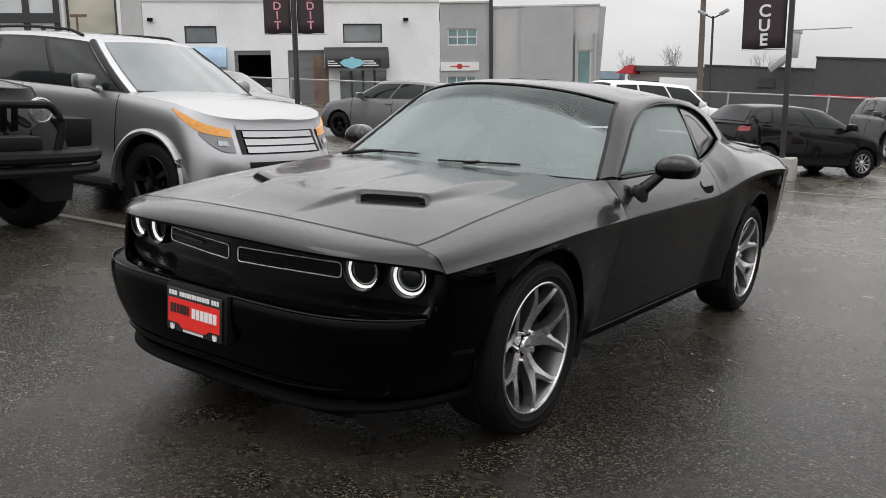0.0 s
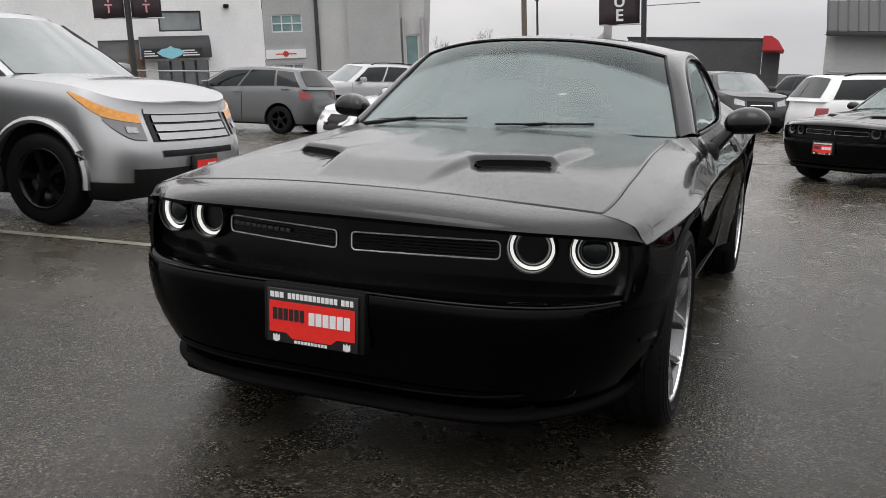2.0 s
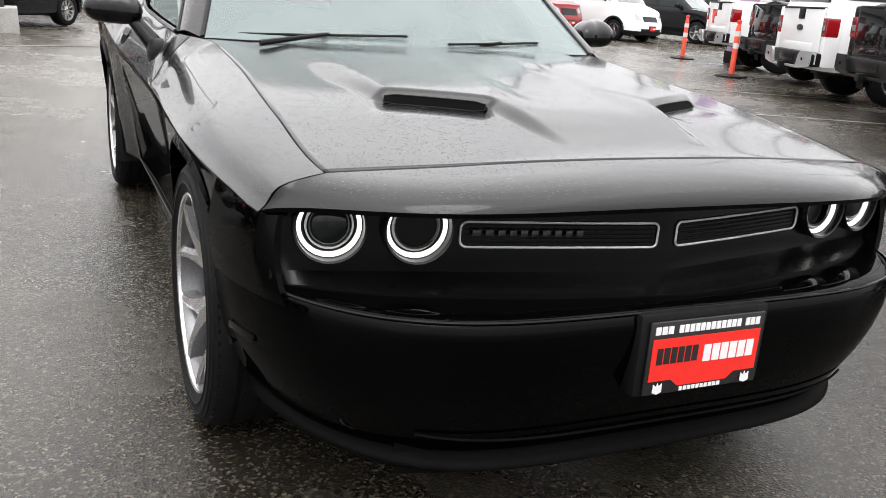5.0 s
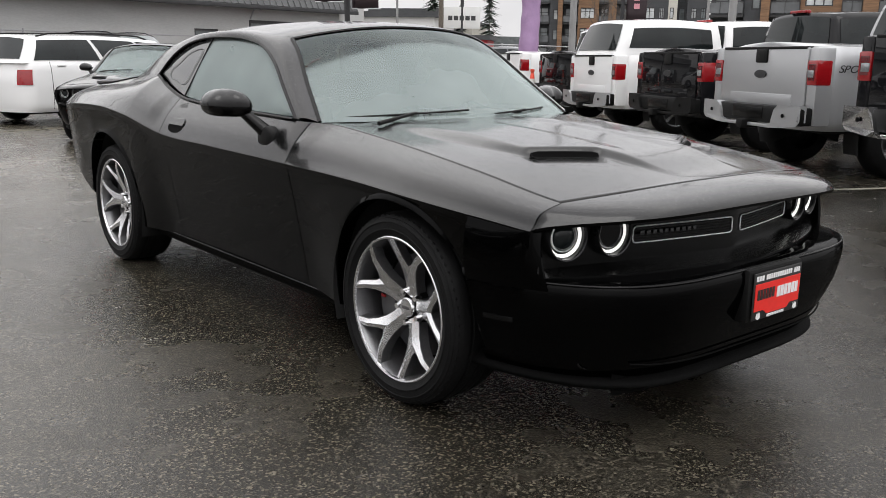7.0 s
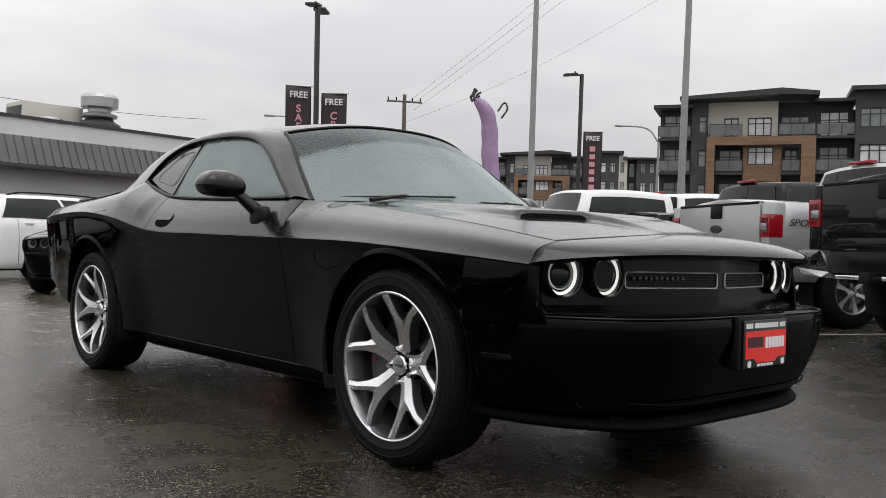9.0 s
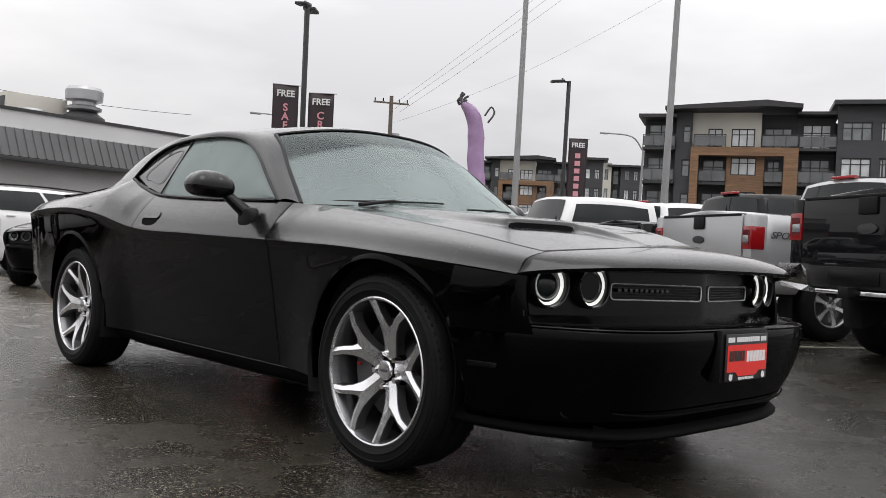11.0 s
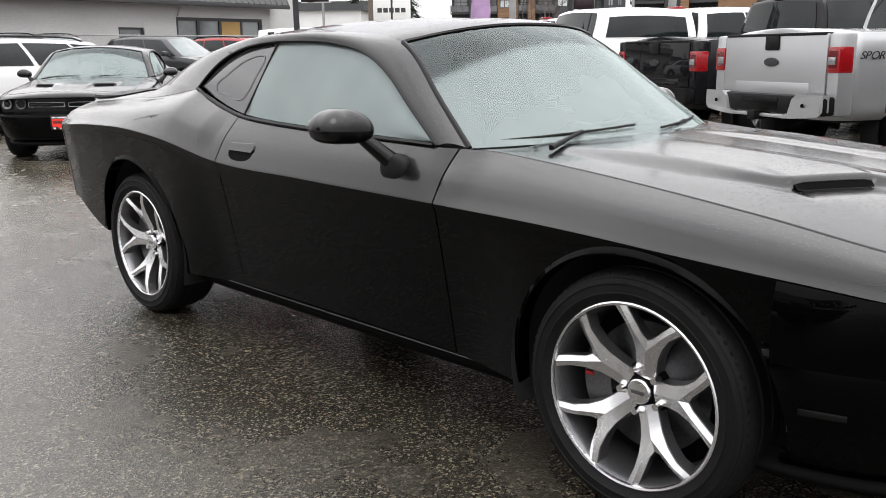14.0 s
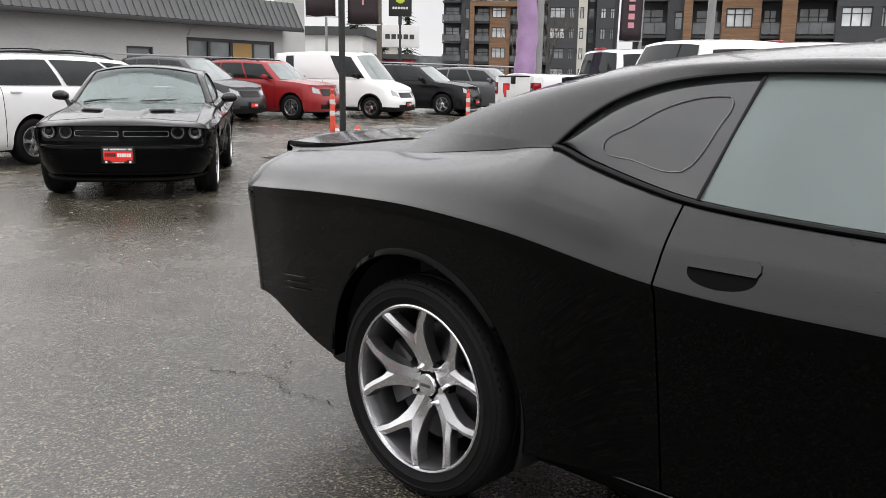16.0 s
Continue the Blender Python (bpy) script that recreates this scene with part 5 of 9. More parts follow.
# ---- yard ----
def asphalt_material():
    m = bpy.data.materials.new("wet_asphalt")
    m.use_nodes = True
    N, L = m.node_tree.nodes, m.node_tree.links
    b = N["Principled BSDF"]
    tc = N.new("ShaderNodeTexCoord")

    def tex(scale, detail=4.0, rough=0.6):
        t = N.new("ShaderNodeTexNoise")
        t.inputs["Scale"].default_value, t.inputs["Detail"].default_value, t.inputs["Roughness"].default_value = scale, detail, rough
        L.new(tc.outputs["Object"], t.inputs["Vector"])
        return t.outputs["Fac"]

    def span(sock, a, b_, lo, hi):
        r = N.new("ShaderNodeMapRange")
        r.inputs[1].default_value, r.inputs[2].default_value, r.inputs[3].default_value, r.inputs[4].default_value = a, b_, lo, hi
        L.new(sock, r.inputs[0])
        return r.outputs[0]

    def math_(op, a, b_):
        n = N.new("ShaderNodeMath")
        n.operation = op
        for i, v in enumerate((a, b_)):
            if isinstance(v, (int, float)):
                n.inputs[i].default_value = v
            else:
                L.new(v, n.inputs[i])
        return n.outputs[0]

    stones = N.new("ShaderNodeTexVoronoi")
    stones.inputs["Scale"].default_value = 130.0
    L.new(tc.outputs["Object"], stones.inputs["Vector"])
    patches, wear, fine = tex(0.22, 5.0), tex(1.6, 6.0), tex(260.0, 2.0)
    ramp = N.new("ShaderNodeValToRGB")
    e = ramp.color_ramp.elements
    e[0].position, e[0].color = 0.25, (0.0122, 0.0108, 0.0082, 1)
    e[1].position, e[1].color = 0.78, (0.0405, 0.0358, 0.0270, 1)
    L.new(math_("ADD", math_("MULTIPLY", patches, 0.55), math_("MULTIPLY", wear, 0.45)), ramp.inputs[0])
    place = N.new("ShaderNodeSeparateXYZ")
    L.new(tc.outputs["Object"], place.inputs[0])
    # albedo rises across the yard, painting in the sky sheen of far ground
    far_sheen = span(math_("ADD", math_("SUBTRACT", place.outputs["Y"], math_("MULTIPLY", math_("MINIMUM", place.outputs["X"], 2.5), 0.7)), math_("MULTIPLY", tex(0.35, 4.0), 5.0)), 0.5, 11.5, 0.62, 2.6)
    sep = N.new("ShaderNodeSeparateColor")
    L.new(stones.outputs["Color"], sep.inputs[0])
    speck = math_("ADD", math_("MULTIPLY", math_("POWER", sep.outputs[0], 6.0), 3.6), span(sep.outputs[1], 0.0, 1.0, 0.25, 1.05))
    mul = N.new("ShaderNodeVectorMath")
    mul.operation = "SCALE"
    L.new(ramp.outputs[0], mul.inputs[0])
    L.new(math_("MULTIPLY", speck, far_sheen), mul.inputs["Scale"])
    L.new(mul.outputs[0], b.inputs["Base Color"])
    wet = math_("ADD", math_("MULTIPLY", tex(0.45, 4.0), 0.6), math_("MULTIPLY", tex(3.5, 5.0), 0.4))
    L.new(span(wet, 0.40, 0.64, 0.12, 0.38), b.inputs["Roughness"])
    # specular rises along the same gradient, for the same sheen
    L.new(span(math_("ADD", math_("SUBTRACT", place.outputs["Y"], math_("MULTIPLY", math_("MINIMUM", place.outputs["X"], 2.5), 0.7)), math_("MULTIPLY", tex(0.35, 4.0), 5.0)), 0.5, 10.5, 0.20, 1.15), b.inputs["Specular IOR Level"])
    bp = N.new("ShaderNodeBump")
    bp.inputs["Strength"].default_value, bp.inputs["Distance"].default_value = 0.36, 0.005
    L.new(math_("ADD", math_("MULTIPLY", stones.outputs["Distance"], 0.8), math_("MULTIPLY", fine, 0.5)), bp.inputs["Height"])
    L.new(bp.outputs[0], b.inputs["Normal"])
    MATS["wet_asphalt"] = m
    return m


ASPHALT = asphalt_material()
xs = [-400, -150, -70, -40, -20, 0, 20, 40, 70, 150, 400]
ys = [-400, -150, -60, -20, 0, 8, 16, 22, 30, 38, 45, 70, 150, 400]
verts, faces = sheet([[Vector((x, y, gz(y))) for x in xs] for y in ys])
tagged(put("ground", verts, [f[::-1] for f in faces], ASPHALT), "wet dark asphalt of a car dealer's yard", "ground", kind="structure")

# the second coupe, of the same make
twin = copy_thing(coupe, pose(2.20, 10.44, 0, 0, 0, -37))
tagged(twin, "black two-door coupe with a red dealer plate, lamps unlit", "car", "black coupes")
for o in twin.children_recursive:
    if o.name.startswith("halo_ring"):
        o.material_slots[0].link = "OBJECT"
        o.material_slots[0].material = HALO_OFF

# ---- other vehicles: one builder, many makes ----
WHEELS = {}


def plain_wheel(car, x, y, s, r, style):
    """A tyre with a spoked rim; alike wheels share their meshes."""
    key = (round(r, 3), style)
    if key not in WHEELS:
        bm = bmesh.new()
        rim = r * (0.66 if style != "truck" else 0.62)
        w = 0.105 if r < 0.37 else 0.125
        lathe(bm, [(rim, -w), (r * 0.92, -w - 0.012), (r * 0.98, -w + 0.012), (r, -w * 0.5), (r, w * 0.5), (r * 0.98, w - 0.012), (r * 0.92, w + 0.012), (rim, w)], seg=40, axis="x")
        tyre = bpy.data.meshes.new("tyre")
        bm.to_mesh(tyre)
        tyre.materials.append(RUBBER)
        bm.free()
        bm = bmesh.new()
        lathe(bm, [(rim + 0.004, w - 0.004), (rim, w + 0.006), (rim - 0.016, w), (rim - 0.03, w - 0.05), (rim - 0.03, -0.02), (0.0, -0.02)], seg=40, axis="x")
        dish = bpy.data.meshes.new("rim")
        bm.to_mesh(dish)
        face = {"black": GLOSS_PLASTIC, "dark": GUNMETAL}.get(style, ALLOY)
        dish.materials.append(face if style in ("black", "dark") else GUNMETAL)
        bm.free()
        bm = bmesh.new()
        n = {"ten": 10, "truck": 6, "seven": 7}.get(style, 5)
        for k in range(n):
            a = 2 * math.pi * k / n + 0.2
            m = Matrix.Rotation(a, 4, "X")
            wide = 0.9 * rim / n + 0.012
            prof = [(0.045, wide * 0.42), (rim * 0.55, wide * 0.36), (rim - 0.008, wide * 0.75)]
            top, low = [], []
            for rr, hw in prof:
                for sgn in (-1, 1):
                    top.append(bm.verts.new(m @ Vector((w - 0.030 + 0.026 * rr / rim, sgn * hw, rr))))
                    low.append(bm.verts.new(m @ Vector((w - 0.065, sgn * hw * 1.1, rr))))
            for q in range(2):
                a0, a1, b0, b1 = 2 * q, 2 * q + 1, 2 * q + 2, 2 * q + 3
                bm.faces.new((top[a0], top[a1], top[b1], top[b0]))
                bm.faces.new((low[a0], top[a0], top[b0], low[b0]))
                bm.faces.new((top[a1], low[a1], low[b1], top[b1]))
        lathe(bm, [(0.075, w - 0.06), (0.07, w - 0.022), (0.03, w - 0.014), (0.0, w - 0.012)], seg=20, axis="x")
        spokes = bpy.data.meshes.new("spokes")
        bm.to_mesh(spokes)
        spokes.materials.append(face)
        bm.free()
        for me in (tyre, dish):
            me.polygons.foreach_set("use_smooth", [True] * len(me.polygons))
        WHEELS[key] = tyre, dish, spokes
    tyre, dish, spokes = WHEELS[key]
    wheel = new("wheel", tyre)
    wheel.parent = car
    wheel.matrix_basis = Matrix.Translation((s * x, y, r)) @ (Matrix.Rotation(math.pi, 4, "Z") if s < 0 else Matrix())
    for name, me in (("rim", dish), ("spokes", spokes)):
        o = new(name, me)
        o.parent = wheel
    return wheel


def vehicle(name, label, m, paint, yf, wb, yr, w, r, top, cab, glass=CAR_GLASS, style="ten", low=0.24, category="car", group="parked vehicles", splits=(0.36, 0.70),
            head=(0.45, 0.80, 0.62, 0.88), tail=(0.40, 0.92, 0.60, 0.88), grille=(0.42, 0.62, 0.86), grille_mat=None, cladding=None, blunt=0.10, rear_blunt=0.08, head_mat=None,
            rails=False, bars_=0, plate=True, trim=None, cab2=None, pillar=None, screen=None, doors=(0.0,), tail_mat=None, blank=()):
    """A parked vehicle, its nose at -y. top: (y, z) of the shoulder line; cab: base y0, y1, roof y0, y1, roof z, base and roof half width."""
    car = thing(name, m, label, category, group)
    shoulder = curve(top)
    arches = [(0.0, r * 1.20, r * 1.22), (wb, r * 1.20, r * 1.22)]
    D, DR = 0.55, 0.40

    def zlow(x, y):
        z = low
        if abs(x) > w * 0.80:
            for c, rx, rz in arches:
                d = (y - c) / rx
                if abs(d) < 1:
                    z = max(z, r * 0.98 + rz * math.sqrt(1 - d * d))
        return z

    H = []
    for a in np.linspace(0, math.pi / 2, 16)[:-1]:
        H.append((w * math.sin(a) ** 0.55, yr - DR + DR * max(0.0, math.cos(a)) ** rear_blunt_pow(rear_blunt)))
    ys = set(np.linspace(yr - DR, yf + D, 26).tolist())
    for c, rx, _ in arches:
        for a in np.linspace(0, math.pi, 17):
            y = c + rx * math.cos(a)
            if yf + D < y < yr - DR:
                ys.add(y)
        for y in (c - rx - 0.004, c + rx + 0.004):
            if yf + D < y < yr - DR:
                ys.add(y)
    for y in sorted(ys, reverse=True):
        H.append((w, y))
    for a in np.linspace(math.pi / 2, 0, 20)[1:]:
        H.append((w * math.sin(a) ** 0.62, yf + D - D * max(0.0, math.cos(a)) ** (rear_blunt_pow(blunt) + 0.12)))
    prof = curve([(0, 0.055), (0.05, 0.02), (0.25, 0.004), (0.5, 0.0), (0.72, 0.012), (0.90, 0.030), (1.0, 0.065)])

    def body(i, k, s=1, off=0.0):
        x, y = H[i]
        z = lerp(zlow(x, y), shoulder(y), k)
        hz = (z - low) / max(shoulder(y) - low, 1e-3)
        inset = prof(hz) - off
        fx = (w - inset) / w
        rake_f = 0.17 * smooth(0.40, 1.0, hz) + 0.03 * (1 - smooth(0, 0.2, hz))
        rake_r = 0.06 * smooth(0.6, 1.0, hz) + 0.03 * (1 - smooth(0, 0.2, hz))
        if y < yf + D:
            y = yf + D + (y - yf - D) * (1 - (rake_f - off) / D)
        elif y > yr - DR:
            y = yr - DR + (y - yr + DR) * (1 - (rake_r - off) / DR)
        return Vector((s * x * fx, y, z))

    ks = [0, 0.03, 0.10, 0.2, 0.32, 0.45, 0.58, 0.70, 0.80, 0.88, 0.94, 0.98, 1.0]
    verts, faces = [], []
    for s in (-1, 1):
        rows = [[body(i, k, s) for i in range(len(H))] for k in ks]
        rows = [[p + Vector((-s * 0.05, 0, 0.01)) for p in rows[0]]] + rows
        v, f = sheet(rows)
        f = [q[::-1] for q in f] if s < 0 else f
        faces += [tuple(j + len(verts) for j in q) for q in f]
        verts += v
    rows = []
    for i in range(len(H)):
        a, b = body(i, 1.0, 1), body(i, 1.0, -1)
        rows.append([a.lerp(b, u) + Vector((0, 0, (0.25 + 0.75 * smooth(yf + 0.05, yf + 0.6, H[i][1])) * (0.045 * (1 - (2 * u - 1) ** 2) + 0.012 * (1 - abs(2 * u - 1) ** 8)))) for u in np.linspace(0, 1, 11)])
    v, f = sheet(rows)
    faces += [tuple(j + len(verts) for j in q) for q in f]
    verts += v
    put("body", verts, faces, paint, car, sharp=42)
    front = [i for i in range(len(H)) if H[i][1] <= yf + D + 1e-6]
    rear = [i for i in range(len(H)) if H[i][1] >= yr - DR - 1e-6]

    def patch(nm, cols, x0, x1, k0, k1, mat, lab="", off=0.010, both=True, rows_=5, parent=None, swept=0.0, outline=None, stop=1.0):
        made = []
        sel = [i for i in cols if x0 * w <= H[i][0] <= x1 * w + 1e-6]
        if len(sel) < 2:
            return made
        for s in (-1, 1) if both else (0,):
            rows = []
            if outline:
                order = sorted(sel, key=lambda i: -i)
                walked = [0.0]
                for i, j in zip(order, order[1:]):
                    walked.append(walked[-1] + math.hypot(H[i][0] - H[j][0], H[i][1] - H[j][1]))
                order = [(i, d / walked[-1]) for i, d in zip(order, walked) if d / walked[-1] <= stop]
                below, above = curve([(u, a) for u, a, b in outline]), curve([(u, b) for u, a, b in outline])
                for q in np.linspace(0, 1, rows_):
                    row_ = []
                    for i, u in order:
                        z0_, z1_ = zlow(*H[i]), shoulder(H[i][1])
                        z = lerp(low, z1_, lerp(below(u), above(u), q))
                        row_.append(body(i, (z - z0_) / (z1_ - z0_), s, off))
                    rows.append(row_)
            for k in np.linspace(k0, k1, rows_) if not outline else ():
                if s:
                    rows.append([body(i, k + swept * (H[i][0] / w - x0) / (x1 - x0) * (0.35 + 0.65 * (k - k0) / (k1 - k0)), s, off) for i in sel])
                else:
                    order = sorted(sel, key=lambda i: H[i][0])
                    rows.append([body(i, k, -1, off) for i in order[::-1]] + [body(i, k, 1, off) for i in order])
            rim0 = [p.lerp(Vector((0, wb / 2, p.z)), 0.012) for p in rows[0]]
            rim1 = [p.lerp(Vector((0, wb / 2, p.z)), 0.012) for p in rows[-1]]
            rows = [rim0] + rows + [rim1]
            v, f = sheet(rows)
            made.append(put(nm, v, f, mat, parent or car, lab, sharp=40, core=(0, wb / 2, 0.7)))
        return made

    if head:
        patch("headlight", front, head[0], head[1], head[2] + 0.05, head[3] - 0.05, head_mat or LAMP_CLEAR, "clear headlight", swept=0.11)
    if grille:
        patch("grille", front, 0.0, grille[0], grille[1], grille[2], grille_mat or GLOSS_PLASTIC, "front grille", both=False)
        for b in range(bars_):
            k = lerp(grille[1], grille[2], (b + 1) / (bars_ + 1))
            patch("grille_bar", front, 0.0, grille[0] * 0.96, k - 0.014, k + 0.014, CHROME, "chrome grille bar", off=0.022, both=False, rows_=2)
        patch("lower_grille", front, 0.0, 0.60, 0.10, 0.28, MATT_PLASTIC, both=False, off=0.006)
        patch("badge", front, 0.0, 0.10, (grille[1] + grille[2]) / 2 - 0.05, (grille[1] + grille[2]) / 2 + 0.05, CHROME, "plain badge", off=0.03, both=False)
    if tail:
        patch("tail_light", rear, tail[0], tail[1], tail[2], tail[3], tail_mat or TAIL_RED, "red tail light", off=0.012)
    if cladding:
        patch("front_cladding", front, 0.0, 1.0, 0.0, 0.16, cladding, "dark lower cladding", both=False, off=0.012)
        patch("rear_cladding", rear, 0.0, 1.0, 0.0, 0.22, cladding, "dark lower cladding", both=False, off=0.012)
    if plate:
        c = body(front[-1], 0.30, 1)
        bm = bmesh.new()
        box(bm, (-0.16, c.y - 0.05, c.z - 0.085), (0.16, c.y - 0.01, c.z + 0.085), bevel=0.006)
        br = part("plate_bracket", bm, PLATE_BLACK, car, "black plate frame")
        bm = bmesh.new()
        box(bm, (-0.14, c.y - 0.056, c.z - 0.045), (0.14, c.y - 0.049, c.z + 0.045))
        part("plate", bm, PLATE_RED, br, "red dealer plate", smooth=False)
        bm = bmesh.new()
        box(bm, (0.005, c.y - 0.060, c.z - 0.02), (0.12, c.y - 0.055, c.z + 0.018))
        part("lettering", bm, PLATE_WHITE, br, smooth=False)

    # cabin: four sides and a roof, with panes set proud of the pillars
    def cabin(c, glass_, splits_, nm, rear_glass=True, paint_=paint):
        y0, y1, t0, t1, zr, wb_, wt_ = c

        def side(u, k, s):
            y = lerp(lerp(y0, y1, u), lerp(t0, t1, u), k)
            z0_ = shoulder(lerp(y0, y1, u)) - 0.02
            x = lerp(wb_, wt_, k) + 0.030 * math.sin(math.pi * k) - 0.05 * (abs(2 * u - 1) ** 6)
            dome = -0.05 * (2 * u - 1) ** 2 * k
            return Vector((s * x, y, lerp(z0_, zr, k) + dome))

        def end(vv, k, rear_):
            p = side(1.0 if rear_ else 0.0, k, 1)
            bow = (0.10 if rear_ else 0.20) * (1 - vv * vv)
            return Vector((p.x * vv, p.y + (bow * 0.6 if rear_ else -bow), p.z + 0.045 * k * (1 - vv * vv)))

        K, U, V = np.linspace(0, 1, 9), np.linspace(0, 1, 21), np.linspace(-1, 1, 15)
        verts, faces = [], []
        sheets = [[[side(u, k, s) for u in U] for k in K] for s in (-1, 1)] + [[[end(v, k, q) for v in V] for k in K] for q in (False, True)]
        roof_rows = []
        for u in U:
            a = side(u, 1, 1)
            roof_rows.append([Vector((a.x * v, a.y - 0.20 * (1 - v * v) * max(0, 1 - 4 * u) + 0.06 * (1 - v * v) * max(0, 4 * u - 3), a.z + 0.045 * (1 - v * v))) for v in V])
        sheets.append(roof_rows)
        for rows in sheets:
            v, f = sheet(rows)
            faces += [tuple(j + len(verts) for j in q) for q in f]
            verts += v
        me_ob = put(nm, verts, faces, paint_, car, sharp=40)
        bm = bmesh.new()
        bm.from_mesh(me_ob.data)
        bmesh.ops.remove_doubles(bm, verts=bm.verts, dist=0.004)
        bmesh.ops.recalc_face_normals(bm, faces=bm.faces)
        bm.to_mesh(me_ob.data)
        bm.free()
        for s in (-1, 1):
            edges = [0.03, *splits_, 0.965] if nm == "cabin" else [0.09, 0.93]
            k_low, k_high = (0.09, 0.88) if nm == "cabin" else (0.24, 0.80)
            for n_, (a, b) in enumerate(zip(edges, edges[1:])):
                if n_ in blank:
                    continue
                rows = [[side(lerp(a + 0.012, b - 0.012, t), k, s) + Vector((s * 0.008, 0, 0)) for t in np.linspace(0, 1, 9)] for k in np.linspace(k_low, k_high, 6)]
                v, f = sheet(rows)
                put("side_window", v, f, glass_, car, "dark side window", core=(0, (y0 + y1) / 2, 0.8))
            if pillar:
                rows = [[side(t, k, s) + Vector((s * 0.005, 0, 0)) for t in np.linspace(0.03, 0.965, 21)] for k in np.linspace(0.05, 0.93, 6)]
                v, f = sheet(rows)
                put("window_surround", v, f, pillar, car, core=(0, (y0 + y1) / 2, 0.8))
                bm = bmesh.new()
                sweep(bm, [side(0.012, k, s) + Vector((-s * 0.012, 0.0, -0.01)) for k in np.linspace(0.02, 0.95, 10)], 0.038, 8)
                part("windscreen_pillar", bm, pillar, car, "black windscreen pillar")
        for q in ((False, True) if rear_glass else (False,)):
            if q is False and nm != "cabin":
                continue
            rows = [[end(v, k, q) + Vector((0, 0.012 if q else -0.012, 0.004)) for v in np.linspace(-0.90, 0.90, 13)] for k in np.linspace(0.10 if not q else 0.16, 0.92, 6)]
            v, f = sheet(rows)
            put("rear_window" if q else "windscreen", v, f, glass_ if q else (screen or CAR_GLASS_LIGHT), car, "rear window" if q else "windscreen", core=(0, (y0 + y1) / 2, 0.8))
        if rails:
            for s in (-1, 1):
                bm = bmesh.new()
                pts = [side(u, 1, s) + Vector((-s * 0.05, 0, 0.055 if 0.12 < u < 0.9 else 0.015)) for u in np.linspace(0.08, 0.94, 12)]
                sweep(bm, pts, 0.016, 6)
                part("roof_rail", bm, MATT_PLASTIC, car, "roof rail")
        if nm == "cabin":
            for s in (-1, 1):
                p = side(0.10, 0.10, s)
                bm = bmesh.new()
                box(bm, (-0.11, -0.06, -0.07), (0.11, 0.06, 0.07), bevel=0.045, m=Matrix.Translation(p + Vector((s * 0.17, 0.02, 0.05))))
                tube(bm, p + Vector((s * 0.10, 0.02, 0.0)), p + Vector((-s * 0.02, 0.0, -0.03)), 0.03, 0.04, seg=8)
                part("door_mirror", bm, trim or paint, car, "door mirror")

    cabin(cab, glass, splits, "cabin")
    if cab2:
        cabin(cab2, glass, (), "canopy")
    # door gaps, handles
    side_cols = [i for i in range(len(H)) if abs(H[i][0] - w) < 1e-6]
    ylist = [cab[0] + 0.12 + (cab[1] - cab[0]) * 0.42 * q for q in (0, 1, 2)]
    for s in (-1, 1):
        for n_, y in enumerate(ylist):
            i = min(side_cols, key=lambda j: abs(H[j][1] - y))
            if zlow(*H[i]) > low + 0.02:
                continue
            bm = bmesh.new()
            pts = [body(i, k, s, 0.001) for k in np.linspace(0.06, 0.99, 9)]
            sweep(bm, pts, 0.005, 5)
            part("door_gap", bm, DARK, car)
            if n_ < 2:
                i2 = min(side_cols, key=lambda j: abs(H[j][1] - (ylist[n_ + 1] - 0.16)))
                p = body(i2, 0.86, s, 0.018)
                if zlow(*H[i2]) < low + 0.5:
                    bm = bmesh.new()
                    box(bm, (-0.012, -0.09, -0.014), (0.014, 0.09, 0.014), bevel=0.009, m=Matrix.Translation(p))
                    part("door_handle", bm, trim or paint, car, "door handle")
        for c, rx, rz in arches:
            rows = []
            for xx in (w - 0.07, w - 0.32):
                rows.append([Vector((s * xx, c + rx * 1.02 * math.cos(a), r * 0.98 + rz * 1.02 * math.sin(a))) for a in np.linspace(-0.3, math.pi + 0.3, 18)])
            rows.append([Vector((s * (w - 0.33), c, r)) for _ in range(18)])
            v, f = sheet(rows)
            put("wheel_liner", v, f, UNDER, car)
            if cladding:
                bm = bmesh.new()
                pts = [Vector((s * (w + 0.004), c + rx * 1.05 * math.cos(a), r * 0.98 + rz * 1.05 * math.sin(a))) for a in np.linspace(-0.1, math.pi + 0.1, 22)]
                sweep(bm, pts, 0.030, 6)
                part("arch_cladding", bm, cladding, car, "dark wheel arch trim")
        if cladding:
            bm = bmesh.new()
            tube(bm, (s * (w - 0.02), arches[0][1], low + 0.05), (s * (w - 0.02), wb - arches[1][1], low + 0.05), 0.055, seg=8)
            part("sill_cladding", bm, cladding, car)
        for y in (0.0, wb):
            plain_wheel(car, w - 0.135, y, s, r, style)
    bm = bmesh.new()
    box(bm, (-w * 0.80, yf + 0.25, low - 0.04), (w * 0.80, yr - 0.25, low + 0.22), bevel=0.04)
    box(bm, (-w * 0.55, yf + 0.5, low), (w * 0.55, yr - 0.5, low + 0.4), bevel=0.04)
    part("underbody", bm, UNDER, car)
    car["span"] = (yf, yr)
    return car, body, front, rear, patch


def rear_blunt_pow(b):
    return 0.55 if b < 0.12 else 0.9


def at(x, y, heading):
    """A place in the yard; heading: degrees by which the nose turns from -y."""
    return pose(x, y, gz(y), 0, 0, heading)


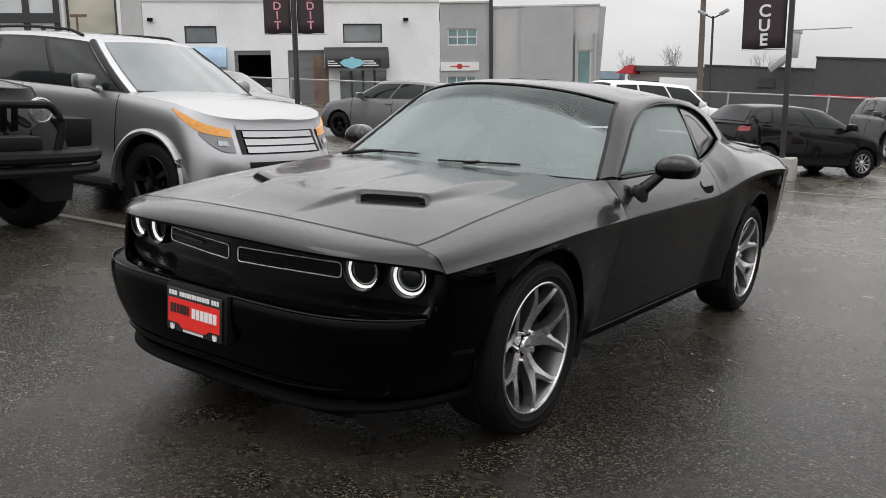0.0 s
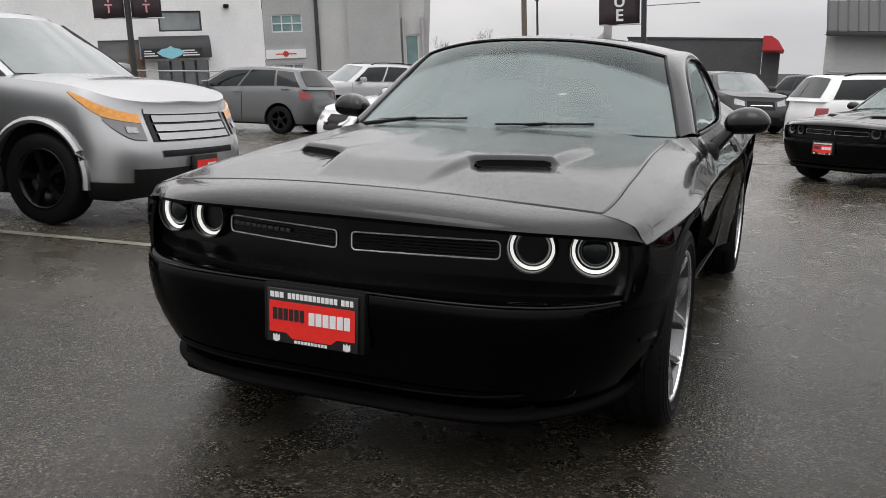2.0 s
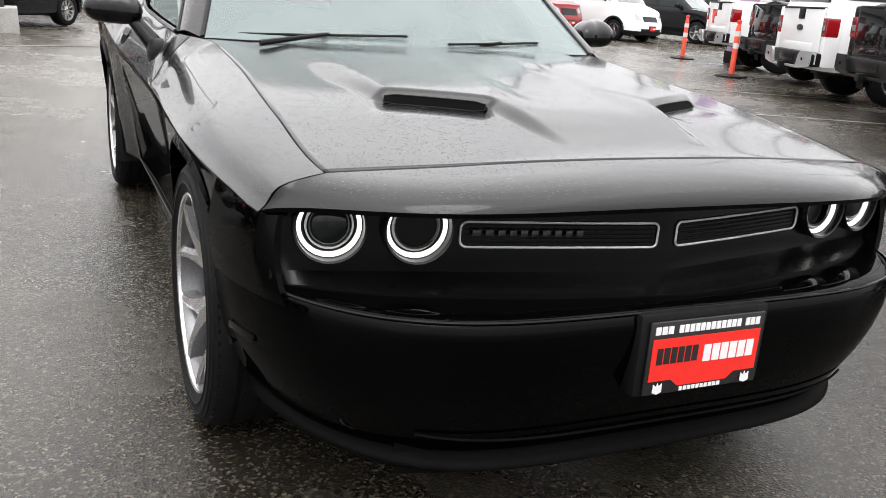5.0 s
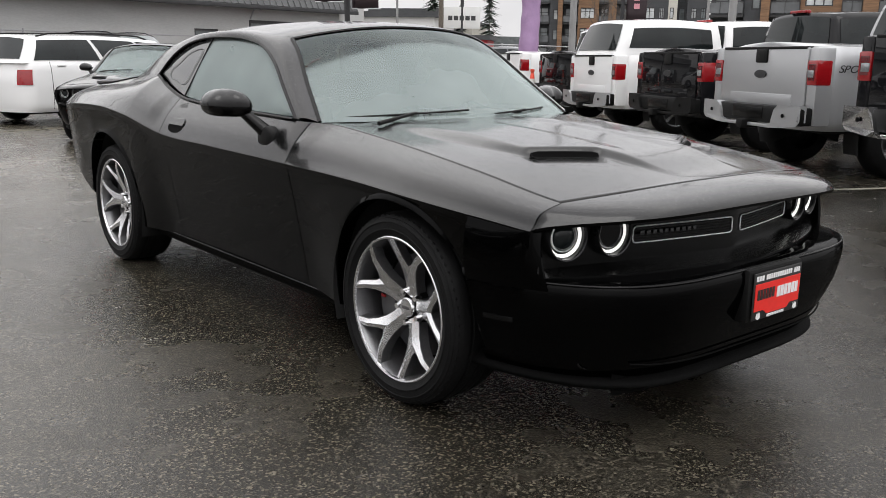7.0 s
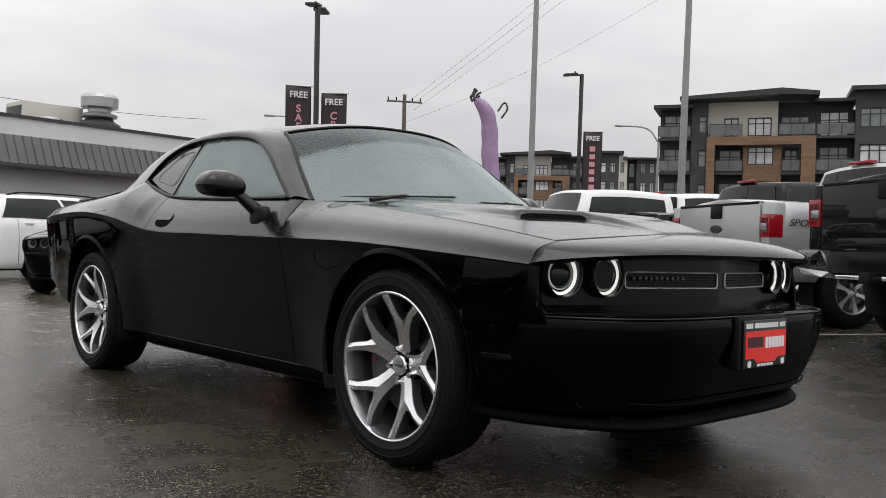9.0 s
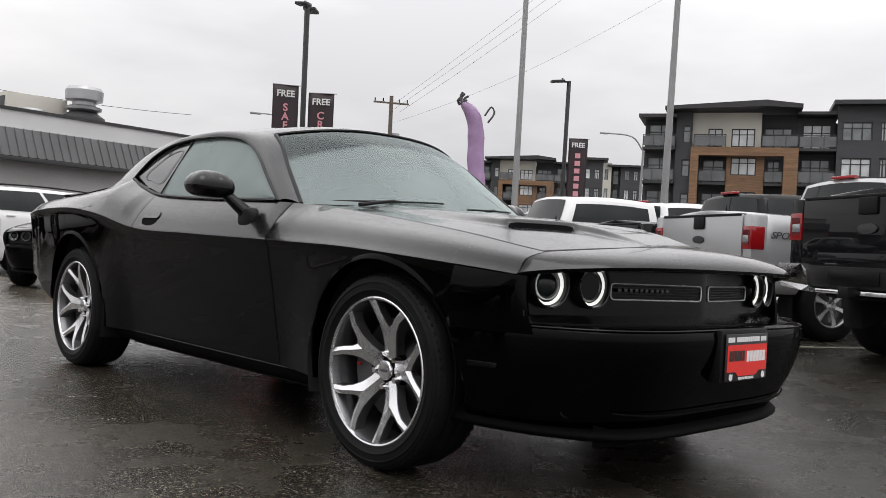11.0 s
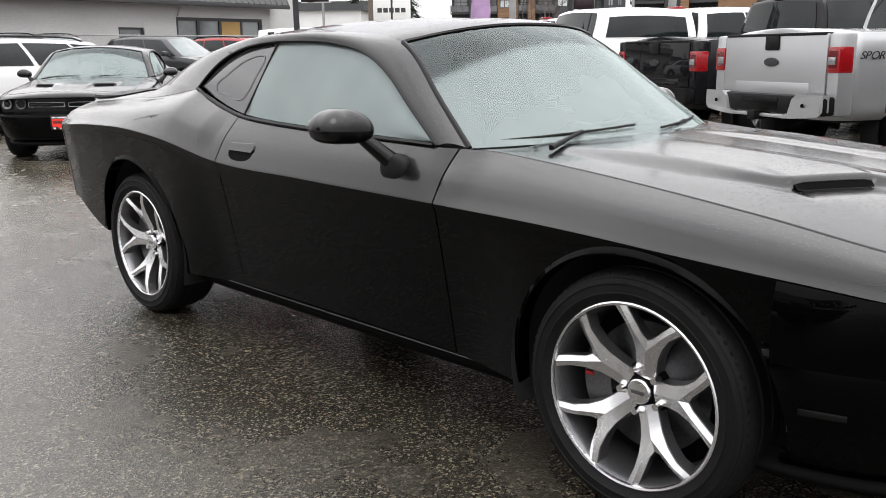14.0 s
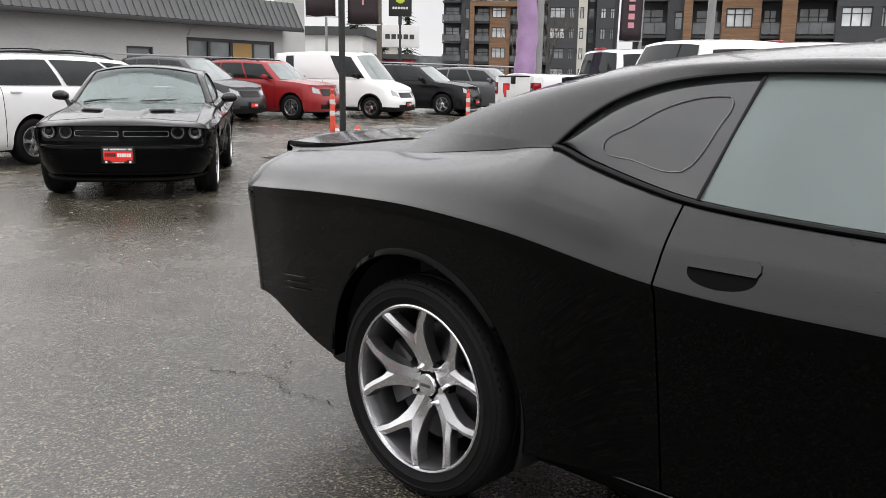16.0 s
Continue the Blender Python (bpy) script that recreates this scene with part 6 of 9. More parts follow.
SILVER = wet_paint("silver_paint", (0.42, 0.424, 0.43), metal=0.9, rough=0.33, drops=0.5, spec=0.3, flake=0.08)
SILVER2 = wet_paint("light_silver_paint", (0.46, 0.465, 0.475), metal=0.65, rough=0.38, drops=0.5, spec=0.3, flake=0.08)
GREY = wet_paint("grey_paint", (0.13, 0.133, 0.137), metal=0.5, rough=0.35, drops=0.5, spec=0.3, flake=0.1)
DARK_GREY = wet_paint("charcoal_paint", (0.035, 0.036, 0.038), metal=0.3, rough=0.35, drops=0.5, spec=0.2, flake=0.1)
BLACK2 = wet_paint("black_paint", (0.008, 0.008, 0.009), rough=0.3, drops=0.5)
WHITE = wet_paint("white_paint", (0.78, 0.78, 0.78), rough=0.35, drops=0.5, spec=0.3)
RED = wet_paint("red_paint", (0.25, 0.012, 0.014), metal=0.15, rough=0.35, drops=0.5, spec=0.2, flake=0.08)

suv_top = [(-0.95, 0.96), (-0.6, 1.02), (0.4, 1.12), (1.0, 1.13), (3.2, 1.17), (4.0, 1.12)]
# silver family SUV with black wheels
sedan_top = [(-0.95, 0.70), (-0.6, 0.78), (0.35, 0.93), (1.2, 0.95), (2.9, 1.0), (3.9, 0.98)]
hatch_top = [(-0.80, 0.74), (-0.5, 0.82), (0.35, 0.98), (1.0, 1.0), (2.6, 1.05), (3.4, 1.0)]

SILVER_TRIM = material("bright_silver_trim", (0.42, 0.42, 0.43), rough=0.3, metal=0.7, grain=0.05)
family_suv_car, ebody, efront, erear, epatch = vehicle("family_suv", "silver family SUV with black wheels and roof rails", at(-4.24, 2.94, 93), SILVER, -0.84, 2.75, 3.80, 0.95, 0.365,
    [(-0.84, 0.97), (-0.5, 1.06), (0.4, 1.14), (1.0, 1.16), (3.1, 1.19), (3.80, 1.15)], (0.36, 3.72, 1.16, 3.32, 1.69, 0.87, 0.68), style="black", splits=(0.30, 0.62), head=None,
    grille=None, cladding=MATT_PLASTIC, rails=True, pillar=GLOSS_PLASTIC, category="SUV", plate=True)
for k in (0.645, 0.735, 0.83):
    epatch("grille_bar", efront, 0.0, 0.565, k - 0.040, k + 0.030, SILVER_TRIM, "silver grille bar", off=0.018, both=False, rows_=3)
epatch("grille", efront, 0.0, 0.58, 0.585, 0.875, GLOSS_PLASTIC, "dark grille with silver bars", off=0.006, both=False)
epatch("lower_grille", efront, 0.0, 0.50, 0.42, 0.49, GLOSS_PLASTIC, "slim lower intake", off=0.008, both=False)
epatch("headlight", efront, 0.60, 1.0, 0, 0, GUNMETAL, "dark headlight under the amber strip", off=0.012, outline=[(0, 0.60, 0.78), (0.2, 0.61, 0.79), (0.36, 0.68, 0.80), (0.52, 0.78, 0.82)], stop=0.52)
epatch("projector", efront, 0.68, 0.80, 0.67, 0.73, LAMP_CLEAR, "clear projector lens", off=0.020)
epatch("turn_signal", efront, 0.60, 1.0, 0, 0, AMBER, "amber turn signal sweeping back along the wing", off=0.016, outline=[(0, 0.775, 0.865), (0.3, 0.785, 0.885), (0.5, 0.80, 0.905), (0.75, 0.875, 0.935), (1, 0.945, 0.955)])
epatch("chin_panel", efront, 0.0, 0.80, 0.10, 0.30, MATT_PLASTIC, "black lower bumper panel", off=0.014, both=False)
epatch("badge", efront, 0.0, 0.12, 0.705, 0.775, EMBLEM, "dark oval badge", off=0.03, both=False)
epatch("grille_mesh", efront, 0.0, 0.60, 0.875, 0.925, SILVER_TRIM, "silver mesh band over the grille", off=0.010, both=False)
for o in family_suv_car.children:
    if o.name.startswith("arch_cladding"):
        o.data.materials[0] = SILVER
    elif o.name.startswith("door_handle"):
        o.data.materials[0] = CHROME

# black off-roader with a tube bumper
def off_roader(m):
    car, body, front, rear, patch = vehicle("off_roader", "black off-road SUV with a tubular steel bumper", m, BLACK2, -0.42, 2.42, 3.55, 0.76, 0.45,
        [(-0.42, 1.16), (0.4, 1.20), (0.8, 1.22), (3.0, 1.22), (3.55, 1.2)], (0.72, 3.4, 0.98, 3.3, 1.82, 0.74, 0.66), style="black", low=0.55, splits=(0.38, 0.72), head=None, grille=None, plate=False, category="SUV",
        blunt=0.05)
    for s in (-1, 1):
        bm = bmesh.new()
        lathe(bm, [(0.105, 0.0), (0.105, -0.03), (0.092, -0.04), (0.085, -0.03), (0.06, -0.035), (0.0, -0.045)], seg=28, axis="y", m=Matrix.Translation((s * 0.50, -0.40, 1.0)))
        part("headlight", bm, LAMP_CLEAR, car, "round headlight")
        bm = bmesh.new()
        box(bm, (0.66 if s > 0 else -0.98, -0.36, 0.86), (0.98 if s > 0 else -0.66, 0.62, 0.94), bevel=0.035)
        box(bm, (0.66 if s > 0 else -0.98, -0.42, 0.70), (0.98 if s > 0 else -0.66, -0.34, 0.94), bevel=0.03)
        part("fender_flare", bm, MATT_PLASTIC, car, "black plastic fender flare")
    for i in range(7):
        bm = bmesh.new()
        x = (i - 3) * 0.092
        box(bm, (x - 0.024, -0.43, 0.84), (x + 0.024, -0.40, 1.08), bevel=0.012)
        part("grille_slot", bm, DARK, car)
    for z, rr in ((0.66, 0.055), (0.55, 0.04)):
        bm = bmesh.new()
        pts = path3([(-0.95, -0.48, z), (-0.80, -0.66, z), (0, -0.74, z), (0.80, -0.66, z), (0.95, -0.48, z)], 24)
        sweep(bm, pts, rr, 10)
        part("bumper_tube", bm, MATT_PLASTIC, car, "black steel bumper tube")
    bm = bmesh.new()
    pts = path3([(-0.42, -0.72, 0.66), (-0.46, -0.74, 0.92), (-0.36, -0.70, 1.06), (0.36, -0.70, 1.06), (0.46, -0.74, 0.92), (0.42, -0.72, 0.66)], 30)
    sweep(bm, pts, 0.032, 10)
    part("bull_bar", bm, MATT_PLASTIC, car, "black tubular bull bar")
    bm = bmesh.new()
    box(bm, (-0.30, -0.74, 0.70), (0.30, -0.56, 0.82), bevel=0.03)
    part("winch", bm, MATT_PLASTIC, car, "black winch")
    return car


off_roader(at(-4.56, 0.44, 93))

vehicle("hatchback", "dark silver five-door hatchback with black wheels", at(-12.0, 14.4, -88), GREY, -0.82, 2.56, 3.26, 0.86, 0.315, hatch_top, (0.30, 3.20, 1.05, 2.86, 1.46, 0.79, 0.60), style="black", splits=(0.40, 0.74), tail=(0.62, 0.98, 0.70, 0.92))
white_sedan, wbody, wfront, wrear, wpatch = vehicle("sedan", "white four-door sedan with silver wheels", at(-5.47, 10.72, -31), WHITE, -0.98, 2.775, 3.92, 0.92, 0.34, sedan_top, (0.35, 3.45, 1.25, 2.75, 1.44, 0.83, 0.60), style="ten", splits=(0.40, 0.78), head=None, grille=None, pillar=GLOSS_PLASTIC, plate=False)
wpatch("grille", wfront, 0.0, 0.40, 0.30, 0.88, GLOSS_PLASTIC, "black grille with a bright V", both=False)
wpatch("grille_trim", wfront, 0.12, 0.52, 0, 0, CHROME, "bright V-shaped grille strip", off=0.024, outline=[(0, 0.50, 0.60), (0.4, 0.54, 0.66), (1, 0.82, 0.92)], stop=0.95)
wpatch("headlight", wfront, 0.52, 1.0, 0, 0, LAMP_CLEAR, "clear swept-back headlight", off=0.012, outline=[(0, 0.62, 0.78), (0.4, 0.67, 0.84), (0.8, 0.80, 0.90), (1, 0.88, 0.92)], stop=0.9)
wpatch("lamp_inner", wfront, 0.58, 0.90, 0, 0, GUNMETAL, "dark lamp interior", off=0.018, outline=[(0, 0.66, 0.74), (1, 0.76, 0.83)])
wpatch("fog_slot", wfront, 0.64, 0.86, 0.33, 0.40, GLOSS_PLASTIC, "black fog light slot", off=0.010)
wpatch("lower_grille", wfront, 0.0, 0.62, 0.02, 0.12, MATT_PLASTIC, "black lower intake", off=0.008, both=False)
wpatch("badge", wfront, 0.0, 0.09, 0.62, 0.74, CHROME, "plain round badge", off=0.03, both=False)
vehicle("small_hatchback", "black small hatchback with silver wheels", at(-1.05, 17.2, 141.5), BLACK2, -0.72, 2.385, 2.95, 0.80, 0.30, [(-0.72, 0.70), (-0.4, 0.80), (0.35, 0.95), (1.0, 0.98), (2.3, 1.04), (2.95, 1.0)], (0.15, 2.90, 0.95, 2.6, 1.36, 0.75, 0.57), style="ten", splits=(0.42, 0.80), tail=(0.55, 0.95, 0.80, 0.94))
vehicle("minivan", "white minivan with dark windows and roof rack", at(5.16, 16.0, 109.9), WHITE, -0.95, 3.08, 4.15, 0.98, 0.335, [(-0.95, 0.82), (-0.6, 0.95), (0.2, 1.08), (1.0, 1.10), (3.6, 1.12), (4.15, 1.10)], (-0.05, 4.08, 0.95, 3.80, 1.57, 0.92, 0.74), style="five", splits=(0.26, 0.60), rails=True, category="van", tail=(0.70, 0.98, 0.55, 0.85))
row = 17.5
vehicle("crossover", "bronze-grey compact crossover with chrome grille", at(0.0, 23.0, 26), DARK_GREY, -0.9, 2.70, 3.65, 0.92, 0.36, suv_top, (0.40, 3.55, 1.15, 3.15, 1.67, 0.84, 0.66), style="five", cladding=MATT_PLASTIC, category="SUV", grille=(0.42, 0.55, 0.86), bars_=1)
vehicle("crossover", "dark crossover parked by the fence", at(3.4, 24.3, 42), DARK_GREY, -0.9, 2.65, 3.6, 0.90, 0.35, suv_top, (0.40, 3.50, 1.15, 3.10, 1.66, 0.84, 0.66), style="five", category="SUV")
vehicle("compact_suv", "black boxy compact SUV with roof rails", at(7.4, 21.6, row), BLACK2, -0.82, 2.62, 3.6, 0.90, 0.36, suv_top, (0.45, 3.5, 1.05, 3.35, 1.72, 0.84, 0.70), style="five", rails=True, category="SUV", bars_=1)
vehicle("compact_suv", "charcoal compact SUV with clear lamps", at(10.95, 21.8, row), DARK_GREY, -0.90, 2.69, 3.62, 0.92, 0.36, [(-0.90, 0.90), (-0.5, 1.0), (0.3, 1.10), (1.0, 1.12), (3.1, 1.18), (3.62, 1.12)], (0.2, 3.5, 1.05, 3.10, 1.68, 0.84, 0.64), style="five", category="SUV", cladding=MATT_PLASTIC)
vehicle("compact_suv", "red compact SUV with silver wheels", at(13.6, 21.6, row), RED, -0.82, 2.635, 3.58, 0.88, 0.355, [(-0.82, 0.98), (-0.5, 1.02), (0.4, 1.10), (1.0, 1.12), (3.1, 1.16), (3.58, 1.12)], (0.45, 3.48, 1.10, 3.2, 1.66, 0.82, 0.66), style="five", rails=True, category="SUV", grille=(0.45, 0.60, 0.86))
vehicle("panel_van", "white high-roofed delivery van without side windows", at(16.5, 21.4, row), WHITE, -0.85, 2.91, 3.74, 0.90, 0.325, [(-0.85, 0.88), (-0.4, 1.0), (0.1, 1.14), (1.0, 1.20), (3.74, 1.20)], (0.0, 3.70, 0.75, 3.62, 2.0, 0.86, 0.72), style="five", category="van", splits=(0.30, 0.74, 0.86), blank=(1, 3), trim=MATT_PLASTIC, cladding=MATT_PLASTIC)
vehicle("crossover", "black crossover with five-spoke wheels", at(20.3, 21.9, row), BLACK2, -0.9, 2.89, 3.95, 0.92, 0.365, suv_top, (0.35, 3.85, 1.15, 3.5, 1.68, 0.84, 0.66), style="five", rails=True, category="SUV")
vehicle("crossover", "grey crossover with a red dealer plate", at(24.0, 21.9, row), GREY, -0.9, 2.7, 3.7, 0.92, 0.36, suv_top, (0.40, 3.6, 1.15, 3.2, 1.66, 0.84, 0.66), style="five", category="SUV")
vehicle("sedan", "silver sedan parked behind the hatchback", at(-7.88, 16.28, -32), SILVER2, -0.92, 2.70, 3.7, 0.89, 0.32, sedan_top, (0.30, 3.35, 1.2, 2.7, 1.46, 0.80, 0.60), style="five")
vehicle("sedan", "dark grey sedan beside the white one", at(-6.9, 14.4, -32), GREY, -0.95, 2.78, 3.85, 0.91, 0.33, sedan_top, (0.35, 3.4, 1.25, 2.75, 1.45, 0.82, 0.60), style="five")
vehicle("crossover", "grey crossover with roof rails behind the sedans", at(-11.5, 19.2, -30), SILVER2, -0.9, 2.65, 3.6, 0.90, 0.35, suv_top, (0.40, 3.50, 1.15, 3.10, 1.66, 0.84, 0.66), style="five", rails=True, category="SUV")
vehicle("compact_suv", "white compact SUV near the fence", at(-5.3, 21.5, 140), WHITE, -0.9, 2.62, 3.6, 0.90, 0.35, suv_top, (0.40, 3.50, 1.05, 3.3, 1.70, 0.84, 0.68), style="five", category="SUV")
vehicle("sedan", "white sedan seen past the silver SUV", at(-13.8, 10.0, 95), WHITE, -0.92, 2.70, 3.75, 0.89, 0.32, sedan_top, (0.30, 3.45, 1.2, 2.75, 1.44, 0.80, 0.60), style="five")
vehicle("sedan", "grey sedan parked near the awnings", at(-14.2, 13.2, 95), GREY, -0.92, 2.70, 3.75, 0.89, 0.32, sedan_top, (0.30, 3.45, 1.2, 2.75, 1.46, 0.80, 0.60), style="five")


TRUCK_LENS = material("dark_tail_lens", (0.10, 0.004, 0.006), rough=0.15, coat=0.6, grain=0.12, grain_scale=60)


def pickup(label, m, paint, cab_glass=CAR_GLASS, canopy=False, lift=0.0, chrome=False, tail_mat=None, style="truck", emblem=True):
    r = 0.405 + lift * 0.35
    top = [(-1.0, 1.12 + lift), (-0.5, 1.18 + lift), (0.5, 1.27 + lift), (1.0, 1.30 + lift), (2.6, 1.36 + lift), (4.88, 1.38 + lift)]
    car, body, front, rear, patch = vehicle("pickup_truck", label, m, paint, -0.98, 3.68, 4.86, 1.0, r, top, (0.45, 2.75, 1.05, 2.64, 2.00 + lift, 0.95, 0.79), glass=cab_glass, style=style, low=0.46 + lift,
        category="pickup truck", splits=(0.50,), head=(0.55, 0.95, 0.60, 0.86), grille=(0.55, 0.42, 0.86), tail=None, plate=False, rear_blunt=0.05,
        cab2=(2.80, 4.84, 2.86, 4.62, 1.98 + lift, 0.94, 0.80) if canopy else None, trim=GLOSS_PLASTIC)
    z = lambda k: lerp(0.46 + lift, 1.38 + lift, k)
    yb = body(rear[0], 0.5).y
    bm = bmesh.new()
    box(bm, (-0.825, yb - 0.02, z(0.20)), (0.825, yb + 0.030, z(0.985)), bevel=0.02)
    gate = part("tailgate", bm, paint, car, "tailgate")
    for s in (-1, 1):
        bm = bmesh.new()
        box(bm, (0.834 if s > 0 else -0.998, yb - 0.20, z(0.06)), (0.998 if s > 0 else -0.834, yb + 0.024, z(0.99)), bevel=0.035)
        part("bed_corner", bm, paint, car)
    bm = bmesh.new()
    box(bm, (-0.60, yb + 0.026, z(0.28)), (0.60, yb + 0.035, z(0.42)), bevel=0.004)
    part("gate_panel", bm, paint, gate)
    bm = bmesh.new()
    box(bm, (-0.80, yb - 0.06, z(0.965)), (0.80, yb + 0.042, z(1.0)), bevel=0.012)
    part("gate_cap", bm, MATT_PLASTIC, gate)
    bm = bmesh.new()
    box(bm, (-0.11, yb + 0.022, z(0.80)), (0.11, yb + 0.052, z(0.975)), bevel=0.02)
    part("gate_handle", bm, MATT_PLASTIC, gate, "black tailgate handle")
    if emblem:
        bm = bmesh.new()
        m4 = Matrix.Translation((0, yb + 0.034, z(0.66))) @ Matrix.Diagonal((1, 1, 0.42, 1))
        lathe(bm, [(0.115, 0), (0.112, 0.014), (0.0, 0.016)], seg=28, axis="y", m=m4)
        part("badge", bm, EMBLEM, gate, "oval badge")
    for s in (-1, 1):
        bm = bmesh.new()
        box(bm, (0.835 if s > 0 else -1.005, yb - 0.16, z(0.54)), (1.005 if s > 0 else -0.835, yb + 0.034, z(0.84)), bevel=0.025)
        lamp = part("tail_light", bm, tail_mat or TAIL_RED, car, "tall red tail light")
        bm = bmesh.new()
        box(bm, (0.86 if s > 0 else -0.975, yb + 0.03, z(0.60)), (0.975 if s > 0 else -0.86, yb + 0.037, z(0.79)), bevel=0.003)
        part("lamp_inner", bm, TRUCK_LENS, lamp, "dark red inner lens", smooth=False)
        bm = bmesh.new()
        box(bm, (0.852 if s > 0 else -0.955, yb + 0.03, z(0.635)), (0.955 if s > 0 else -0.852, yb + 0.041, z(0.72)), bevel=0.003)
        part("reverse_lamp", bm, LAMP_CLEAR, lamp)
    bm = bmesh.new()
    box(bm, (-0.98, yb + 0.00, 0.52 + lift), (0.98, yb + 0.17, 0.72 + lift), bevel=0.035)
    bumper = part("rear_bumper", bm, MATT_PLASTIC, car, "black rear step bumper")
    bright = CHROME if chrome else SILVER2 if paint in (SILVER, SILVER2, WHITE) else MATT_PLASTIC
    for s in (-1, 1):
        bm = bmesh.new()
        loop = [(0.42, 0.50), (0.50, 0.53), (0.55, 0.68), (0.62, 0.735), (0.985, 0.735), (0.985, 0.56), (0.93, 0.51), (0.60, 0.48), (0.42, 0.47)]
        lo_ = [bm.verts.new((s * x, yb + 0.10, z_ + lift)) for x, z_ in loop]
        hi_ = [bm.verts.new((s * x * (1 - 0.02 * (x > 0.9)), yb + (0.205 if x < 0.9 else 0.17), z_ + lift)) for x, z_ in loop]
        bm.faces.new(lo_)
        bm.faces.new(hi_)
        for k in range(len(loop)):
            bm.faces.new((lo_[k], lo_[(k + 1) % len(loop)], hi_[(k + 1) % len(loop)], hi_[k]))
        bmesh.ops.recalc_face_normals(bm, faces=bm.faces)
        part("bumper_end", bm, bright, bumper, "bright bumper end", smooth=False)
        bm = bmesh.new()
        tube(bm, (s * 0.72, yb + 0.203, 0.62 + lift), (s * 0.72, yb + 0.212, 0.62 + lift), 0.022, seg=14)
        part("sensor", bm, DARK, bumper)
    bm = bmesh.new()
    box(bm, (-0.43, yb + 0.12, 0.47 + lift), (0.43, yb + 0.200, 0.51 + lift), bevel=0.012)
    part("bumper_lip", bm, bright, bumper, "bright lower bumper lip")
    bm = bmesh.new()
    box(bm, (-0.30, yb + 0.165, 0.56 + lift), (0.30, yb + 0.178, 0.69 + lift), bevel=0.004)
    part("step_pad", bm, GLOSS_PLASTIC, bumper, "black step pad")
    bm = bmesh.new()
    box(bm, (-0.06, yb + 0.05, 0.44 + lift), (0.06, yb + 0.28, 0.54 + lift), bevel=0.015)
    part("tow_hitch", bm, MATT_PLASTIC, bumper)
    bm = bmesh.new()
    box(bm, (-0.20, 2.63, 2.00 + lift), (0.20, 2.73, 2.045 + lift), bevel=0.015)
    part("brake_light", bm, TAIL_RED, car, "high red brake light")
    return car


def truck_at(x, y, heading, back=4.86):
    """A truck placed by the middle of its tailgate."""
    f = Vector((math.sin(radians(heading)), -math.cos(radians(heading)), 0))
    p = Vector((x, y, 0)) + f * back
    return at(p.x, p.y, heading)


def lettering(word, size, m, mat, parent, name="letter"):
    """Each character of a word as a thin plate of its own."""
    x = 0.0
    for ch in word:
        cu = bpy.data.curves.new("glyph", "FONT")
        cu.body, cu.size, cu.extrude = ch, size, 0.002
        ob = bpy.data.objects.new("glyph", cu)
        me = bpy.data.meshes.new_from_object(ob)
        bpy.data.objects.remove(ob)
        bpy.data.curves.remove(cu)
        lo_, hi_ = min(v.co.x for v in me.vertices), max(v.co.x for v in me.vertices)
        wide = hi_ - lo_
        me.transform(m @ Matrix.Translation((x - lo_, 0, 0)))
        me.materials.append(mat)
        o = new(name, me)
        o.parent = parent
        x += wide + size * 0.07


silver_truck = pickup("silver pickup truck with black tailgate handle and red lamps", truck_at(6.93, 3.09, 64), SILVER2, CAR_GLASS, lift=0.08)
for s, m4 in ((-1, Matrix.Translation((-1.004, 4.62, 1.18)) @ Matrix.Rotation(radians(-90), 4, "Z") @ Matrix.Rotation(radians(90), 4, "X")),
              (1, Matrix.Translation((1.004, 4.02, 1.18)) @ Matrix.Rotation(radians(90), 4, "Z") @ Matrix.Rotation(radians(90), 4, "X"))):
    lettering("SPORT", 0.115, m4 @ Matrix(((1.25, 0.35, 0, 0), (0, 1, 0, 0), (0, 0, 1, 0), (0, 0, 0, 1))), PLATE_BLACK, silver_truck, "decal_letter")
pickup("black pickup truck with a dented-looking dark tailgate", truck_at(8.56, 5.55, 64), BLACK2, CAR_GLASS, lift=0.04)
pickup("white pickup truck with a white canopy over its bed", truck_at(9.76, 8.04, 64), WHITE, CAR_GLASS, canopy=True)
pickup("lifted black pickup truck with a chrome rear bumper", truck_at(5.15, 0.45, 64), BLACK2, CAR_GLASS, lift=0.16, chrome=True)
pickup("black pickup truck parked next to the white canopy truck", truck_at(11.5, 10.5, 64), BLACK2, CAR_GLASS, lift=0.04, emblem=False)
marked_truck = pickup("white pickup truck with a red mark on its tailgate", truck_at(12.95, 13.4, 64), WHITE, CAR_GLASS, lift=0.06, emblem=False)
gate = next(o for o in marked_truck.children if o.name.startswith("tailgate"))
gate_y = max(v.co.y for v in gate.data.vertices)
for name, mat, grow, out in (("mark_outline", PLATE_BLACK, 0.025, 0.003), ("mark", PLATE_RED, 0.0, 0.006)):
    bm = bmesh.new()
    extrude_shape(bm, [(0.22 - grow, 1.24 + grow), (0.50 + grow, 1.24 + grow), (0.52 + grow, 1.10), (0.45, 0.98 - grow), (0.37 - grow, 0.98 - grow), (0.36, 1.12), (0.22 - grow, 1.14 - grow)], -out, 0.0, m=Matrix.Translation((0, gate_y, 0)) @ Matrix.Rotation(radians(90), 4, "X"))
    part(name, bm, mat, gate, "plain red mark" if name == "mark" else "dark edge of the mark", smooth=False)

